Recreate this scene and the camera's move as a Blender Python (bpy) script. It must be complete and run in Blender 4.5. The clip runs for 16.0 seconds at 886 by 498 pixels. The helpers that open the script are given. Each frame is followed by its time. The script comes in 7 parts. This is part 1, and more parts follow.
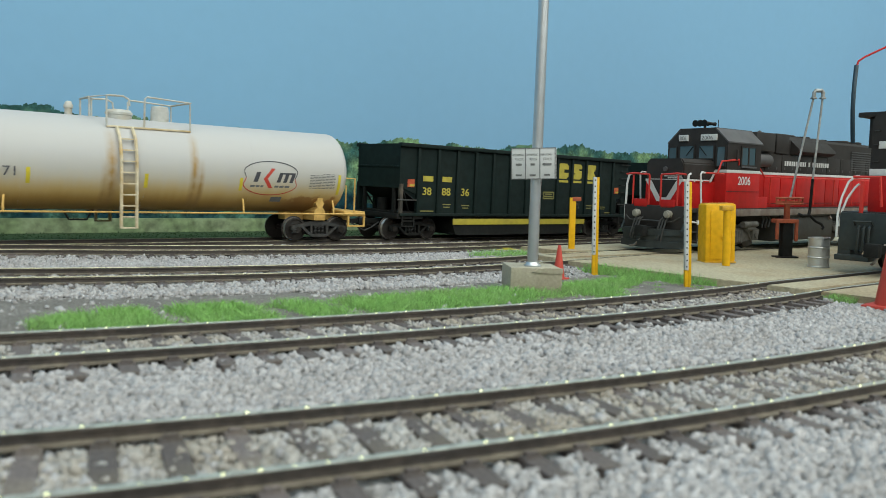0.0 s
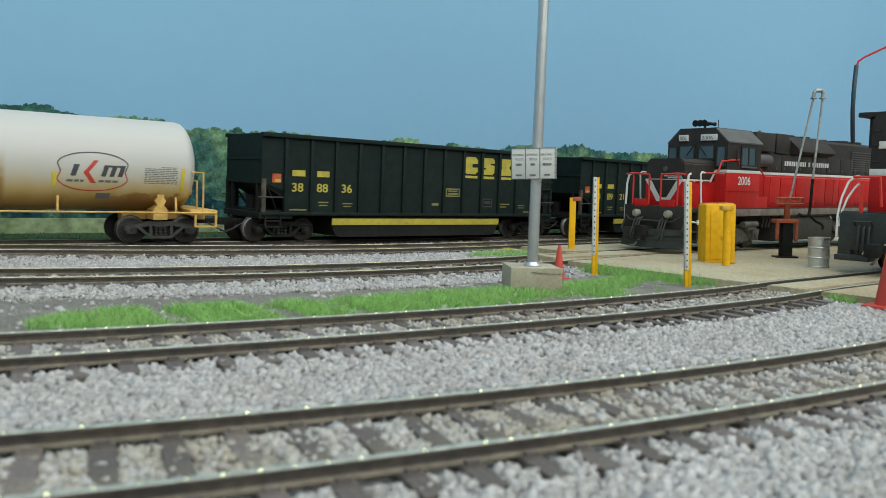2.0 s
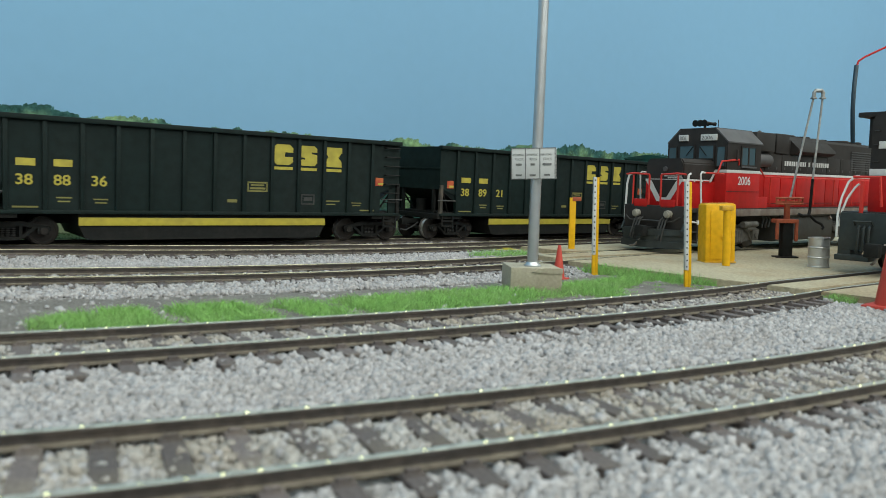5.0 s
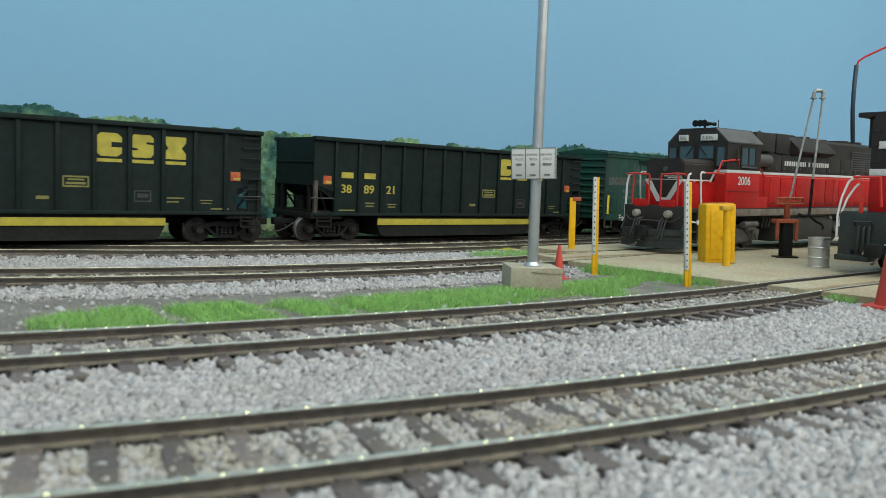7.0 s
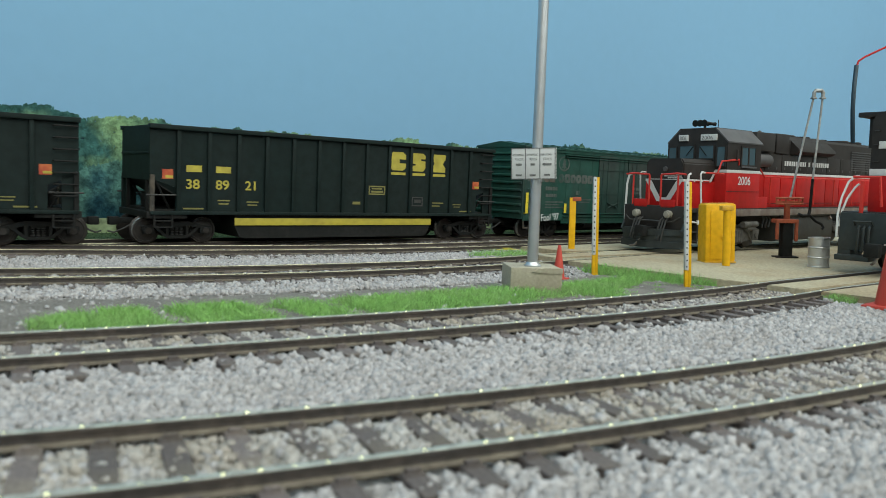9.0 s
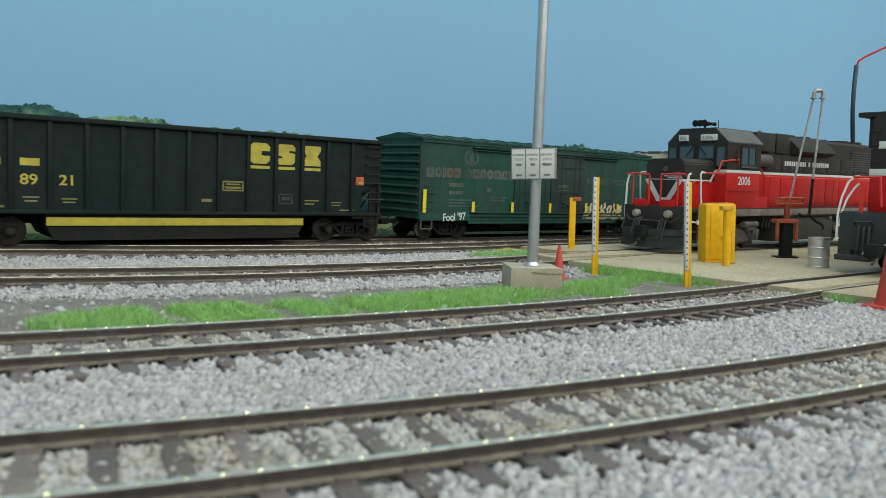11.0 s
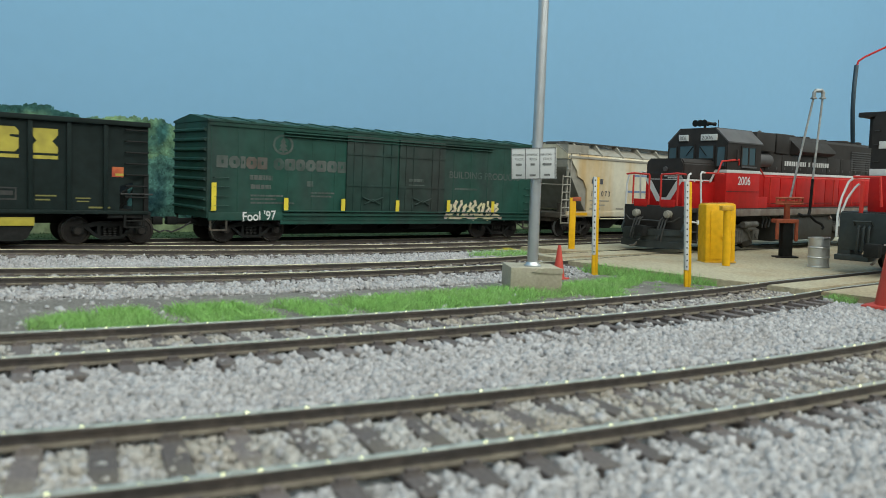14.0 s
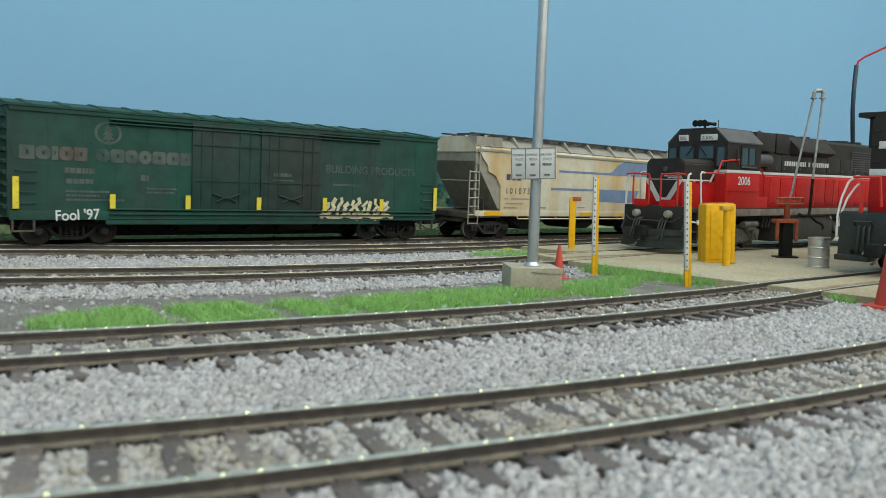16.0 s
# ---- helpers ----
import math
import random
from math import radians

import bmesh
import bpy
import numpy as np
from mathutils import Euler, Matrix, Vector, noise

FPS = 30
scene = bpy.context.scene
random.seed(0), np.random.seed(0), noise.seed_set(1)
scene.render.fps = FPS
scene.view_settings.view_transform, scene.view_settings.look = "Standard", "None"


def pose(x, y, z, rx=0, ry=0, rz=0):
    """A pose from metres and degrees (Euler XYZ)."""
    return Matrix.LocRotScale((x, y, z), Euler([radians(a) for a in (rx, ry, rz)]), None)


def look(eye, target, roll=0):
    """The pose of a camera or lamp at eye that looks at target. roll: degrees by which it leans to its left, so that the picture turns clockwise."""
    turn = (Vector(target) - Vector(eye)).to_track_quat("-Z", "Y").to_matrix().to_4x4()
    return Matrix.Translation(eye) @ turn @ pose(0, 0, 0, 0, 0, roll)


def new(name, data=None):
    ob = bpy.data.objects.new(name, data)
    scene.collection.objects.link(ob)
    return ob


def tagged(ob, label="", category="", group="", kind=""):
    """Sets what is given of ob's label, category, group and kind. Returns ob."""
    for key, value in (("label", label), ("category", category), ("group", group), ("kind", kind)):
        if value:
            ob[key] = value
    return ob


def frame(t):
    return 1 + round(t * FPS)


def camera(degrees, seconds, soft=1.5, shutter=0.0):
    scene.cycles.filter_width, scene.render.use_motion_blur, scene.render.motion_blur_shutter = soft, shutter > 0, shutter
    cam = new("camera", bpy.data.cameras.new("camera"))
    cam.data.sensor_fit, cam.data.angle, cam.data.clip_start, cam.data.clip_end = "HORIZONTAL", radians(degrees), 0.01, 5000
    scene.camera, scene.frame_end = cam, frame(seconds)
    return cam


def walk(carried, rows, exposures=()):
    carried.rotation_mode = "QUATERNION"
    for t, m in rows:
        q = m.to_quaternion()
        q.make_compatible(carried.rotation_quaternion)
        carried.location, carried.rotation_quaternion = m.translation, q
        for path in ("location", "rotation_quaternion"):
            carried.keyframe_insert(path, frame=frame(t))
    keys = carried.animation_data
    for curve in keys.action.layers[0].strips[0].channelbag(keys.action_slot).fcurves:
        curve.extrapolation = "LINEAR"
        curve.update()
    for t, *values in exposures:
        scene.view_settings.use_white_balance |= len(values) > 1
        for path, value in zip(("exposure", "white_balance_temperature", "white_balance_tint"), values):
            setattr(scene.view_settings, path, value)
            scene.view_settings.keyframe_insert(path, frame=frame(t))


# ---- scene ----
cam = camera(59.36, 16.0, soft=0.55, shutter=0.35)
cam.data.dof.use_dof = True
cam.data.dof.focus_distance = 0.36
cam.data.dof.aperture_fstop = 48.0
YAW = 39.457          # the camera looks this far to the right of the normal to the main line
EYE_Z = 0.0271
eye_pose = pose(0, 0, EYE_Z, 0, 0, -YAW) @ pose(0, 0, 0, 90 - 5.14, 0, 0) @ pose(0, 0, 0, 0, 0, 2.479)
walk(cam, [(0.0, eye_pose), (16.0, eye_pose)], exposures=[(0.0, 0.0), (16.0, 0.0)])

# ---------------------------------------------------------------- light: a closed room with an overhead strip and an added fill lamp
world = bpy.data.worlds.new("room_air")
scene.world = world
world.use_nodes = True
world.node_tree.nodes["Background"].inputs[0].default_value = (0.75, 0.82, 0.9, 1)
world.node_tree.nodes["Background"].inputs[1].default_value = 0.15


def area_lamp(x, y, z, sx, sy, watts, tint, aim):
    data = bpy.data.lights.new("ceiling_strip", "AREA")
    data.shape, data.size, data.size_y, data.energy, data.color = "RECTANGLE", sx, sy, watts, tint
    ob = new("ceiling_strip", data)
    ob.matrix_world = look((x, y, z), aim)
    return ob


area_lamp(0.15, -0.05, 1.05, 2.4, 0.6, 11.2, (0.95, 1.0, 0.93), (0.15, 0.20, 0.0))
# Unseen fill added behind the camera to brighten the sides that face it.
area_lamp(0.2, -0.85, 0.82, 2.6, 0.8, 20.6, (0.95, 1.0, 0.93), (0.2, 0.25, 0.0))

# ---------------------------------------------------------------- building helpers, all lengths in millimetres
MM = 0.001


def cube(bm, x0, y0, z0, x1, y1, z1, bev=0.0):
    vs = [bm.verts.new((x, y, z)) for x in (x0, x1) for y in (y0, y1) for z in (z0, z1)]
    fs = [bm.faces.new([vs[i] for i in q]) for q in ((0, 1, 3, 2), (4, 6, 7, 5), (0, 4, 5, 1), (2, 3, 7, 6), (0, 2, 6, 4), (1, 5, 7, 3))]
    if bev:
        edges = {e for f in fs for e in f.edges}
        bmesh.ops.bevel(bm, geom=list(edges), offset=bev, segments=2, profile=0.6, affect="EDGES")
    return bm


def prism(bm, outline, y0, y1, axis="y"):
    """An outline in two axes pulled along the third."""
    def at(a, b, c):
        return {"y": (a, c, b), "x": (c, a, b), "z": (a, b, c)}[axis]
    lo = [bm.verts.new(at(a, b, y0)) for a, b in outline]
    hi = [bm.verts.new(at(a, b, y1)) for a, b in outline]
    n = len(outline)
    bm.faces.new(lo)
    bm.faces.new(hi[::-1])
    for i in range(n):
        bm.faces.new([lo[i], hi[i], hi[(i + 1) % n], lo[(i + 1) % n]])
    return bm


def ring_frame(p0, p1):
    d = (Vector(p1) - Vector(p0)).normalized()
    a = d.orthogonal().normalized()
    return d, a, d.cross(a)


def rod(bm, p0, p1, r0, r1=None, n=12, caps=True):
    r1 = r0 if r1 is None else r1
    d, a, b = ring_frame(p0, p1)
    rings = []
    for p, r in ((Vector(p0), r0), (Vector(p1), r1)):
        rings.append([bm.verts.new(p + (a * math.cos(2 * math.pi * i / n) + b * math.sin(2 * math.pi * i / n)) * r) for i in range(n)])
    for i in range(n):
        bm.faces.new([rings[0][i], rings[0][(i + 1) % n], rings[1][(i + 1) % n], rings[1][i]])
    if caps:
        bm.faces.new(rings[0][::-1])
        bm.faces.new(rings[1])
    return bm


def wire(bm, pts, r, n=8):
    """A bent round bar through the points."""
    pts = [Vector(p) for p in pts]
    up = None
    rings = []
    for i, p in enumerate(pts):
        d = (pts[min(i + 1, len(pts) - 1)] - pts[max(i - 1, 0)]).normalized()
        a = d.orthogonal().normalized() if up is None else (up - d * up.dot(d)).normalized()
        up = a
        b = d.cross(a)
        rings.append([bm.verts.new(p + (a * math.cos(2 * math.pi * k / n) + b * math.sin(2 * math.pi * k / n)) * r) for k in range(n)])
    for r0, r1 in zip(rings[:-1], rings[1:]):
        for k in range(n):
            bm.faces.new([r0[k], r0[(k + 1) % n], r1[(k + 1) % n], r1[k]])
    bm.faces.new(rings[0][::-1])
    bm.faces.new(rings[-1])
    return bm


def lathe(bm, profile, n=24, axis="z", centre=(0, 0, 0)):
    """profile: (radius, height) pairs turned round an axis."""
    c = Vector(centre)
    rings = []
    for r, h in profile:
        ring = []
        for k in range(n):
            a = 2 * math.pi * k / n
            u, v = r * math.cos(a), r * math.sin(a)
            ring.append(bm.verts.new(c + Vector({"z": (u, v, h), "x": (h, u, v), "y": (u, h, v)}[axis])))
        rings.append(ring)
    for r0, r1 in zip(rings[:-1], rings[1:]):
        for k in range(n):
            bm.faces.new([r0[k], r0[(k + 1) % n], r1[(k + 1) % n], r1[k]])
    bm.faces.new(rings[0][::-1])
    bm.faces.new(rings[-1])
    return bm


def finish(name, bm, mat, smooth=True):
    bmesh.ops.recalc_face_normals(bm, faces=bm.faces)
    bmesh.ops.scale(bm, vec=(MM, MM, MM), verts=bm.verts)
    me = bpy.data.meshes.new(name)
    bm.to_mesh(me)
    bm.free()
    me.materials.append(mat)
    if smooth:
        me.polygons.foreach_set("use_smooth", [True] * len(me.polygons))
        me.set_sharp_from_angle(angle=radians(32))
    return me


def thing(name, x, y, z, rz=0.0, ry=0.0, rx=0.0, **tags):
    ob = new(name)
    ob.empty_display_size = 0.005
    ob.matrix_world = pose(x * MM, y * MM, z * MM, rx, ry, rz)
    return tagged(ob, **tags)


def part(name, bm, mat, parent, label="", at=(0, 0, 0), turn=(0, 0, 0)):
    ob = new(name, finish(name, bm, mat))
    ob.parent = parent
    ob.matrix_local = pose(at[0] * MM, at[1] * MM, at[2] * MM, *turn)
    return tagged(ob, label=label)


def again(ob, parent, at, turn=(0, 0, 0)):
    """The same mesh once more, as an object of its own."""
    c = new(ob.name.split(".")[0], ob.data)
    c.parent = parent
    c.matrix_local = pose(at[0] * MM, at[1] * MM, at[2] * MM, *turn)
    if "label" in ob:
        c["label"] = ob["label"]
    for child in ob.children:
        again(child, c, [v / MM for v in child.location], [math.degrees(v) for v in child.rotation_euler])
    return c


def lettering(name, words, size, mat, parent, at, turn=(90, 0, 0), stretch=1.0, label="", bold=0.0):
    """Words in the built-in font as a thin mesh; at is the lower left corner."""
    cu = bpy.data.curves.new(name, "FONT")
    cu.body, cu.size, cu.extrude, cu.offset = words, size, 0.02, bold
    tmp = bpy.data.objects.new(name, cu)
    scene.collection.objects.link(tmp)
    bpy.context.view_layer.update()
    me = bpy.data.meshes.new_from_object(tmp.evaluated_get(bpy.context.evaluated_depsgraph_get()))
    bpy.data.objects.remove(tmp)
    me.transform(Matrix.Diagonal((stretch * MM, MM, MM, 1)))
    me.materials.clear()
    me.materials.append(mat)
    me.name = name
    ob = new(name, me)
    ob.parent = parent
    ob.matrix_local = pose(at[0] * MM, at[1] * MM, at[2] * MM, *turn)
    return tagged(ob, label=label)


# ---------------------------------------------------------------- materials
def material(name, colour, rough=0.6, metal=0.0, vary=0.25, grain=900.0, bump=0.15, other=None, spread=60.0, amount=0.5,
             island=0.0, objrand=0.0, spec=0.5, runs=1.0):
    """Two scales of variation: grain, and broad stains of the other colour."""
    m = bpy.data.materials.new(name)
    m.use_nodes = True
    nt = m.node_tree
    b = nt.nodes["Principled BSDF"]
    b.inputs["Metallic"].default_value = metal
    b.inputs["Specular IOR Level"].default_value = spec
    co = nt.nodes.new("ShaderNodeTexCoord")
    fine = nt.nodes.new("ShaderNodeTexNoise")
    fine.inputs["Scale"].default_value, fine.inputs["Detail"].default_value = grain, 4
    broad = nt.nodes.new("ShaderNodeTexNoise")
    broad.inputs["Scale"].default_value, broad.inputs["Detail"].default_value = spread, 5
    nt.links.new(co.outputs["Object"], fine.inputs["Vector"])
    if runs != 1.0:
        mp = nt.nodes.new("ShaderNodeMapping")
        mp.inputs["Scale"].default_value = (1, 1, runs)
        nt.links.new(co.outputs["Object"], mp.inputs[0])
        nt.links.new(mp.outputs[0], broad.inputs["Vector"])
    else:
        nt.links.new(co.outputs["Object"], broad.inputs["Vector"])
    ramp = nt.nodes.new("ShaderNodeMapRange")
    ramp.inputs[1].default_value, ramp.inputs[2].default_value = 0.42, 0.68
    ramp.inputs[3].default_value, ramp.inputs[4].default_value = 0.0, amount
    nt.links.new(broad.outputs["Fac"], ramp.inputs[0])
    mix = nt.nodes.new("ShaderNodeMix")
    mix.data_type = "RGBA"
    oc = other or tuple(c * 0.6 for c in colour)
    mix.inputs[6].default_value, mix.inputs[7].default_value = (*colour, 1), (*oc, 1)
    nt.links.new(ramp.outputs[0], mix.inputs[0])
    hsv = nt.nodes.new("ShaderNodeHueSaturation")
    nt.links.new(mix.outputs[2], hsv.inputs["Color"])
    val = nt.nodes.new("ShaderNodeMapRange")
    val.inputs[1].default_value, val.inputs[2].default_value = 0.3, 0.7
    val.inputs[3].default_value, val.inputs[4].default_value = 1 - vary, 1 + vary
    nt.links.new(fine.outputs["Fac"], val.inputs[0])
    last = val.outputs[0]
    if island or objrand:
        src = nt.nodes.new("ShaderNodeNewGeometry" if island else "ShaderNodeObjectInfo")
        r = nt.nodes.new("ShaderNodeMapRange")
        k = island or objrand
        r.inputs[3].default_value, r.inputs[4].default_value = 1 - k, 1 + k
        nt.links.new(src.outputs["Random Per Island" if island else "Random"], r.inputs[0])
        mul = nt.nodes.new("ShaderNodeMath")
        mul.operation = "MULTIPLY"
        nt.links.new(last, mul.inputs[0])
        nt.links.new(r.outputs[0], mul.inputs[1])
        last = mul.outputs[0]
    nt.links.new(last, hsv.inputs["Value"])
    nt.links.new(hsv.outputs["Color"], b.inputs["Base Color"])
    rr = nt.nodes.new("ShaderNodeMapRange")
    rr.inputs[3].default_value, rr.inputs[4].default_value = max(0.02, rough - 0.12), min(1, rough + 0.12)
    nt.links.new(broad.outputs["Fac"], rr.inputs[0])
    nt.links.new(rr.outputs[0], b.inputs["Roughness"])
    if bump:
        bp = nt.nodes.new("ShaderNodeBump")
        bp.inputs["Strength"].default_value, bp.inputs["Distance"].default_value = bump, 0.0003
        nt.links.new(fine.outputs["Fac"], bp.inputs["Height"])
        nt.links.new(bp.outputs["Normal"], b.inputs["Normal"])
    return m


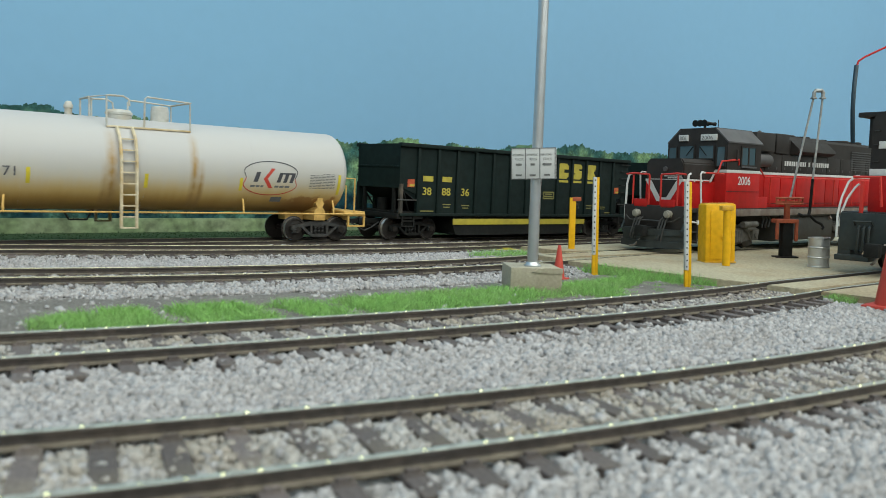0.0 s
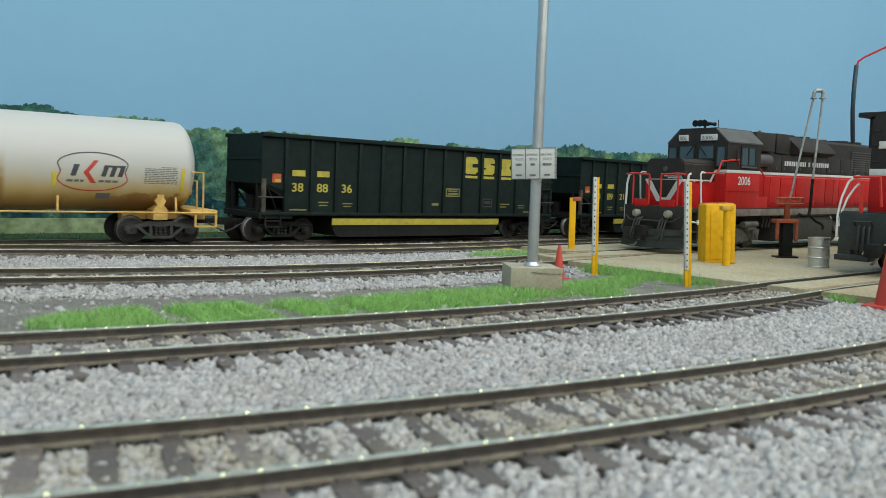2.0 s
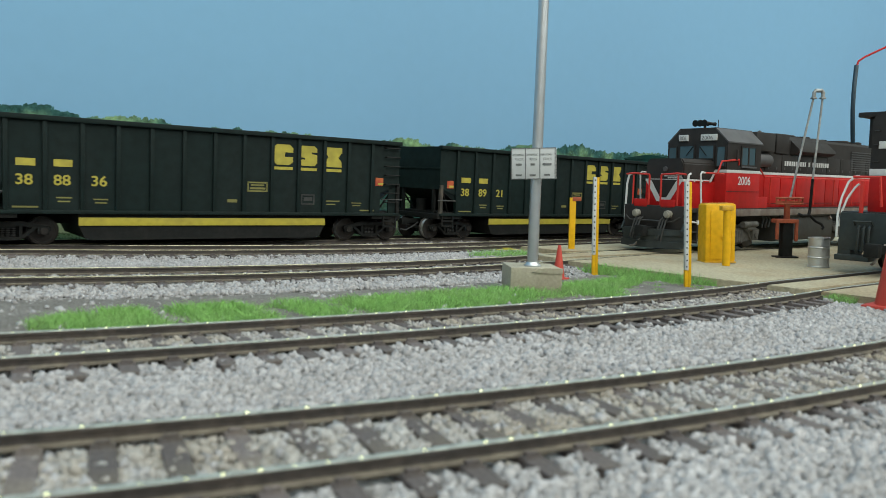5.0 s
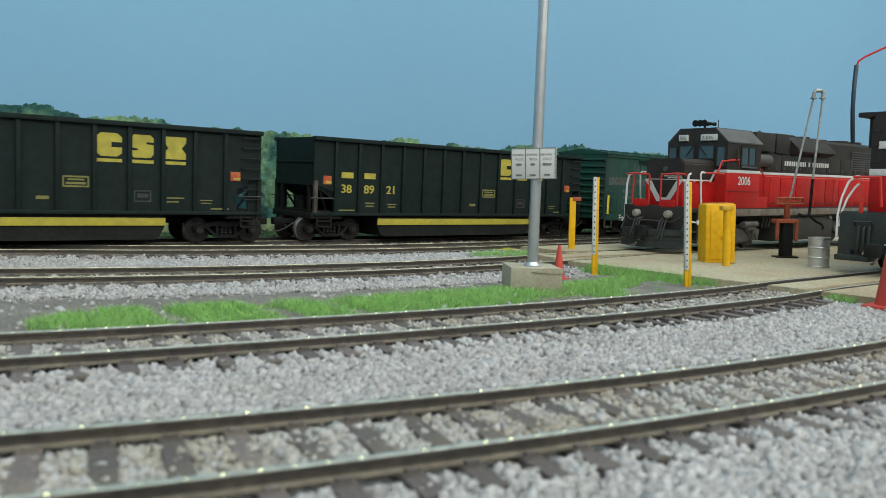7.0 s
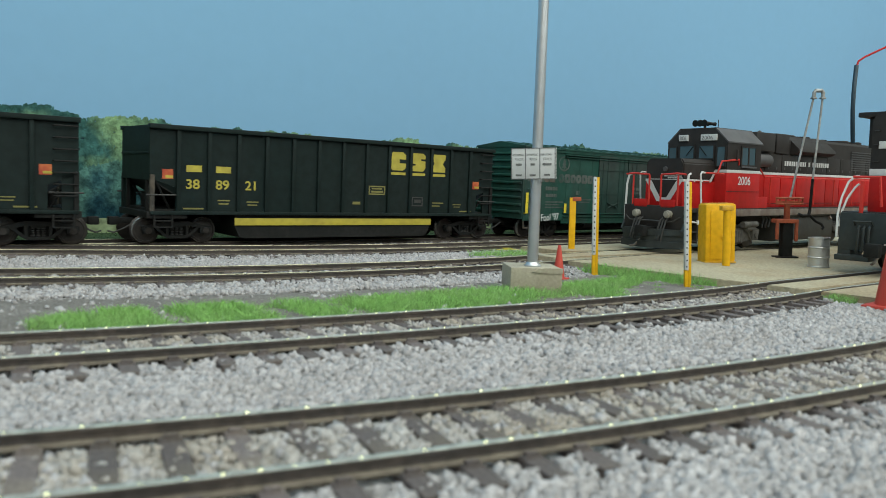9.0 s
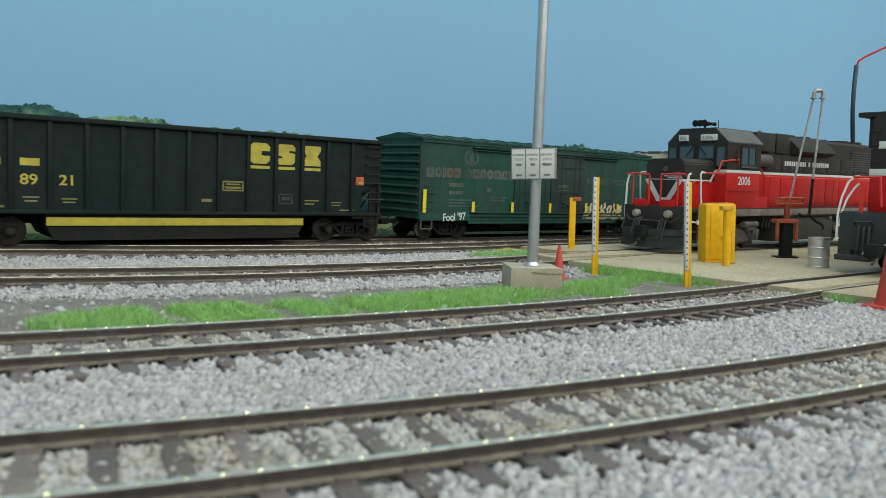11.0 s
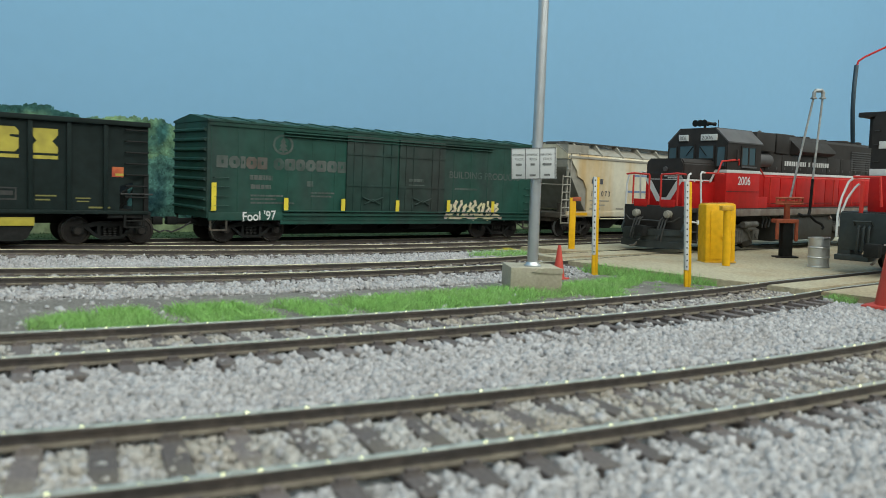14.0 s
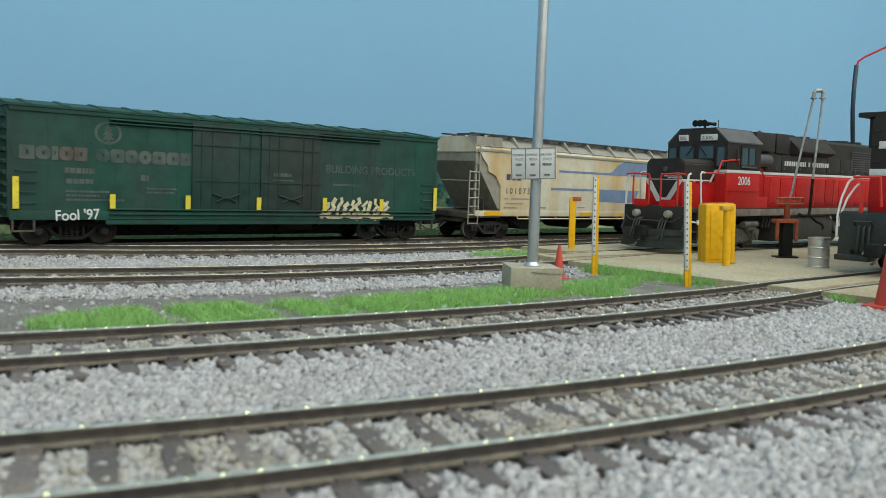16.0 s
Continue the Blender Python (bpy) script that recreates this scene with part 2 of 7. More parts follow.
M = dict(
    dirt=material("stone_dust", (0.35, 0.34, 0.325), 0.95, vary=0.35, grain=1500, bump=0.6, other=(0.17, 0.155, 0.14), spread=120),
    soil=material("packed_soil", (0.135, 0.123, 0.110), 0.95, vary=0.4, grain=1800, bump=0.6, other=(0.22, 0.205, 0.185), spread=120),
    stone=material("crushed_stone", (0.366, 0.356, 0.360), 0.9, vary=0.2, grain=1500, bump=0.3, other=(0.285, 0.268, 0.258), spread=80, island=0.24),
    duststone=material("dust_browned_stone", (0.36, 0.348, 0.335), 0.95, vary=0.15, grain=1500, bump=0.3, other=(0.27, 0.225, 0.165), spread=55, amount=0.8, island=0.17),
    beddust=material("brown_track_dust", (0.31, 0.285, 0.25), 0.95, vary=0.3, grain=1500, bump=0.5, other=(0.20, 0.17, 0.13), spread=90, amount=0.8),
    sleeper=material("brown_sleeper", (0.105, 0.088, 0.085), 0.85, vary=0.3, grain=1600, bump=0.4, other=(0.18, 0.152, 0.112), spread=110, objrand=0.28),
    rail=material("weathered_rail", (0.050, 0.042, 0.038), 0.65, vary=0.3, grain=900, bump=0.2, other=(0.095, 0.072, 0.056), spread=150),
    glint=material("polished_steel_spot", (0.90, 0.86, 0.56), 0.24, metal=1.0, vary=0.1, grain=900, bump=0.0),
    foot=material("tan_rail_foot", (0.155, 0.133, 0.102), 0.8, vary=0.25, grain=900, other=(0.085, 0.070, 0.056), spread=130, amount=0.85),
    lemon=material("lemon_reflector", (0.68, 0.54, 0.04), 0.5, vary=0.08, grain=300, bump=0),
    darkgrass=material("dark_mown_verge", (0.026, 0.064, 0.02), 0.9, vary=0.4, grain=1200, bump=0.4, other=(0.02, 0.05, 0.02), spread=120),
    railtop=material("polished_rail_top", (0.40, 0.42, 0.37), 0.42, metal=0.5, vary=0.25, grain=700, bump=0.5, other=(0.40, 0.37, 0.33), spread=250),
    # The lamps' yellow sheen is put into the far tracks' rail-top colour.
    brighttop=material("bright_worn_rail_top", (0.72, 0.67, 0.46), 0.36, metal=1.0, vary=0.2, grain=500, bump=0.15, other=(0.42, 0.37, 0.27), spread=120),
    concrete=material("stained_concrete", (0.36, 0.318, 0.218), 0.85, vary=0.22, grain=900, bump=0.2, other=(0.28, 0.20, 0.115), spread=24, amount=0.75),
    block=material("tan_concrete_block", (0.37, 0.335, 0.255), 0.85, vary=0.12, grain=1200, bump=0.25, other=(0.28, 0.245, 0.17), spread=90),
    grass=material("static_grass", (0.24, 0.47, 0.125), 0.85, vary=0.2, grain=400, bump=0, other=(0.31, 0.45, 0.19), spread=75, island=0.35),
    sky=material("painted_sky", (0.196, 0.382, 0.570), 0.85, vary=0.012, grain=120, bump=0.02, other=(0.21, 0.412, 0.605), spread=3, amount=0.6),
    lawn=material("printed_lawn", (0.26, 0.345, 0.18), 0.9, vary=0.45, grain=220, bump=0.0, other=(0.38, 0.41, 0.29), spread=45),
    leaf=material("printed_foliage", (0.034, 0.100, 0.092), 0.95, vary=0.45, grain=240, bump=0, other=(0.215, 0.345, 0.165), spread=48, amount=0.95, island=0.26, spec=0.1),
    leafdeep=material("printed_shaded_foliage", (0.014, 0.052, 0.072), 0.95, vary=0.5, grain=220, bump=0, other=(0.085, 0.19, 0.15), spread=55, amount=0.95, island=0.3, spec=0.1),
    tankwhite=material("white_tank_paint", (0.66, 0.65, 0.63), 0.45, vary=0.04, grain=300, bump=0.03, other=(0.70, 0.66, 0.58), spread=30),
    steelyellow=material("ochre_running_gear", (0.58, 0.36, 0.10), 0.65, vary=0.2, grain=500, other=(0.40, 0.215, 0.05), spread=120),
    cream=material("dirty_cream_fitting", (0.60, 0.52, 0.37), 0.6, vary=0.15, grain=400, other=(0.47, 0.29, 0.08), spread=110, amount=0.95),
    palepipe=material("chalky_white_railing", (0.50, 0.50, 0.47), 0.6, vary=0.15, grain=400, other=(0.42, 0.33, 0.2), spread=150, amount=0.6),
    black=material("black_freight_paint", (0.0064, 0.0142, 0.0132), 0.6, vary=0.25, grain=300, bump=0.06, other=(0.0135, 0.0195, 0.0185), spread=40, runs=0.35, spec=0.17),
    gear=material("black_running_gear", (0.0075, 0.0085, 0.008), 0.7, vary=0.3, grain=600, other=(0.020, 0.019, 0.018), spread=150, spec=0.25),
    wheel=material("worn_wheel_steel", (0.036, 0.031, 0.028), 0.42, metal=0.45, vary=0.25, grain=500, other=(0.02, 0.018, 0.016), spread=150),
    yellow=material("yellow_paint", (0.74, 0.395, 0.007), 0.5, spec=0.28, vary=0.1, grain=500, bump=0.05, other=(0.60, 0.31, 0.012), spread=60, amount=0.35),
    wornyellow=material("rust_worn_yellow_paint", (0.66, 0.37, 0.02), 0.6, vary=0.15, grain=500, bump=0.1, other=(0.22, 0.11, 0.04), spread=200, amount=0.7),
    stripe=material("faded_yellow_stripe", (0.46, 0.38, 0.04), 0.6, vary=0.12, grain=400, bump=0.03, other=(0.38, 0.30, 0.05), spread=90),
    letter=material("yellow_lettering", (0.42, 0.35, 0.045), 0.6, vary=0.15, grain=300, bump=0, other=(0.30, 0.25, 0.045), spread=220),
    dullletter=material("dull_yellow_stencil", (0.19, 0.175, 0.05), 0.7, vary=0.1, grain=300, bump=0),
    orange=material("orange_reflector", (0.40, 0.055, 0.022), 0.6, vary=0.2, grain=300, bump=0, other=(0.5, 0.2, 0.05), spread=300),
    green=material("faded_green_boxcar", (0.0125, 0.062, 0.046), 0.6, vary=0.18, grain=200, bump=0.06, other=(0.027, 0.043, 0.039), spread=48, amount=0.8, runs=0.3, spec=0.25),
    rustdoor=material("rusty_green_door", (0.017, 0.043, 0.036), 0.65, vary=0.2, grain=200, bump=0.08, other=(0.029, 0.035, 0.032), spread=60, amount=0.95, runs=0.25, spec=0.25),
    ghost=material("faded_lettering", (0.070, 0.082, 0.074), 0.7, vary=0.3, grain=250, bump=0, other=(0.024, 0.058, 0.047), spread=75, amount=1.0),
    rustghost=material("rusty_faded_lettering", (0.070, 0.070, 0.060), 0.7, vary=0.3, grain=250, bump=0, other=(0.080, 0.048, 0.034), spread=110, amount=0.9),
    slate=material("slate_black_paint", (0.018, 0.025, 0.025), 0.6, vary=0.25, grain=400, bump=0.1, other=(0.04, 0.045, 0.042), spread=120),
    pipe=material("streaked_silver_pipe", (0.42, 0.43, 0.42), 0.45, metal=0.5, vary=0.2, grain=500, bump=0.05, other=(0.12, 0.11, 0.10), spread=130, runs=0.3),
    white=material("white_paint", (0.62, 0.62, 0.61), 0.5, vary=0.05, grain=400, bump=0.03),
    scrawl=material("cream_spray_paint", (0.56, 0.52, 0.30), 0.6, vary=0.2, grain=500, bump=0, other=(0.42, 0.30, 0.32), spread=330, amount=0.9),
    hopper=material("cream_hopper_paint", (0.56, 0.525, 0.415), 0.6, vary=0.08, grain=250, bump=0.05, other=(0.46, 0.30, 0.115), spread=62, amount=0.85, runs=0.10),
    hoppergrey=material("grey_beige_hopper", (0.27, 0.255, 0.215), 0.65, vary=0.14, grain=300, other=(0.20, 0.175, 0.135), spread=60),
    blue=material("dull_blue_band", (0.13, 0.20, 0.33), 0.6, vary=0.08, grain=250, bump=0, other=(0.22, 0.26, 0.33), spread=80),
    lococarbon=material("dark_brown_black_paint", (0.0265, 0.0235, 0.0222), 0.5, spec=0.24, vary=0.15, grain=300, bump=0.04, other=(0.040, 0.036, 0.034), spread=50),
    roofgrey=material("grey_cab_roof", (0.078, 0.076, 0.078), 0.55, vary=0.12, grain=300, bump=0.05),
    red=material("red_locomotive_paint", (0.50, 0.010, 0.009), 0.45, spec=0.3, vary=0.1, grain=300, bump=0.03, other=(0.24, 0.018, 0.014), spread=70, runs=0.3),
    redrail=material("red_handrail", (0.55, 0.03, 0.02), 0.5, vary=0.1, grain=300, bump=0.03),
    sill=material("grey_white_sill", (0.21, 0.18, 0.155), 0.6, vary=0.2, grain=300, other=(0.12, 0.075, 0.06), spread=120, amount=0.7),
    locotruck=material("pale_dusty_truck", (0.11, 0.105, 0.092), 0.75, vary=0.3, grain=500, other=(0.05, 0.047, 0.044), spread=160),
    fueltank=material("olive_grey_tank", (0.048, 0.048, 0.044), 0.6, vary=0.2, grain=300, other=(0.03, 0.028, 0.025), spread=80),
    truckgrey=material("dusty_grey_truck", (0.030, 0.030, 0.029), 0.6, vary=0.25, grain=500, other=(0.055, 0.050, 0.045), spread=180),
    endtan=material("dusty_tan_post", (0.075, 0.062, 0.047), 0.8, vary=0.3, grain=500, other=(0.022, 0.022, 0.021), spread=160, amount=0.8),
    galv=material("galvanised_metal", (0.55, 0.56, 0.57), 0.38, metal=0.85, vary=0.06, grain=250, bump=0.04, other=(0.45, 0.46, 0.47), spread=60),
    drum=material("silver_drum", (0.62, 0.62, 0.61), 0.4, metal=0.75, vary=0.08, grain=300, bump=0.05, other=(0.42, 0.40, 0.38), spread=120),
    conered=material("red_orange_cone", (0.52, 0.055, 0.035), 0.55, vary=0.08, grain=300, bump=0.03),
    rust=material("rusty_red_steel", (0.38, 0.085, 0.035), 0.7, vary=0.25, grain=500, bump=0.2, other=(0.20, 0.06, 0.035), spread=200),
    hose=material("dark_teal_hose", (0.010, 0.034, 0.052), 0.5, vary=0.15, grain=400, bump=0.05),
    darkink=material("dark_grey_ink", (0.06, 0.06, 0.07), 0.7, vary=0.1, grain=300, bump=0),
    ink=material("grey_sign_ink", (0.16, 0.16, 0.16), 0.8, vary=0.1, grain=300, bump=0),
    hole=material("dark_hole", (0.03, 0.03, 0.03), 0.8, vary=0.1, bump=0),
    plaster=material("room_wall_paint", (0.72, 0.71, 0.68), 0.9, vary=0.04, grain=60, bump=0.05, spread=4),
)


def glass_material():
    m = bpy.data.materials.new("cab_window_glass")
    m.use_nodes = True
    b = m.node_tree.nodes["Principled BSDF"]
    # Base colour holds the sky's reflection, since the cab is solid behind.
    b.inputs["Base Color"].default_value = (0.10, 0.165, 0.20, 1)
    b.inputs["Roughness"].default_value = 0.12
    b.inputs["Transmission Weight"].default_value = 0.35
    return m


M["glass"] = glass_material()


def tank_material():
    """White paint with brown grime on the lower half and runs below the walkway; low tones lifted for bounced light."""
    m = bpy.data.materials.new("grimy_white_tank")
    m.use_nodes = True
    nt = m.node_tree
    b = nt.nodes["Principled BSDF"]
    b.inputs["Roughness"].default_value = 0.55
    co = nt.nodes.new("ShaderNodeTexCoord")
    sep = nt.nodes.new("ShaderNodeSeparateXYZ")
    nt.links.new(co.outputs["Object"], sep.inputs[0])
    streak = nt.nodes.new("ShaderNodeTexNoise")
    mp = nt.nodes.new("ShaderNodeMapping")
    mp.inputs["Scale"].default_value = (170, 60, 40)
    nt.links.new(co.outputs["Object"], mp.inputs[0])
    nt.links.new(mp.outputs[0], streak.inputs["Vector"])
    streak.inputs["Scale"].default_value, streak.inputs["Detail"].default_value = 1.0, 4
    ad = nt.nodes.new("ShaderNodeMath")
    ad.operation = "MULTIPLY_ADD"
    nt.links.new(streak.outputs["Fac"], ad.inputs[0])
    ad.inputs[1].default_value = -0.005
    nt.links.new(sep.outputs["Z"], ad.inputs[2])
    rp = nt.nodes.new("ShaderNodeValToRGB")
    mr = nt.nodes.new("ShaderNodeMapRange")
    mr.inputs[1].default_value, mr.inputs[2].default_value = 0.0095, 0.044
    nt.links.new(ad.outputs[0], mr.inputs[0])
    nt.links.new(mr.outputs[0], rp.inputs[0])
    el = rp.color_ramp.elements
    el[0].position, el[0].color = 0.04, (0.32, 0.195, 0.05, 1)
    el[1].position, el[1].color = 0.95, (0.455, 0.447, 0.440, 1)
    for p, c in ((0.13, (0.46, 0.285, 0.075, 1)), (0.21, (0.56, 0.395, 0.155, 1)), (0.28, (0.57, 0.455, 0.265, 1)), (0.36, (0.54, 0.49, 0.395, 1)), (0.45, (0.50, 0.48, 0.44, 1)), (0.60, (0.465, 0.457, 0.447, 1))):
        e = el.new(p)
        e.color = c
    # rust runs below the railing feet and beside the end
    last = rp.outputs[0]
    wob = nt.nodes.new("ShaderNodeTexNoise")
    wob.inputs["Scale"].default_value, wob.inputs["Detail"].default_value = 240.0, 3
    nt.links.new(co.outputs["Object"], wob.inputs["Vector"])
    for x0, wide, top, strength in ((-0.0120, 0.0026, 0.043, 0.95), (-0.0145, 0.0016, 0.032, 0.8), (0.0178, 0.0022, 0.043, 0.95), (0.0205, 0.0017, 0.033, 1.1), (0.0030, 0.0040, 0.023, 0.6), (-0.062, 0.0020, 0.030, 0.6)):
        dx = nt.nodes.new("ShaderNodeMath")
        dx.operation = "SUBTRACT"
        nt.links.new(sep.outputs["X"], dx.inputs[0])
        dx.inputs[1].default_value = x0
        ab = nt.nodes.new("ShaderNodeMath")
        ab.operation = "ABSOLUTE"
        nt.links.new(dx.outputs[0], ab.inputs[0])
        near = nt.nodes.new("ShaderNodeMapRange")
        near.inputs[1].default_value, near.inputs[2].default_value = wide, 0.0
        nt.links.new(ab.outputs[0], near.inputs[0])
        down = nt.nodes.new("ShaderNodeMapRange")
        down.inputs[1].default_value, down.inputs[2].default_value = top, top - 0.012
        nt.links.new(sep.outputs["Z"], down.inputs[0])
        pr = nt.nodes.new("ShaderNodeMath")
        pr.operation = "MULTIPLY"
        nt.links.new(near.outputs[0], pr.inputs[0])
        nt.links.new(down.outputs[0], pr.inputs[1])
        p2 = nt.nodes.new("ShaderNodeMath")
        p2.operation = "MULTIPLY"
        nt.links.new(pr.outputs[0], p2.inputs[0])
        nt.links.new(wob.outputs["Fac"], p2.inputs[1])
        p3 = nt.nodes.new("ShaderNodeMath")
        p3.operation, p3.use_clamp = "MULTIPLY", True
        nt.links.new(p2.outputs[0], p3.inputs[0])
        p3.inputs[1].default_value = strength * 1.9
        mx = nt.nodes.new("ShaderNodeMix")
        mx.data_type = "RGBA"
        nt.links.new(p3.outputs[0], mx.inputs[0])
        nt.links.new(last, mx.inputs[6])
        mx.inputs[7].default_value = (0.36, 0.22, 0.07, 1)
        last = mx.outputs[2]
    # a sharp-edged rust patch low down by the saddle
    edge = nt.nodes.new("ShaderNodeMath")
    edge.operation = "MULTIPLY_ADD"
    nt.links.new(wob.outputs["Fac"], edge.inputs[0])
    edge.inputs[1].default_value = 0.010
    nt.links.new(sep.outputs["Z"], edge.inputs[2])
    low = nt.nodes.new("ShaderNodeMapRange")
    low.inputs[1].default_value, low.inputs[2].default_value = 0.0236, 0.0222
    nt.links.new(edge.outputs[0], low.inputs[0])
    far = nt.nodes.new("ShaderNodeMapRange")
    far.inputs[1].default_value, far.inputs[2].default_value = 0.048, 0.062
    nt.links.new(sep.outputs["X"], far.inputs[0])
    both = nt.nodes.new("ShaderNodeMath")
    both.operation = "MULTIPLY"
    nt.links.new(low.outputs[0], both.inputs[0])
    nt.links.new(far.outputs[0], both.inputs[1])
    half = nt.nodes.new("ShaderNodeMath")
    half.operation = "MULTIPLY"
    nt.links.new(both.outputs[0], half.inputs[0])
    half.inputs[1].default_value = 0.8
    mx = nt.nodes.new("ShaderNodeMix")
    mx.data_type = "RGBA"
    nt.links.new(half.outputs[0], mx.inputs[0])
    nt.links.new(last, mx.inputs[6])
    mx.inputs[7].default_value = (0.27, 0.12, 0.03, 1)
    nt.links.new(mx.outputs[2], b.inputs["Base Color"])
    return m


M["tank"] = tank_material()

# ---------------------------------------------------------------- the plan: x along the main line, y away from the camera, z = 0 at the yard's rail tops
MAIN_Z = -1.83
rng = np.random.default_rng(5)


def ease(u, a, b):
    k = min(1.0, max(0.0, (u - a) / (b - a)))
    return k * k * (3 - 2 * k)


def way_a(u):
    v = min(u, 212.5)
    return 81.04 - 0.30463 * v + 0.00071675 * v * v


def way_b(u):
    v = min(u, 206.9)
    return 132.92 - 0.22807 * v + 0.00055118 * v * v + 2.0 * ease(u, 195, 245)


def way_c(u):
    v = min(u, 235.0)
    return 223.79 - 0.37754 * v + 0.00114165 * v * v + 4.9 * ease(u, 228, 290)


def way_e(u):
    v = min(u, 262.0)
    return 315.71 - 0.47028 * v + 0.00105768 * v * v + 2.0 * ease(u, 255, 400)


def way_d(u):
    return 304.8 + (u - 251.0) ** 2 * 0.00012466


def ground_level(w):
    return -2.95 - 1.9 * ease(w, 228, 256)


# room round the layout: floor, walls, ceiling, and the backdrop as the wall behind the tracks
def slab(name, x0, y0, z0, x1, y1, z1, mat, label, kind="structure", category="wall"):
    bm = bmesh.new()
    cube(bm, x0, y0, z0, x1, y1, z1)
    return tagged(new(name, finish(name, bm, mat)), label, category, kind=kind)


slab("wall_south", -1600, -1830, -1000, 2200, -1800, 1250, M["plaster"], "plain off-white painted room wall")
slab("wall_west", -1630, -1800, -1000, -1600, 380, 1250, M["plaster"], "plain off-white painted room wall")
slab("wall_east", 2200, -1800, -1000, 2230, 380, 1250, M["plaster"], "plain off-white painted room wall")
slab("floor", -1600, -1800, -1030, 2200, 380, -1000, M["block"], "plain dull room floor", category="floor")
slab("ceiling", -1630, -1830, 1250, 2230, 400, 1280, M["plaster"], "plain off-white ceiling of the room", category="ceiling")
slab("backdrop_sky", -1600, 376, -1000, 2200, 396, 1250, M["sky"], "smooth light blue painted sky on the wall", category="backdrop")


def ground():
    us = np.linspace(-260, 1200, 74)
    ws = np.concatenate([np.linspace(-60, 225, 39), np.linspace(230, 260, 9), np.linspace(268, 376, 12)])
    verts = [(u * MM, w * MM, (ground_level(w) + 0.35 * noise.noise((u * 0.06, w * 0.06, 0.3))) * MM) for w in ws for u in us]
    n = len(us)
    faces = [(j * n + i, j * n + i + 1, (j + 1) * n + i + 1, (j + 1) * n + i) for j in range(len(ws) - 1) for i in range(n - 1)]
    me = bpy.data.meshes.new("ground")
    me.from_pydata(verts, [], faces)
    me.materials.append(M["dirt"])
    me.polygons.foreach_set("use_smooth", [True] * len(me.polygons))
    return tagged(new("ground", me), "dark grey-brown packed dirt of the rail yard", "ground", kind="structure")


ground()


def dirt_strip():
    """Bare soil between the second and third track, round the grass."""
    us = np.linspace(-60, 226, 96)
    rows = []
    for k in range(9):
        f = k / 8
        rows.append([(u, way_b(u) + 15.5 + 1.2 * noise.noise((u * 0.2, 1.0, 0)) + f * (way_c(u) - way_b(u) - 40 + 4 * noise.noise((u * 0.12, 4.0, 0)))) for u in us])
    verts = [(u * MM, w * MM, (ground_level(w) + 0.42 + 0.3 * noise.noise((u * 0.15, w * 0.15, 0)) - (0.5 if k in (0, 8) else 0)) * MM) for k, r in enumerate(rows) for u, w in r]
    n = len(us)
    me = bpy.data.meshes.new("soil")
    me.from_pydata(verts, [], [(j * n + i, j * n + i + 1, (j + 1) * n + i + 1, (j + 1) * n + i) for j in range(8) for i in range(n - 1)])
    me.materials.append(M["soil"])
    me.polygons.foreach_set("use_smooth", [True] * len(me.polygons))
    tagged(new("soil_strip", me), "bare grey-brown soil strip beside the grass", "ground", kind="structure")


dirt_strip()
slab("table_board", -255, -57.9, -24, 1195, 372, -7.5, M["sleeper"], "plain board under the layout", category="table")
for x, y in ((-230, -40), (1160, -40), (-230, 340), (1160, 340)):
    slab("table_leg", x - 15, y - 15, -1000, x + 15, y + 15, -24.2, M["sleeper"], "plain wooden leg of the layout table", category="table")
slab("layout_edge", -260, -62, -60, 1200, -58, -3.8, M["sleeper"], "plain dark wooden edge of the layout table", category="edge")


# ---------------------------------------------------------------- tracks
RAIL_SECTION = [(-0.42, 0.0), (0.42, 0.0), (0.42, -0.5), (0.27, -0.7), (0.27, -1.45), (-0.27, -1.45), (-0.27, -0.7), (-0.42, -0.5)]
FOOT_SECTION = [(-0.3, -1.3), (0.3, -1.3), (0.95, -1.5), (0.95, -1.72), (-0.95, -1.72), (-0.95, -1.5)]


def rail_mesh(name, way, side, u0, u1, z, section, mat):
    bm = bmesh.new()
    n = max(2, int((u1 - u0) / 4))
    rings = []
    for i in range(n + 1):
        u = u0 + (u1 - u0) * i / n
        slope = (way(u + 0.5) - way(u - 0.5))
        d = Vector((1, slope, 0)).normalized()
        nrm = Vector((-d.y, d.x, 0))
        c = Vector((u, way(u), z)) + nrm * side
        rings.append([bm.verts.new(c + nrm * a + Vector((0, 0, b))) for a, b in section])
    k = len(section)
    for r0, r1 in zip(rings[:-1], rings[1:]):
        for i in range(k):
            bm.faces.new([r0[i], r1[i], r1[(i + 1) % k], r0[(i + 1) % k]])
    bm.faces.new(rings[0])
    bm.faces.new(rings[-1][::-1])
    return bm


def sleeper_mesh():
    bm = bmesh.new()
    cube(bm, -1.3, -15.5, -1.5, 1.3, 15.5, 0.0, 0.12)
    for s in (-8.7, 8.7):
        cube(bm, -1.15, s - 2.0, -0.02, 1.15, s + 2.0, 0.16)
        for k in (-1.35, 1.35):
            cube(bm, -0.75, s + k - 0.34, 0.1, 0.75, s + k + 0.42, 0.56)
    return finish("sleeper", bm, M["sleeper"], smooth=False)


SLEEPER = sleeper_mesh()


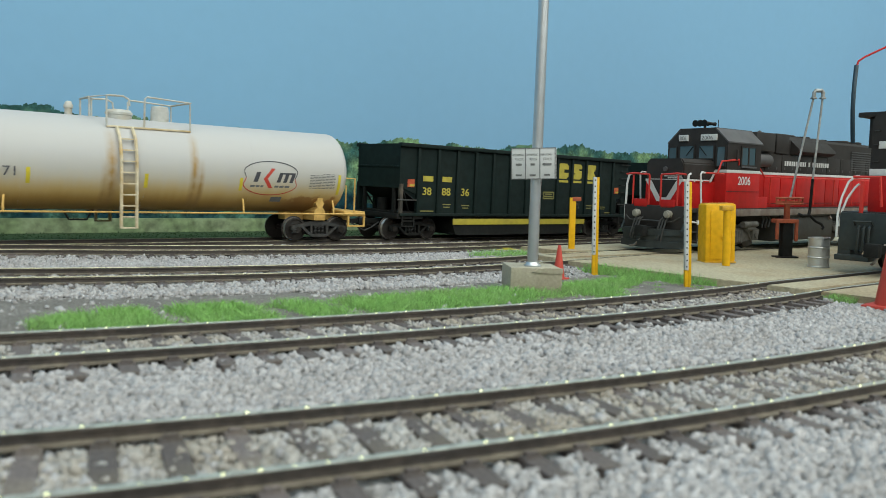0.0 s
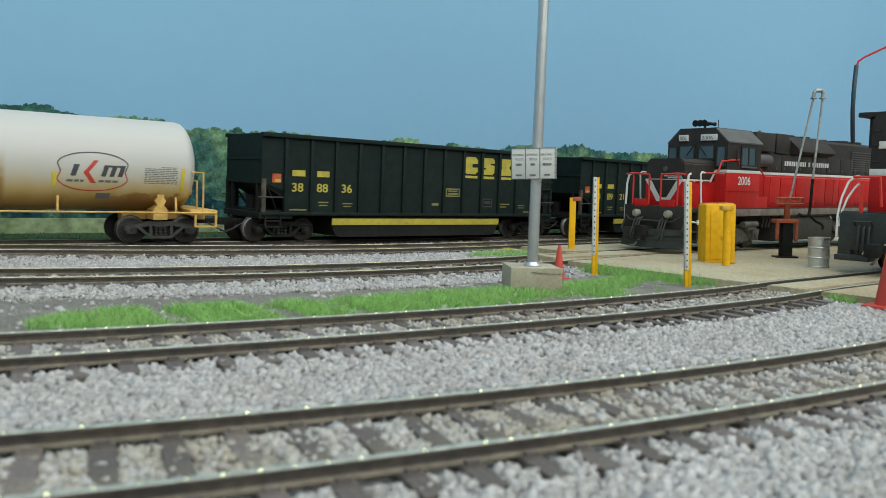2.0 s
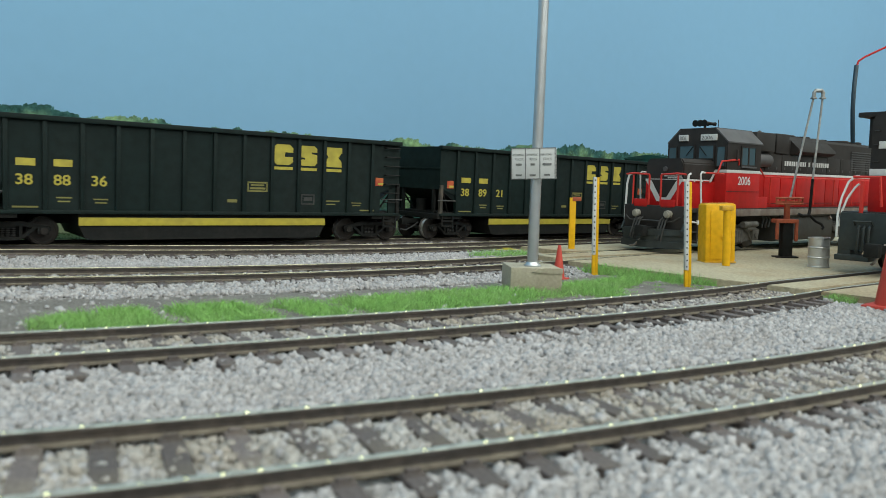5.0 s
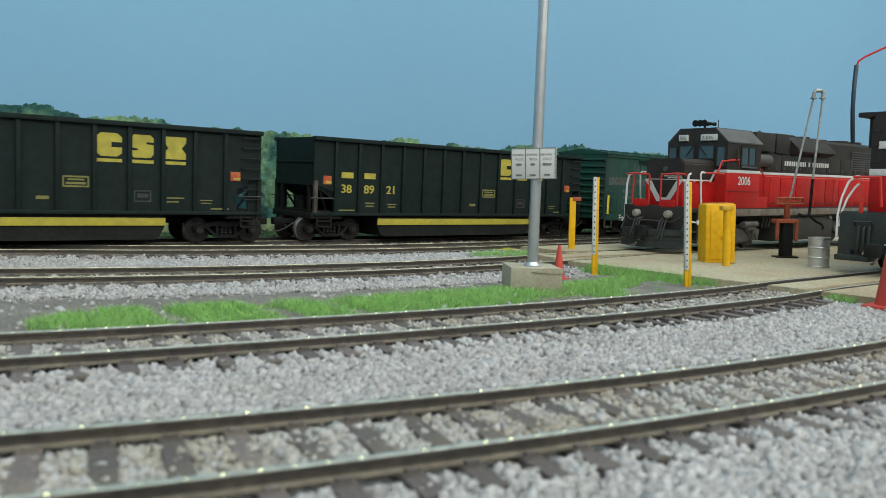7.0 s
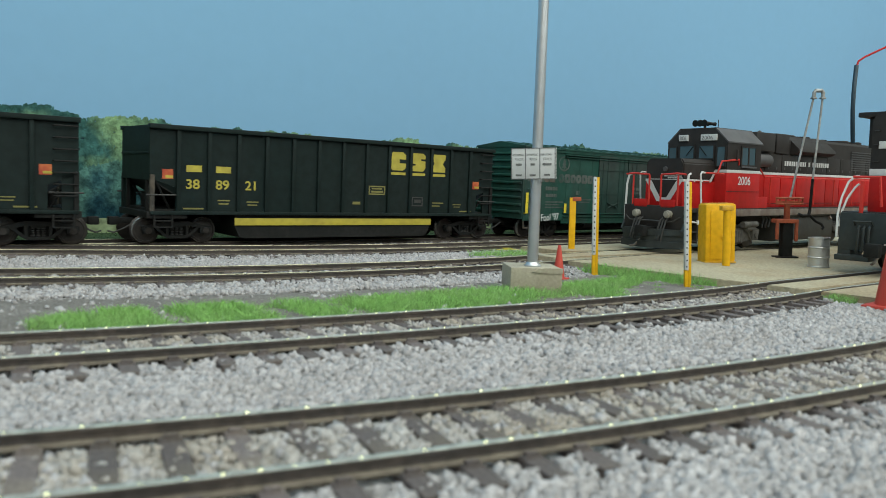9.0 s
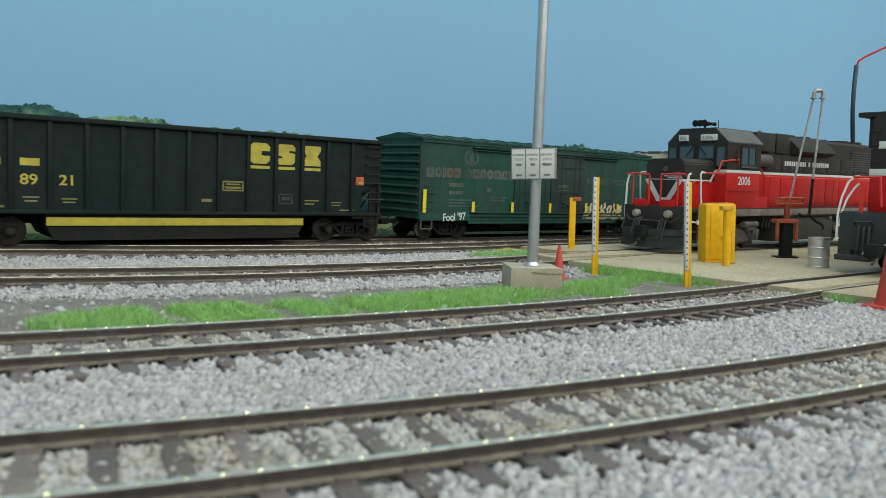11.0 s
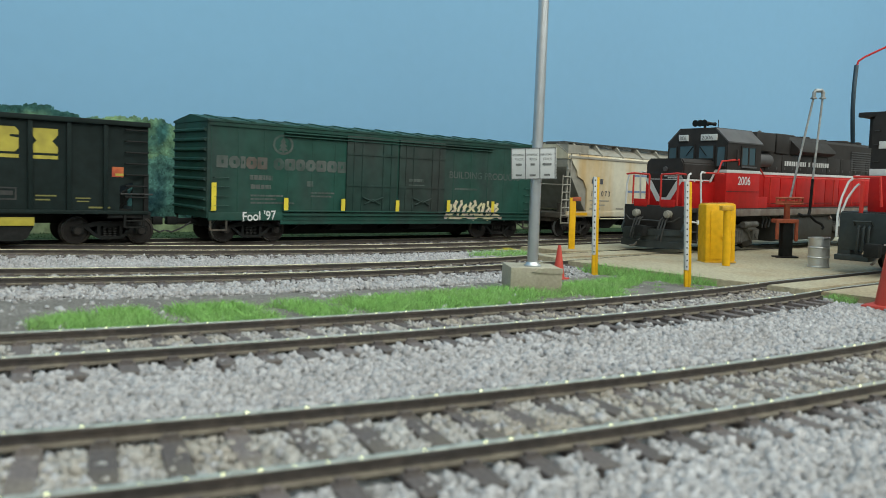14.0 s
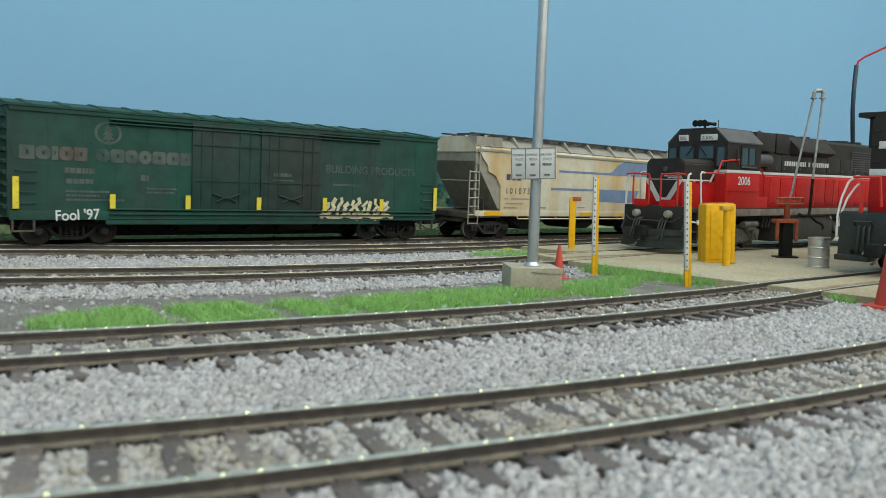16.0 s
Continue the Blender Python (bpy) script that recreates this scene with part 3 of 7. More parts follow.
def glint_beads(bm, way, side, u0, u1, z):
    """Small raised beads added along the rail head to imitate its glints."""
    rnd = random.Random(int(side * 10 + way(0)))
    u = u0 + 3
    while u < u1:
        slope = way(u + 0.5) - way(u - 0.5)
        a = math.atan(slope)
        c = Vector((u - side * math.sin(a), way(u) + side * math.cos(a), z - 0.02))
        r = rnd.uniform(0.18, 0.40)
        rings = [[bm.verts.new(c + Vector((q * r * math.cos(2 * math.pi * k / 10), q * r * math.sin(2 * math.pi * k / 10), h * r))) for k in range(10)] for q, h in ((1.0, 0.0), (0.9, 0.25), (0.68, 0.44), (0.35, 0.56))]
        for r0, r1 in zip(rings[:-1], rings[1:]):
            for k in range(10):
                bm.faces.new([r0[k], r0[(k + 1) % 10], r1[(k + 1) % 10], r1[k]])
        bm.faces.new(rings[-1])
        u += 3.3 * rnd.choice((1, 1, 1, 1, 2)) + rnd.uniform(-0.3, 0.3)
    return bm


def track(way, u0, u1, z, label, tie_u1=None, pitch=6.6, spots=False):
    tr = thing("railway_track", 0, 0, 0, label=label, category="railway track", group="tracks of the yard")
    for side in (-8.7, 8.7):
        r = part("rail", rail_mesh("rail", way, side, u0, u1, z - 0.06, RAIL_SECTION, None), M["rail"], tr, "dark brown weathered rail")
        part("rail_foot", rail_mesh("rail_foot", way, side, u0, u1, z - 0.06, FOOT_SECTION, None), M["foot"], r, "tan rail foot")
        part("running_surface", rail_mesh("running_surface", way, side, u0, u1, z, [(-0.44, -0.09), (-0.37, -0.01), (-0.30, 0.0), (0.40, 0.0), (0.40, -0.07)], None), M["railtop" if spots else "brighttop"], r, "shiny worn rail head")
        if spots:
            tagged(part("polish", glint_beads(bmesh.new(), way, side, u0, 224, z), M["glint"], r, "raised beads on the rail head that imitate glints"), kind="stuff")
    rnd = random.Random(int(way(0) * 10))
    u = u0 + 2
    while u < (tie_u1 or u1):
        slope = way(u + 0.5) - way(u - 0.5)
        s = new("sleeper", SLEEPER)
        s.parent = tr
        s.matrix_local = pose(u * MM, way(u) * MM, (z - 1.80) * MM, 0, 0, math.degrees(math.atan(slope)) + rnd.uniform(-1.2, 1.2))
        u += pitch
    return tr


def track_bed(way, u0, u1, z):
    """Brown dust packed between the sleepers, lapping their tops here and there."""
    us = np.linspace(u0, u1, int((u1 - u0) / 1.1))
    offs = np.linspace(-7.4, 7.4, 15)
    verts = []
    for u in us:
        slope = way(u + 0.5) - way(u - 0.5)
        d = Vector((1, slope, 0)).normalized()
        for o in offs:
            h = z - 2.3 + 0.42 * noise.noise((u * 0.23, o * 0.23, 2.2)) + 0.22 * noise.noise((u * 0.9, o * 0.9, 6.0))
            verts.append(((u - d.y * o) * MM, (way(u) + d.x * o) * MM, h * MM))
    k = len(offs)
    me = bpy.data.meshes.new("track_bed")
    me.from_pydata(verts, [], [(j * k + i, (j + 1) * k + i, (j + 1) * k + i + 1, j * k + i + 1) for j in range(len(us) - 1) for i in range(k - 1)])
    me.materials.append(M["beddust"])
    me.polygons.foreach_set("use_smooth", [True] * len(me.polygons))
    tagged(new("ground_track_bed", me), "brown dust packed between the sleepers", "ground", kind="structure")


track_bed(way_a, -58, 330, 0)
track_bed(way_b, -58, 224, 0)
track(way_a, -60, 420, 0, "curved model track with brown rails, foremost in grey ballast", spots=True)
track(way_b, -70, 640, 0, "curved model track running beside grass into concrete", tie_u1=228, spots=True)
track(way_c, -90, 640, 0, "curved model track leading to the parked red locomotive", tie_u1=212)
track(way_e, 40, 700, MAIN_Z, "model siding curving in beside the main line")
track(way_d, -420, 1150, MAIN_Z, "main line carrying the moving freight train", pitch=6.8)


# ---------------------------------------------------------------- concrete apron in slabs, with flangeways left open
def apron_edge(w):
    return 227.0 - (w - 85.0) * 0.155


def apron(name, w0, w1, label, u_end=620.0, du=0.0, top=-0.25):
    bm = bmesh.new()
    pts = []
    for i in range(9):
        w = w0 + (w1 - w0) * i / 8
        pts.append((apron_edge(w) + du + 0.5 * noise.noise((w * 0.3, 1.7, 0)), w))
    prism(bm, [(u_end, w0)] + pts + [(u_end, w1)], -4.6, top, axis="z")
    bmesh.ops.bevel(bm, geom=[e for e in bm.edges if all(v.co.z > top - 0.01 for v in e.verts)], offset=0.25, segments=2, affect="EDGES")
    return tagged(new(name, finish(name, bm, M["concrete"])), label, "pavement", kind="structure")


apron("pavement_front", 62, 101.6, "beige concrete apron beside the servicing track")
apron("pavement_gauge", 106.0, 116.6, "concrete strip laid between the rails")
apron("pavement_middle", 122.0, 193.0, "stained beige concrete servicing apron")
apron("pavement_gauge_rear", 196.5, 209.5, "concrete strip between rails under the locomotive", du=6)
apron("pavement_rear", 213.2, 236.0, "stained concrete strip beyond the locomotive", du=34)


# ---------------------------------------------------------------- the printed hills and lawn on the backdrop
TREE_U = np.array([-400, 40, 64, 82, 98, 112, 125, 136, 150, 161, 180, 202, 227, 250, 277, 295, 312, 345, 377, 400, 428, 460, 500, 533, 800, 1400], float)
TREE_Z = np.array([52, 50, 50.3, 52, 46.5, 48, 50, 47.2, 45.5, 47.6, 46.5, 48, 45, 44.5, 50, 46, 48.2, 46.5, 52.5, 49, 56.5, 51, 53.5, 54, 57, 57], float)


def foliage(name, count, u0, u1, low, cap, lean, size, mat, label, depth):
    """Many small leaf clumps in low relief on the backdrop."""
    u = rng.uniform(u0, u1, count)
    rag = np.array([noise.noise((a * 0.22, 3.1, lean)) * 2.2 + noise.noise((a * 0.9, 7.1, lean)) * 1.0 for a in u])
    top = np.interp(u, TREE_U, TREE_Z) * cap + rag
    z = low + (top - low) * rng.uniform(0, 1, count) ** 0.75
    w = 374.6 - depth * rng.uniform(0, 1, count)
    s = size * rng.uniform(0.5, 1.25, count)
    k = 6
    ang = rng.uniform(0, 2 * np.pi, count)[:, None] + np.linspace(0, 2 * np.pi, k, endpoint=False)[None, :] + rng.normal(0, 0.25, (count, k))
    rad = s[:, None] * rng.uniform(0.55, 1.15, (count, k))
    tiltz, tiltx = rng.normal(0, 0.01, count)[:, None], rng.normal(0, 0.01, count)[:, None]
    dx, dz = rad * np.cos(ang), rad * np.sin(ang)
    verts = np.stack([u[:, None] + dx, np.minimum(w[:, None] - dz * tiltz * 0.6 - dx * tiltx * 0.6, 375.6), z[:, None] + dz], -1).reshape(-1, 3) * MM
    faces = np.arange(count * k).reshape(count, k)
    me = bpy.data.meshes.new(name)
    me.from_pydata(verts.tolist(), [], faces.tolist())
    me.materials.append(mat)
    me.materials.append(M["leafdeep"])
    shade = np.array([noise.noise((a * 0.045, b * 0.06, 4.4)) * 16 + noise.noise((a * 0.16, b * 0.2, 1.4)) * 9 for a, b in zip(u, z)])
    me.polygons.foreach_set("material_index", (z < np.interp(u, [60, 95, 112, 142, 158, 200, 400], [14, 16, 30, 29, 11, 9, 14]) + 0.7 * shade).astype(np.int32))
    return tagged(new(name, me), label, "foliage", kind="stuff")


slab("verge_soil", -400, 320.5, -6.2, 1400, 373.5, -4.2, M["darkgrass"], "dark green mown strip below the backdrop", category="ground")
slab("backdrop_hill", -400, 374.9, -9, 1400, 375.9, 36, M["leafdeep"], "dark wooded hillside printed on the backdrop", category="backdrop")
slab("backdrop_lawn", -400, 373.6, -9, 1400, 374.8, 2.5, M["lawn"], "pale green lawn printed on the backdrop", category="backdrop")
foliage("hillside_trees", 120000, -60, 620, 2.0, 1.0, 0.3, 0.9, M["leaf"], "ragged green treeline of the printed hills", 0.05)


def verge():
    """Dark mown strip between the main line and the backdrop."""
    n = 9000
    u, w = rng.uniform(-120, 420, n), rng.uniform(322, 373, n)
    h = rng.uniform(0.3, 1.0, n)
    a = rng.uniform(0, np.pi, n)
    lx, ly = rng.normal(0, 0.35, n), rng.normal(0, 0.35, n)
    z0 = np.full(n, -4.3)
    p0 = np.stack([u - 0.25 * np.cos(a), w - 0.25 * np.sin(a), z0], -1)
    p1 = np.stack([u + 0.25 * np.cos(a), w + 0.25 * np.sin(a), z0], -1)
    p2 = np.stack([u + lx, w + ly, z0 + h], -1)
    me = bpy.data.meshes.new("verge_grass")
    me.from_pydata((np.stack([p0, p1, p2], 1).reshape(-1, 3) * MM).tolist(), [], np.arange(3 * n).reshape(n, 3).tolist())
    me.materials.append(M["darkgrass"])
    tagged(new("verge_grass", me), "short dark green grass behind the main line", "grass", kind="stuff")


verge()


# ---------------------------------------------------------------- ballast stones
def stones(name, spots, zs, sizes, label, mat=None):
    # angular chips: cubes with every corner pushed about
    base = np.array([(x, y, z) for x in (-1, 1) for y in (-1, 1) for z in (-1, 1)], float) * 0.72
    tri = np.array([(0, 1, 3), (0, 3, 2), (4, 6, 7), (4, 7, 5), (0, 4, 5), (0, 5, 1), (2, 3, 7), (2, 7, 6), (0, 2, 6), (0, 6, 4), (1, 5, 7), (1, 7, 3)])
    n = len(spots)
    kinds = base[None] + rng.uniform(-0.48, 0.48, (40, 8, 3))
    shape = kinds[rng.integers(0, 40, n)] * sizes[:, None, None] * rng.uniform(0.65, 1.3, (n, 1, 3))
    q = rng.normal(0, 1, (n, 4))
    q /= np.linalg.norm(q, axis=1, keepdims=True)
    a, b, c, d = q.T
    rot = np.stack([np.stack([1 - 2 * (c * c + d * d), 2 * (b * c - a * d), 2 * (b * d + a * c)], -1),
                    np.stack([2 * (b * c + a * d), 1 - 2 * (b * b + d * d), 2 * (c * d - a * b)], -1),
                    np.stack([2 * (b * d - a * c), 2 * (c * d + a * b), 1 - 2 * (b * b + c * c)], -1)], 1)
    pts = np.einsum("nij,nkj->nki", rot, shape)
    pts += np.concatenate([spots, zs[:, None]], 1)[:, None, :]
    verts = pts.reshape(-1, 3) * MM
    faces = (tri[None] + (np.arange(n) * len(base))[:, None, None]).reshape(-1, 3)
    me = bpy.data.meshes.new(name)
    me.vertices.add(len(verts))
    me.vertices.foreach_set("co", verts.ravel())
    me.loops.add(faces.size)
    me.loops.foreach_set("vertex_index", faces.ravel().astype(np.int32))
    me.polygons.add(len(faces))
    me.polygons.foreach_set("loop_start", np.arange(0, faces.size, 3, dtype=np.int32))
    me.update(calc_edges=True)
    me.materials.append(mat or M["stone"])
    return tagged(new(name, me), label, "gravel", kind="stuff")


def in_patch(u, w):
    """Grass patches between the second and third track: how thick the grass is there, 0 to 1."""
    near = np.interp(u, [20, 28, 44, 57, 94, 123, 154, 170, 200, 222], [151, 147, 136, 131, 129.5, 129, 135, 125, 122.5, 131])
    far = np.interp(u, [20, 28, 41, 60, 97, 141, 160, 190, 210, 222], [152, 156, 164, 163, 157, 156, 154, 156, 158, 148])
    inside = np.minimum(w - near, far - w)
    gap = np.zeros_like(u)
    for c, k in ((55, 4.0), (76, 4.5), (91, 4.5), (185, 3.0)):
        gap = np.maximum(gap, 1 - np.abs(u - c) / k)
    d = np.clip(inside / 5.0, 0, 1) * (1 - np.clip(gap, 0, 1) * 0.97)
    d[(u < 30) | (u > 232)] = 0
    # a tongue of bare dirt between the grass by the concrete and the second track
    d[(u > 172) & (w < np.interp(u, [172, 190, 206, 212, 232], [135, 142, 149, 146, 142]) + 1.5 * np.sin(u * 0.9))] *= 0.04
    back = 227.0 - (w - 85.0) * 0.155 - u
    strip = np.clip((np.interp(w, [131, 138, 158, 182], [5, 7, 10, 8]) - back) / 3, 0, 1.9) * (back > 0.3) * (w > 131) * (w < 182)
    d = np.maximum(d, strip)
    return d


def ballast():
    n = 330000
    u, w = rng.uniform(-40, 330, n), rng.uniform(14, 300, n)
    r = np.hypot(u, w)
    keep = rng.uniform(0, 1, n) < np.where(r < 170, 1.0, np.where(r < 260, 0.85, 0.5))
    # the wedge of the yard that lies before the camera
    along, across = u * 0.6355 + w * 0.7721, u * 0.7721 - w * 0.6355
    keep &= (along > 30) & (np.abs(across) < along * 0.62 + 8)
    edge = 227.0 - (w - 85.0) * 0.155
    keep &= ~((u > edge - 1.5 + np.where(w > 194, np.where(w > 212, 34, 6), 0)) & (w > 61) & (w < 237))
    z = np.array([ground_level(b) for b in w]) + rng.uniform(0.15, 0.5, n) + 0.45 * np.array([noise.noise((a * 0.28, b * 0.28, 5.0)) for a, b in zip(u, w)])
    size = 0.34 + 0.5 * rng.beta(1.5, 2.6, n)
    dusty = np.zeros(n, bool)
    for way, top, start, pitch in ((way_a, 0, -58, 6.6), (way_b, 0, -68, 6.6), (way_c, 0, -88, 6.6), (way_e, MAIN_Z, 42, 6.6), (way_d, MAIN_Z, -418, 6.8)):
        off = w - np.array([way(a) for a in u])
        lean = np.arctan(np.array([way(a + 0.5) - way(a - 0.5) for a in u]))
        off = off * np.cos(lean)
        foot_u = u + off * np.sin(lean)
        inner, bed = np.abs(off) < 7.6, np.abs(off) < 17.0
        at_rail = np.abs(np.abs(off) - 8.7) < np.where((off > 0) & inner & (u > 70), 1.1, 1.45)
        keep &= ~at_rail
        phase = np.abs((foot_u - start + pitch / 2) % pitch - pitch / 2)
        keep &= ~((phase < 1.5) & (np.abs(off) < 15.8) & (rng.uniform(0, 1, n) < np.where(inner, 0.8, 0.5)))
        bare_share = 0.12 if way is way_a else (np.where(u < 140, 0.5, 0.2) if way is way_b else 0.5)
        keep &= ~(inner & (rng.uniform(0, 1, n) < bare_share))
        z = np.where(bed & ~inner, np.maximum(z, top - 2.55 + rng.uniform(-0.3, 0.55, n)), z)
        z = np.where(inner, top - 2.35 + rng.uniform(-0.35, 0.45, n), z)
        size = np.where(inner, size * 0.92, size)
        # the ballast falls away beside the rails, so that their feet stand clear
        by_rail = np.abs(np.abs(off) - 8.7) < 2.7
        if way is way_a:
            by_rail &= ~((off > 0) & inner & (u > 70))
        z = np.where(by_rail, np.minimum(z, top - 2.75 + rng.uniform(-0.3, 0.35, n)), z)
        if way in (way_a, way_b):
            dusty |= (np.abs(off) < 10.5) & (rng.uniform(0, 1, n) < 0.85)
        else:
            dusty |= (np.abs(off) < 11.0) & (rng.uniform(0, 1, n) < 0.6)
            keep &= ~((phase < 1.9) & (np.abs(off) < 16.0) & (rng.uniform(0, 1, n) < 0.6))
        if way in (way_a, way_b):
            keep &= ~((phase < 1.75) & (off < -9.3) & (off > -16.2) & (rng.uniform(0, 1, n) < 0.85))
    # sleeper ends left bare where the second track nears the concrete
    offb = w - np.array([way_b(a) for a in u])
    keep &= ~((u > 120) & (offb < -9) & (offb > -16.5) & (rng.uniform(0, 1, n) < np.clip((u - 95) / 55, 0, 0.96)))
    # bare dirt by the grass
    bare = np.array([noise.noise((a * 0.05, b * 0.09, 9.0)) for a, b in zip(u, w)])
    mid = (w - np.array([way_b(a) for a in u]) > 16) & (np.array([way_c(a) for a in u]) - w > 27 + 6 * bare)
    keep &= ~(mid & (rng.uniform(0, 1, n) < 0.985))
    keep &= ~((u > 163) & (w > way_b(200) + 16) & (w < 176 + 4 * bare) & (rng.uniform(0, 1, n) < 0.93))
    keep &= ~((((u - 217) / 18) ** 2 + ((w - 226) / 8) ** 2 < 1) & (rng.uniform(0, 1, n) < 0.9))
    stones("ballast", np.stack([u, w], -1)[keep & ~dusty], z[keep & ~dusty], size[keep & ~dusty], "light grey crushed stone ballast round the tracks")
    stones("dusty_ballast", np.stack([u, w], -1)[keep & dusty], z[keep & dusty], size[keep & dusty], "brown-dusted crushed stone lying between the rails", M["duststone"])
    # grit on the bare dirt
    m = 12000
    gu, gw = rng.uniform(0, 230, m), rng.uniform(118, 195, m)
    stones("grit", np.stack([gu, gw], -1), np.array([ground_level(b) for b in gw]) + 0.1, rng.uniform(0.12, 0.3, m), "fine grey grit strewn on the dirt")


def grass():
    n = 250000
    u, w = rng.uniform(20, 224, n), rng.uniform(120, 176, n)
    d = in_patch(u, w)
    rag = np.array([noise.noise((a * 0.16, b * 0.16, 2.0)) for a, b in zip(u, w)])
    keep = rng.uniform(0, 1, n) < np.clip(d * 1.1 + rag * 0.9 - 0.12, 0, 1) * (d > 0.02)
    far_u, far_w = rng.uniform(198, 240, 5000), rng.uniform(214, 232, 5000)
    fk = ((far_u - 217) / 17) ** 2 + ((far_w - 226) / 7) ** 2 < 1
    sm_u, sm_w = rng.uniform(219, 227, 2600), rng.uniform(90, 100, 2600)
    sk = (np.abs(sm_u - 223) < 2.6) & (np.abs(sm_w - 95.5) < 3.5)
    u, w, d = np.concatenate([u[keep], far_u[fk], sm_u[sk]]), np.concatenate([w[keep], far_w[fk], sm_w[sk]]), np.concatenate([d[keep], np.full(fk.sum(), 1.2), np.full(sk.sum(), 1.2)])
    n = len(u)
    h = rng.uniform(0.6, 3.1, n) * (0.55 + 0.5 * d)
    a = rng.uniform(0, np.pi, n)
    lx, ly = rng.normal(0, 1.15, n), rng.normal(0, 1.15, n)
    z0 = np.array([ground_level(b) for b in w]) - 0.2
    t = 0.034
    p = [np.stack([u - t * np.cos(a), w - t * np.sin(a), z0], -1), np.stack([u + t * np.cos(a), w + t * np.sin(a), z0], -1),
         np.stack([u + lx * 0.35 + t * 0.8 * np.cos(a), w + ly * 0.35 + t * 0.8 * np.sin(a), z0 + h * 0.6], -1),
         np.stack([u + lx, w + ly, z0 + h], -1),
         np.stack([u + lx * 0.35 - t * 0.8 * np.cos(a), w + ly * 0.35 - t * 0.8 * np.sin(a), z0 + h * 0.6], -1)]
    me = bpy.data.meshes.new("grass_tufts")
    me.from_pydata((np.stack(p, 1).reshape(-1, 3) * MM).tolist(), [], np.arange(5 * n).reshape(n, 5).tolist())
    me.materials.append(M["grass"])
    tagged(new("grass_tufts", me), "bright green static grass tufts on bare dirt", "grass", kind="stuff")


ballast()
grass()


# ---------------------------------------------------------------- freight cars, each built round its own middle at rail height
WHEEL_R = 4.95
SPEED = 33.536          # mm a second, to the left
ROLLING = []            # (wheelset, its place on the truck)
TRAIN = []              # (car, its distance along the main line at 8 s)


def wheelset_mesh():
    bm = bmesh.new()
    prof = [(0.6, -13.4), (1.25, -13.4), (1.25, -12.6), (0.7, -12.4), (0.7, -10.2), (1.6, -10.0), (4.1, -9.9), (4.2, -10.2), (WHEEL_R, -10.1), (WHEEL_R + 0.05, -8.6), (WHEEL_R + 0.65, -8.2), (WHEEL_R + 0.55, -7.9),
            (4.2, -7.8), (1.2, -7.9), (0.8, -7.4), (0.8, 7.4), (1.2, 7.9), (4.2, 7.8), (WHEEL_R + 0.55, 7.9), (WHEEL_R + 0.65, 8.2), (WHEEL_R + 0.05, 8.6), (WHEEL_R, 10.1), (4.2, 10.2), (4.1, 9.9), (1.6, 10.0), (0.7, 10.2), (0.7, 12.4), (1.25, 12.6), (1.25, 13.4), (0.6, 13.4)]
    lathe(bm, prof, 28, "y")
    for k in range(3):
        a = 2 * math.pi * k / 3
        for s in (-13.55, 13.35):
            rod(bm, (0.75 * math.cos(a), s, 0.75 * math.sin(a)), (0.75 * math.cos(a), s + 0.2, 0.75 * math.sin(a)), 0.2, n=6)
    return bm


def truck_mesh():
    """Two cast side frames with open spring windows, and the bolster between them."""
    bm = bmesh.new()
    beam = [(-13.2, 4.9), (-13.2, 6.5), (-9.0, 7.3), (-4.4, 8.4), (4.4, 8.4), (9.0, 7.3), (13.2, 6.5), (13.2, 4.9), (8.6, 5.9), (4.2, 6.7), (-4.2, 6.7), (-8.6, 5.9)]
    arm = [(-8.8, 6.0), (-5.2, 2.9), (-3.6, 1.9), (3.6, 1.9), (5.2, 2.9), (8.8, 6.0), (7.4, 6.2), (4.5, 3.7), (3.0, 3.0), (-3.0, 3.0), (-4.5, 3.7), (-7.4, 6.2)]
    for y in (-12.6, 11.1):
        prism(bm, beam, y, y + 1.5)
        prism(bm, arm, y - 0.15, y + 1.65)
        for x in (-4.3, 3.3):
            cube(bm, x, y - 0.05, 2.8, x + 1.0, y + 1.55, 7.0)
        for x in (-10.8, 10.8):
            cube(bm, x - 1.9, y - 0.35, 3.7, x + 1.9, y + 1.85, 6.2, 0.35)
    for y in (-13.1, 12.7):
        for x in (-10.8, 10.8):
            rod(bm, (x, y, 4.9), (x, y + 0.4, 4.9), 1.35, n=14)
    cube(bm, -2.4, -12.4, 6.0, 2.4, 12.4, 8.2, 0.3)
    # Solid block added behind the springs so that their windows look dark.
    cube(bm, -4.4, -10.4, 2.5, 4.4, 10.4, 7.8, 0.3)
    for x in (-6.2, 6.2):
        cube(bm, x - 0.5, -9.6, 3.2, x + 0.5, 9.6, 5.0, 0.15)
    return bm


def spring_mesh():
    """A coil spring as a stack of rings."""
    bm = bmesh.new()
    for k in range(5):
        z = 0.3 + 0.62 * k
        lathe(bm, [(0.3, z - 0.2), (0.62, z - 0.14), (0.7, z), (0.62, z + 0.14), (0.3, z + 0.2)], 10)
    return bm


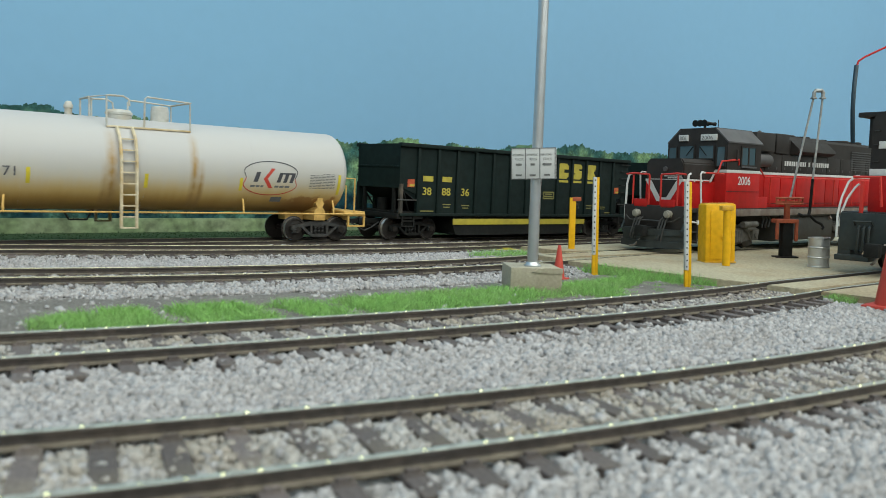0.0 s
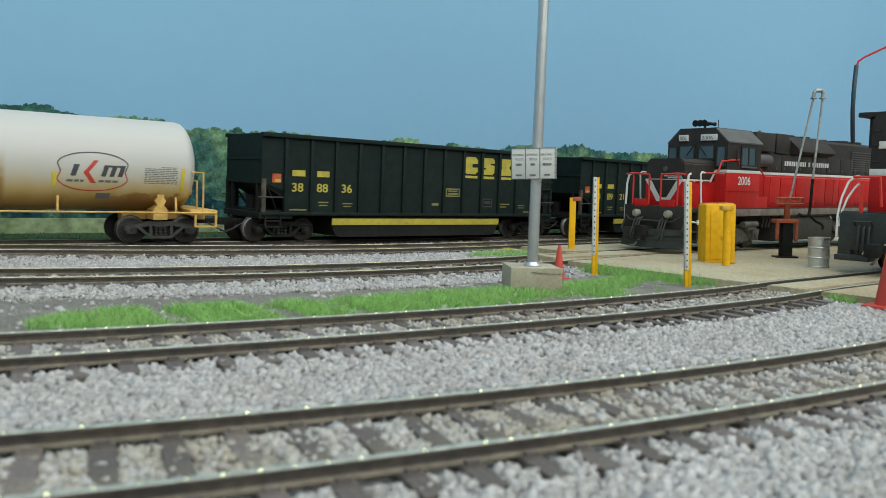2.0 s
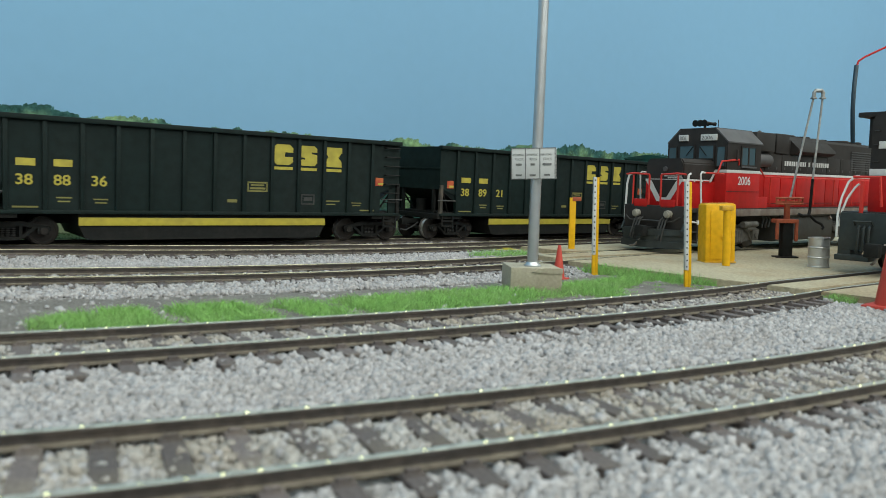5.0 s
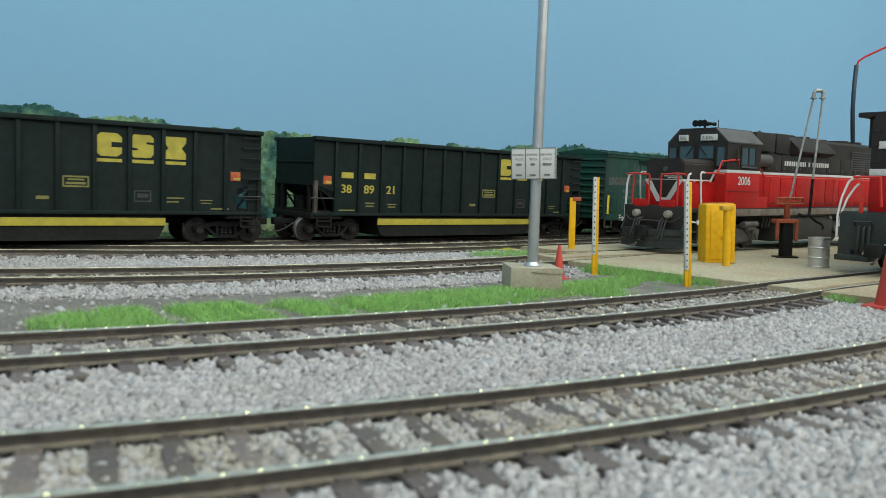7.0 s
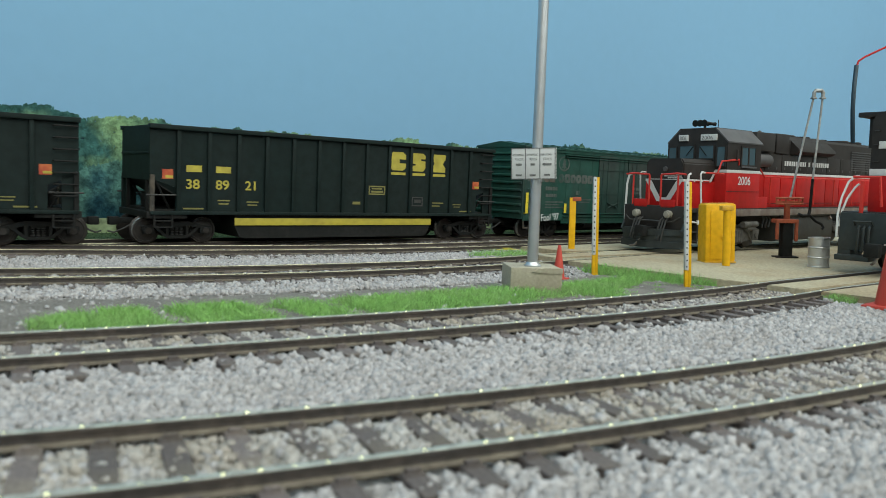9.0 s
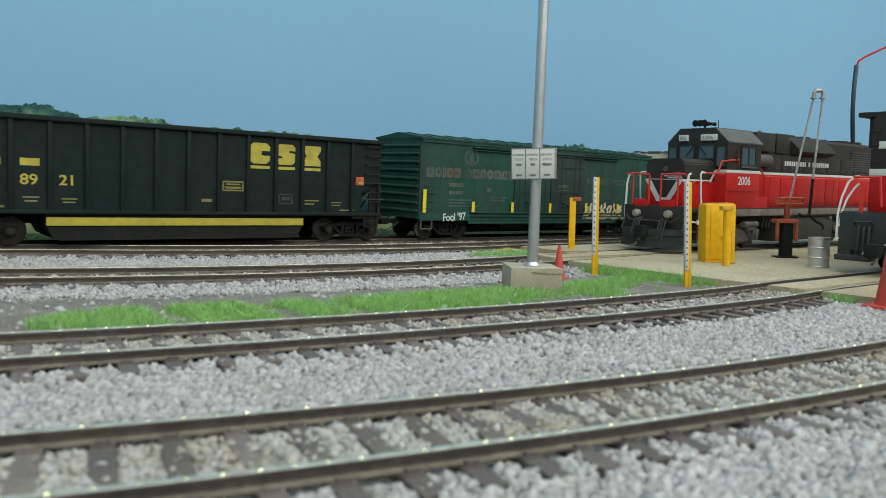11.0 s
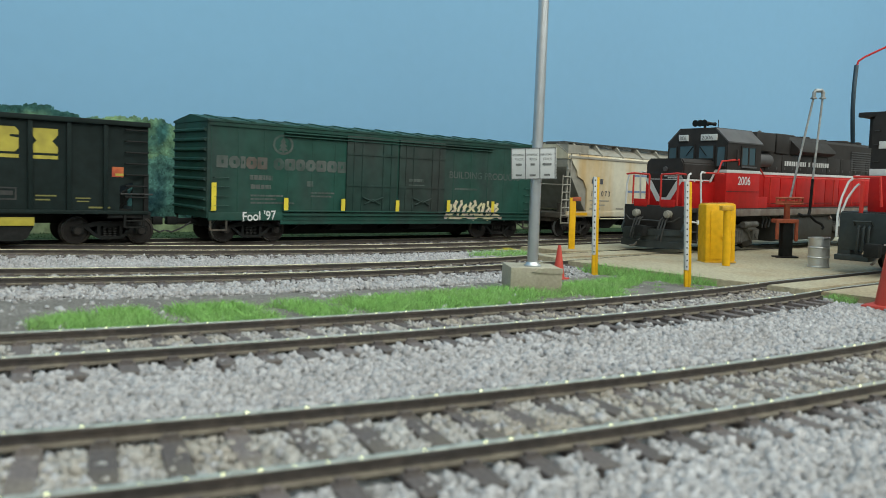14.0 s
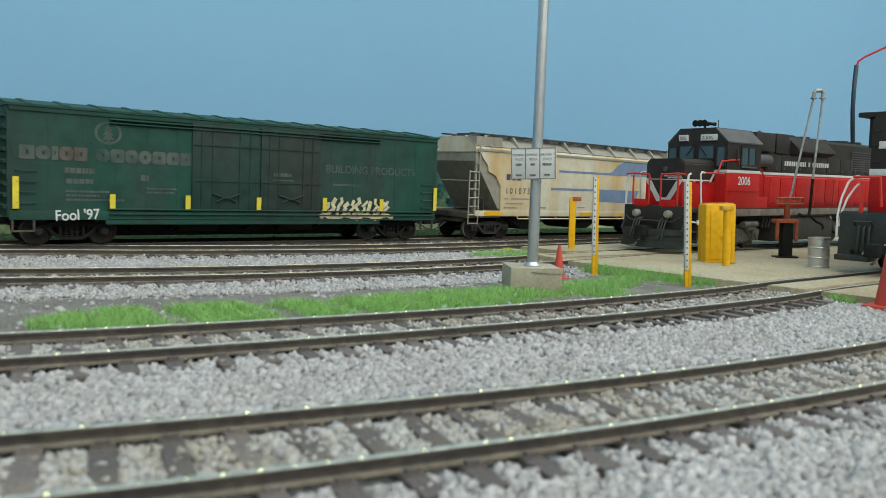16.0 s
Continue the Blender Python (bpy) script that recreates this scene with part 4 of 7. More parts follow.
def trucks(car, xs, mat, half_base, coupler_x):
    bases = []
    for x in xs:
        if not bases:
            tr = part("truck", truck_mesh(), mat, car, "cast freight truck with roller bearings", at=(x, 0, 0))
            spring = None
            for y in (-11.9, 11.9):
                for k in (-1.7, 0.0, 1.7):
                    if spring is None:
                        spring = part("spring", spring_mesh(), M["truckgrey"], tr, at=(k, y, 2.95))
                    else:
                        again(spring, tr, (k, y, 2.95))
        else:
            tr = again(bases[0], car, (x, 0, 0))
        bases.append(tr)
    first = None
    for tr in bases:
        for k in (-half_base, half_base):
            if first is None:
                first = part("wheelset", wheelset_mesh(), M["wheel"], tr, "worn steel wheels on an axle", at=(k, 0, WHEEL_R))
                ws = first
                me = first.data
                me.materials.append(M["drum"])
                for p in me.polygons:
                    if all(4.3 < math.hypot(me.vertices[i].co.x, me.vertices[i].co.z) / MM < WHEEL_R + 0.1 for i in p.vertices):
                        p.material_index = 1
            else:
                ws = again(first, tr, (k, 0, WHEEL_R))
            ROLLING.append((ws, k))
    for s in (-1, 1):
        bm = bmesh.new()
        x0 = coupler_x
        cube(bm, min(s * (x0 - 8), s * (x0 + 7)), -1.1, 6.9, max(s * (x0 - 8), s * (x0 + 7)), 1.1, 9.0, 0.2)
        cube(bm, min(s * (x0 + 6), s * (x0 + 10)), -1.8, 6.4, max(s * (x0 + 6), s * (x0 + 10)), 1.6, 9.5, 0.5)
        part("coupler", bm, M["gear"], car, "black knuckle coupler")
        bm = bmesh.new()
        wire(bm, [(s * (x0 + 1), -3, 7.5), (s * (x0 + 5), -3.2, 5.2), (s * (x0 + 8.5), -2.6, 3.6), (s * (x0 + 10.5), -1.5, 4.2)], 0.35)
        part("brake_hose", bm, M["truckgrey"], car, "grey hanging air hose")


def plate_bar(bm, x0, z0, x1, z1, y, t=0.08):
    cube(bm, x0, y - t, z0, x1, y, z1)


def gondola(s_at_8, number, label):
    car = thing("coal_gondola", 0, 0, 0, label=label, category="freight car", group="cars of the passing train")
    L = 84.0
    ribs_x = [-73.5 + 11.9 * k for k in range(13)]
    rib = None
    for s, nm in ((-1, "side"), (1, "side")):
        bm = bmesh.new()
        y0, y1 = sorted((s * 16.2, s * 17.0))
        outline = [(-L, 44), (-L, 24.8), (-74.2, 21.4), (-74.2, 12.2), (74.2, 12.2), (74.2, 21.4), (L, 24.8), (L, 44)]
        prism(bm, outline, y0, y1)
        wall = part(nm, bm, M["black"], car, "satin black steel side sheet")
        for x in ribs_x:
            if rib is None:
                bm = bmesh.new()
                cube(bm, -0.75, -0.6, 12.4, 0.75, 0.6, 43.2, 0.18)
                rib = part("rib", bm, M["black"], wall, at=(x, s * 17.4, 0))
            else:
                again(rib, wall, (x, s * 17.4, 0))
        bm = bmesh.new()
        cube(bm, -L - 0.4, *sorted((s * 15.6, s * 18.6))[:1], 42.9, L + 0.4, sorted((s * 15.6, s * 18.6))[1], 44.6, 0.25)
        part("top_chord", bm, M["black"], wall)
        bm = bmesh.new()
        lo, hi = sorted((s * 15.5, s * 18.4))
        cube(bm, -L, lo, 11.3, L, hi, 12.6, 0.2)
        part("side_sill", bm, M["black"], wall)
        # end bay braces and grab irons
        for e in (-1, 1):
            bm = bmesh.new()
            cube(bm, min(e * 82.4, e * L), s * 17.2 - 0.7, 12.4, max(e * 82.4, e * L), s * 17.2 + 0.7, 26)
            part("end_post", bm, M["endtan" if e * s > 0 else "gear"], wall, "dusty tan end post" if e * s > 0 else "")
            bm = bmesh.new()
            wire(bm, [(e * 85.5, s * 17.8, 18.6), (e * 74.4, s * 17.8, 18.6)], 0.32, 6)
            part("grab_iron", bm, M["truckgrey"], wall)
            bm = bmesh.new()
            wire(bm, [(e * 82, s * 16.5, 24.4), (e * 75, s * 13, 12.6)], 0.45, 6)
            part("brace", bm, M["gear"], wall)
        # steps below the sill
        for e in (-1, 1):
            bm = bmesh.new()
            for x in (e * 75.8, e * 82.4):
                cube(bm, x - 0.35, s * 17.8 - 0.3, 6.4, x + 0.35, s * 17.8 + 0.3, 11.4)
            for z in (6.6, 9.0):
                cube(bm, min(e * 75.8, e * 82.4), s * 17.8 - 0.5, z - 0.25, max(e * 75.8, e * 82.4), s * 17.8 + 0.5, z + 0.25)
            part("step", bm, M["gear"], car, "black sill step")
        # ladder at one end of each side
        e = -s
        for k in range(7):
            z = 17.5 + 4.0 * k
            bm = bmesh.new()
            wire(bm, [(e * 76.0, s * 17.2, z), (e * 76.0, s * 18.6, z), (e * 83.4, s * 18.6, z), (e * 83.4, s * 17.2, z)], 0.3, 6)
            part("rung", bm, M["gear"], wall)
        lo, hi = sorted((s * 16.3, s * 17.0))
        bm = bmesh.new()
        cube(bm, min(e * 78.6, e * 83.9), lo, 12.5, max(e * 78.6, e * 83.9), hi, 25.4)
        part("ladder_panel", bm, M["black"], wall, "black plate behind the ladder")
    for e in (-1, 1):
        bm = bmesh.new()
        lo, hi = sorted((e * (L - 0.8), e * L))
        cube(bm, lo, -16.6, 24.0, hi, 16.6, 44.2)
        cube(bm, min(e * L, e * (L + 0.5)), -16.4, 33.5, max(e * L, e * (L + 0.5)), 16.4, 34.3, 0.15)
        end = part("end_wall", bm, M["black"], car)
        bm = bmesh.new()
        prism(bm, [(e * L, 24.6), (e * (L - 0.6), 24.6), (e * 64, 12.4), (e * 65, 12.4)], -16.2, 16.2)
        part("slope_sheet", bm, M["gear"], end)
        bm = bmesh.new()
        cube(bm, min(e * 70, e * 85), -17.5, 9.8, max(e * 70, e * 85), 17.5, 12.3, 0.3)
        part("end_sill", bm, M["gear"], car)
        bm = bmesh.new()
        for y in (-12, 12):
            cube(bm, e * 83.2 - 0.6, y - 0.8, 12, e * 83.2 + 0.6, y + 0.8, 25)
        rod(bm, (e * 78, 4, 13), (e * 78, 4, 19), 2.6, n=14)
        part("brake_gear", bm, M["gear"], car, "dark brake cylinder and end posts")
    bm = bmesh.new()
    cube(bm, -83, -16.2, 12.3, 83, 16.2, 13.2)
    part("deck", bm, M["gear"], car)
    bm = bmesh.new()
    prism(bm, [(-50.6, 11.6), (-50.6, 6.8), (-48.5, 2.6), (-46.5, 1.9), (42.5, 1.9), (44.5, 2.6), (46.6, 6.8), (46.6, 11.6)], -16.4, 16.4)
    tub = part("tub", bm, M["gear"], car, "black bathtub belly between the trucks")
    for s in (-1, 1):
        bm = bmesh.new()
        lo, hi = sorted((s * 16.4, s * 17.1))
        cube(bm, -50.8, lo, 7.1, 46.7, hi, 10.0, 0.15)
        part("stripe", bm, M["stripe"], tub, "faded yellow stripe")
    bm = bmesh.new()
    cube(bm, -80, -2.2, 7.0, 80, 2.2, 11.5, 0.3)
    part("centre_sill", bm, M["gear"], car)
    # markings on the near side
    y = -17.02
    for k, x in enumerate((22.0, 33.9, 45.8)):
        bm = bmesh.new()
        w = (9.0, 8.2, 8.2)[k]
        shape = (
            [(1.8, 31.9), (w - 1.6, 31.9), (w, 33.2), (w, 35.2), (5.4, 35.2), (5.4, 37.0), (w, 37.0), (w, 38.8), (w - 1.6, 40.2), (1.8, 40.2), (0, 38.6), (0, 33.5)],
            [(1.2, 31.9), (w - 1.2, 31.9), (w, 33.2), (w, 36.6), (5.6, 36.9), (5.6, 37.6), (w, 37.6), (w, 39.0), (w - 1.2, 40.2), (1.2, 40.2), (0, 39.0), (0, 35.5), (2.6, 35.2), (2.6, 34.5), (0, 34.5), (0, 33.1)],
            [(0, 31.9), (w, 31.9), (w, 34.0), (w - 1.7, 36.0), (w, 38.1), (w, 40.2), (0, 40.2), (0, 38.1), (1.7, 36.0), (0, 34.0)],
        )[k]
        bm.faces.new([bm.verts.new((x + a, y - 0.08, b)) for a, b in shape])
        plate_bar(bm, x, 29.9, x + w, 31.1, y)
        part("emblem_block", bm, M["letter"], car, "yellow block emblem with underline")
    bm = bmesh.new()
    for x0, x1 in ((-70.4, -64.4), (-58.8, -52.8)):
        plate_bar(bm, x0, 27.5, x1, 30.0, y)
    part("owner_mark", bm, M["letter"], car, "yellow block marks")
    for txt, x in zip((number[:2], number[2:4], number[4:]), (-70.7, -58.9, -46.9)):
        lettering("car_number", txt, 5.0, M["letter"], car, (x, y - 0.05, 21.2), stretch=1.12, bold=0.09)
    for x0, z0, x1, z1 in ((-71.5, 13.3, -63.5, 13.9), (63.8, 13.3, 71.0, 13.9), (-58, 16.6, -53, 17.1), (-57.5, 15.3, -53.5, 15.8), (-46, 16.2, -41, 16.7), (-45.5, 15, -41.5, 15.5),
                           (3.2, 16.2, 7.2, 17.4), (47, 17.2, 53.5, 17.7), (47, 15.8, 51.5, 16.3), (59.5, 16.6, 64.5, 17.0), (60, 15.5, 64, 15.9)):
        bm = bmesh.new()
        plate_bar(bm, x0, z0, x1, z1, y)
        part("stencil", bm, M["dullletter"], car, "small dull yellow stencil bar")
    bm = bmesh.new()
    for x0, z0, x1, z1 in ((11.4, 24.0, 20.1, 24.6), (11.4, 20.6, 20.1, 21.2), (11.4, 20.6, 12.0, 24.6), (19.5, 20.6, 20.1, 24.6), (13, 23.0, 18.5, 23.6), (12.6, 21.6, 19, 22.4)):
        plate_bar(bm, x0, z0, x1, z1, y)
    part("notice_panel", bm, M["dullletter"], car, "yellow framed notice")
    bm = bmesh.new()
    for x0, z0, x1, z1 in ((35.2, 19.6, 41.4, 20.1), (35.2, 15.8, 41.4, 16.3), (35.2, 15.8, 35.7, 20.1), (40.9, 15.8, 41.4, 20.1), (36.4, 17.4, 40.3, 18.9)):
        plate_bar(bm, x0, z0, x1, z1, y)
    part("data_panel", bm, M["truckgrey"], car, "grey framed data panel")
    for x in (-79.4, 71.5):
        bm = bmesh.new()
        plate_bar(bm, x, 24.6, x + 4.0, 28.2, y - 0.02)
        refl = part("reflector", bm, M["orange"], car, "orange-red reflector square")
        bm = bmesh.new()
        plate_bar(bm, x + 1.2, 25.0, x + 4.0, 25.9, y - 0.12, 0.04)
        part("reflector_bar", bm, M["letter"], refl)
    trucks(car, (-72.0, 72.0), M["gear"], 11.0, 84.0)
    TRAIN.append((car, s_at_8))
    return car


TANK_R, TANK_C = 17.3, 29.2


def on_tank(x, z, lift=0.08):
    return (x, -math.sqrt(max(0.0, TANK_R ** 2 - (z - TANK_C) ** 2)) - lift, z)


def tank_patch(bm, outline, lift=0.08):
    """A thin patch laid on the round shell, cut into strips so that it follows it."""
    bm.faces.new([bm.verts.new(on_tank(x, z, lift)) for x, z in outline])


def tank_bar(bm, x0, z0, x1, z1, slant=0.0, lift=0.08):
    n = max(1, int(abs(z1 - z0) / 1.2))
    for i in range(n):
        a, b = z0 + (z1 - z0) * i / n, z0 + (z1 - z0) * (i + 1) / n
        sa, sb = slant * i / n, slant * (i + 1) / n
        tank_patch(bm, [(x0 + sa, a), (x1 + sa, a), (x1 + sb, b), (x0 + sb, b)], lift)


def tank_car(s_at_8):
    car = thing("tank_car", 0, 0, 0, label="white tank car with heavy brown grime on the underside", category="freight car", group="cars of the passing train")
    bm = bmesh.new()
    prof = [(0.05, -88.4)]
    for k in range(1, 9):
        a = math.pi / 2 * k / 8
        prof.append((TANK_R * math.sin(a), -81.8 - 6.6 * math.cos(a)))
    prof += [(r, -h) for r, h in prof[::-1]]
    lathe(bm, prof, 64, "x", (0, 0, TANK_C))
    shell = part("tank_shell", bm, M["tank"], car, "glossy white barrel, brown below")
    bm = bmesh.new()
    for x in (-41, 0.0, 41):
        ring = []
        for r in (TANK_R + 0.02, TANK_R + 0.07):
            ring.append([bm.verts.new((x, r * math.cos(a), TANK_C + r * math.sin(a))) for a in [2 * math.pi * k / 48 for k in range(48)]])
        for k in range(48):
            bm.faces.new([ring[0][k], ring[0][(k + 1) % 48], ring[1][(k + 1) % 48], ring[1][k]])
    part("weld_seam", bm, M["tankwhite"], shell)
    # emblem: an outline with pinched ends, dark above and red below, a red chevron and grey bars
    cx, cz = 49.1, 26.2
    for up, key, tone in ((1, "darkink", "dark grey upper outline"), (-1, "conered", "red lower outline")):
        bm = bmesh.new()
        line = [(-10.6, 0.0)] + [(11.6 * math.sin(math.pi / 2 * k / 14), up * (2.6 + 4.2 * math.cos(math.pi / 2 * k / 14) ** 1.1)) for k in range(-14, 15)] + [(10.6, 0.0)]
        for (a0, b0), (a1, b1) in zip(line[:-1], line[1:]):
            n = Vector((-(b1 - b0), a1 - a0)).normalized() * 0.18
            tank_patch(bm, [(cx + a0 - n.x, cz + b0 - n.y), (cx + a1 - n.x, cz + b1 - n.y), (cx + a1 + n.x, cz + b1 + n.y), (cx + a0 + n.x, cz + b0 + n.y)], 0.1)
        part("emblem_outline", bm, M[key], shell, tone)
    bm = bmesh.new()
    tank_bar(bm, 46.0, 26.0, 47.6, 30.2, 3.2)
    tank_bar(bm, 47.6, 26.0, 46.0, 26.2)
    tank_bar(bm, 48.4, 22.2, 50.2, 26.0, -2.6)
    part("emblem_chevron", bm, M["conered"], shell, "red chevron")
    bm = bmesh.new()
    for x0, x1 in ((41.6, 43.4), (51.6, 53.2), (54.4, 56.0), (57.2, 58.8)):
        tank_bar(bm, x0, 24.6, x1, 28.6, 1.2)
    tank_bar(bm, 52.6, 27.9, 59.6, 28.6, 0.2)
    part("emblem_bars", bm, M["darkink"], shell, "slanted grey bars")
    bm = bmesh.new()
    for x0, x1 in ((40.4, 42.4), (42.8, 44.4), (44.8, 46.0), (50.9, 52.6), (53.0, 55.0), (55.4, 57.4)):
        tank_bar(bm, x0, 22.5, x1, 23.3, 0.2)
    part("emblem_caption", bm, M["ink"], shell, "small grey caption bars")
    bm = bmesh.new()
    rnd = random.Random(8)
    for k in range(10):
        x = 66.6 if k < 9 else 72.6
        while x < 78.2:
            step = rnd.uniform(0.8, 2.6)
            tank_bar(bm, x, 22.6 + 0.66 * k, min(x + step, 78.6), 22.85 + 0.66 * k)
            x += step + 0.35
    tank_bar(bm, 50.6, 16.6, 55.4, 18.6)
    part("data_text", bm, M["ink"], shell, "small grey lines of stencil")
    for x, z0, z1 in ((-39.5, 21.5, 27.0), (-0.6, 21.0, 26.2), (36.0, 20.9, 26.0), (79.9, 20.2, 28.6)):
        bm = bmesh.new()
        tank_bar(bm, x, z0, x + 1.3, z1)
        part("reflector", bm, M["lemon"], shell, "yellow reflector strip")
    lettering("car_number", "71", 4.6, M["darkink"], car, (-46.8, -17.75, 24.0), stretch=1.1)
    # walkway, railings and fittings on top
    bm = bmesh.new()
    cube(bm, -12.6, -11.6, 42.5, 18.0, 11.6, 43.2, 0.1)
    plat = part("walkway", bm, M["cream"], car, "cream grating walkway on top")
    bm = bmesh.new()
    for s in (-1, 1):
        for pts in ([(-17.5, s * 7, 46.0), (-17.5, s * 7, 53.0), (-12.6, s * 11.3, 53.8), (-12.6, s * 11.3, 42.8)], [(-12.6, s * 11.3, 53.8), (-7.0, s * 11.3, 54.0), (-5.0, s * 11.3, 53.0), (-4.6, s * 11.3, 50.6)],
                    [(0.6, s * 11.3, 43), (0.8, s * 11.3, 53.6), (1.6, s * 11.3, 54.4), (17.6, s * 11.3, 53.6), (17.8, s * 11.3, 43)]):
            wire(bm, pts, 0.36, 6)
    wire(bm, [(17.8, -11.3, 53.6), (17.8, 11.3, 53.6)], 0.36, 6)
    wire(bm, [(-17.5, -7, 53.0), (-17.5, 7, 53.0)], 0.36, 6)
    part("railing", bm, M["palepipe"], plat, "chalky white pipe railing")
    bm = bmesh.new()
    lathe(bm, [(4.6, 44), (4.6, 47.6), (4.9, 47.8), (4.9, 48.6), (4.0, 49.6), (0.1, 50.0)], 24, "z", (-5.5, 0, 0))
    part("manway_dome", bm, M["palepipe"], car, "cream manway cover")
    bm = bmesh.new()
    lathe(bm, [(3.4, 43), (3.4, 50.4), (3.0, 52.0), (0.1, 52.4)], 20, "z", (9.7, 0, 0))
    part("valve_housing", bm, M["palepipe"], car, "cream valve housing")
    bm = bmesh.new()
    lathe(bm, [(1.3, 45.5), (1.3, 48.6), (1.6, 48.8), (1.6, 49.8), (0.9, 51.2), (0.1, 51.4)], 16, "z", (-23.0, 0, 0))
    part("safety_valve", bm, M["palepipe"], car)
    for s in (-1, 1):
        bm = bmesh.new()
        for x in (-9.2, -3.8):
            wire(bm, [(x, s * 12.2, 42.6), (x, s * 16.4, 38.5), (x, s * 18.3, 32), (x, s * 18.6, 24), (x, s * 18.6, 6.2)], 0.62, 6)
        for k in range(9):
            z = 6.4 + 4.0 * k
            y = 18.6 if z < 30 else 18.6 - (z - 30) ** 2 * 0.035
            cube(bm, -9.2, s * y - 0.4, z - 0.25, -3.8, s * y + 0.4, z + 0.25)
        part("ladder", bm, M["cream"], car, "grimy cream side ladder")
        bm = bmesh.new()
        wire(bm, [(-93.6, s * 17.4, 12.0), (93.6, s * 17.4, 12.0)], 0.34, 6)
        for x in (-78, -46.5, 37.5, 78):
            wire(bm, [(x, s * 17.4, 12.0), (x, s * 17.2, 14.5), (x + 0.5, s * 15.0, 17.5)], 0.4, 6)
        part("side_handrail", bm, M["steelyellow"], car, "long ochre side handrail")
    for e in (-1, 1):
        bm = bmesh.new()
        lo, hi = sorted((e * 62.0, e * 94.0))
        cube(bm, lo, -3.2, 8.6, hi, 3.2, 13.0, 0.3)
        lo, hi = sorted((e * 83.5, e * 94.0))
        cube(bm, lo, -17.0, 11.0, hi, 17.0, 13.2, 0.25)
        for s in (-1, 1):
            for x in (e * 85.5, e * 93.4):
                cube(bm, x - 0.4, s * 17 - 0.4, 6.6, x + 0.4, s * 17 + 0.4, 11.2)
            cube(bm, min(e * 85.5, e * 93.4), s * 17 - 0.7, 6.5, max(e * 85.5, e * 93.4), s * 17 + 0.7, 7.1)
            wire(bm, [(e * 84.0, s * 16.8, 27.4), (e * 88.4, s * 16.8, 27.4), (e * 88.4, s * 16.8, 12)], 0.36, 6)
        part("end_platform", bm, M["steelyellow"], car, "ochre end platform with steps")
        bm = bmesh.new()
        saddle = [(-2.6, 9), (-2.6, 12.8), (-1.2, 14.6), (-2.1, 16.2), (-1.2, 17.4), (-1.5, 19.6), (1.5, 19.6), (1.2, 17.4), (2.1, 16.2), (1.2, 14.6), (2.6, 12.8), (2.6, 9)]
        prism(bm, [(e * 73.4 + a, b) for a, b in saddle], -13.6, 13.6)
        part("saddle", bm, M["steelyellow"], car, "ochre tank saddle")
        bm = bmesh.new()
        wire(bm, [(e * 88.6, -9, 13), (e * 88.6, -9, 24), (e * 88.6, 9, 24), (e * 88.6, 9, 13)], 0.36, 6)
        rod(bm, (e * 90, 5, 20), (e * 90.6, 5, 20), 2.2, n=16)
        part("brake_stand", bm, M["steelyellow"], car, "brake wheel and stand")
    bm = bmesh.new()
    wire(bm, [(-26, -6, 12), (-24, -6, 8.6), (-18, -6, 8.6), (-16, -6, 12)], 0.4, 6)
    part("bottom_outlet", bm, M["gear"], car)
    trucks(car, (-74.0, 74.0), M["truckgrey"], 10.2, 94.0)
    TRAIN.append((car, s_at_8))
    return car


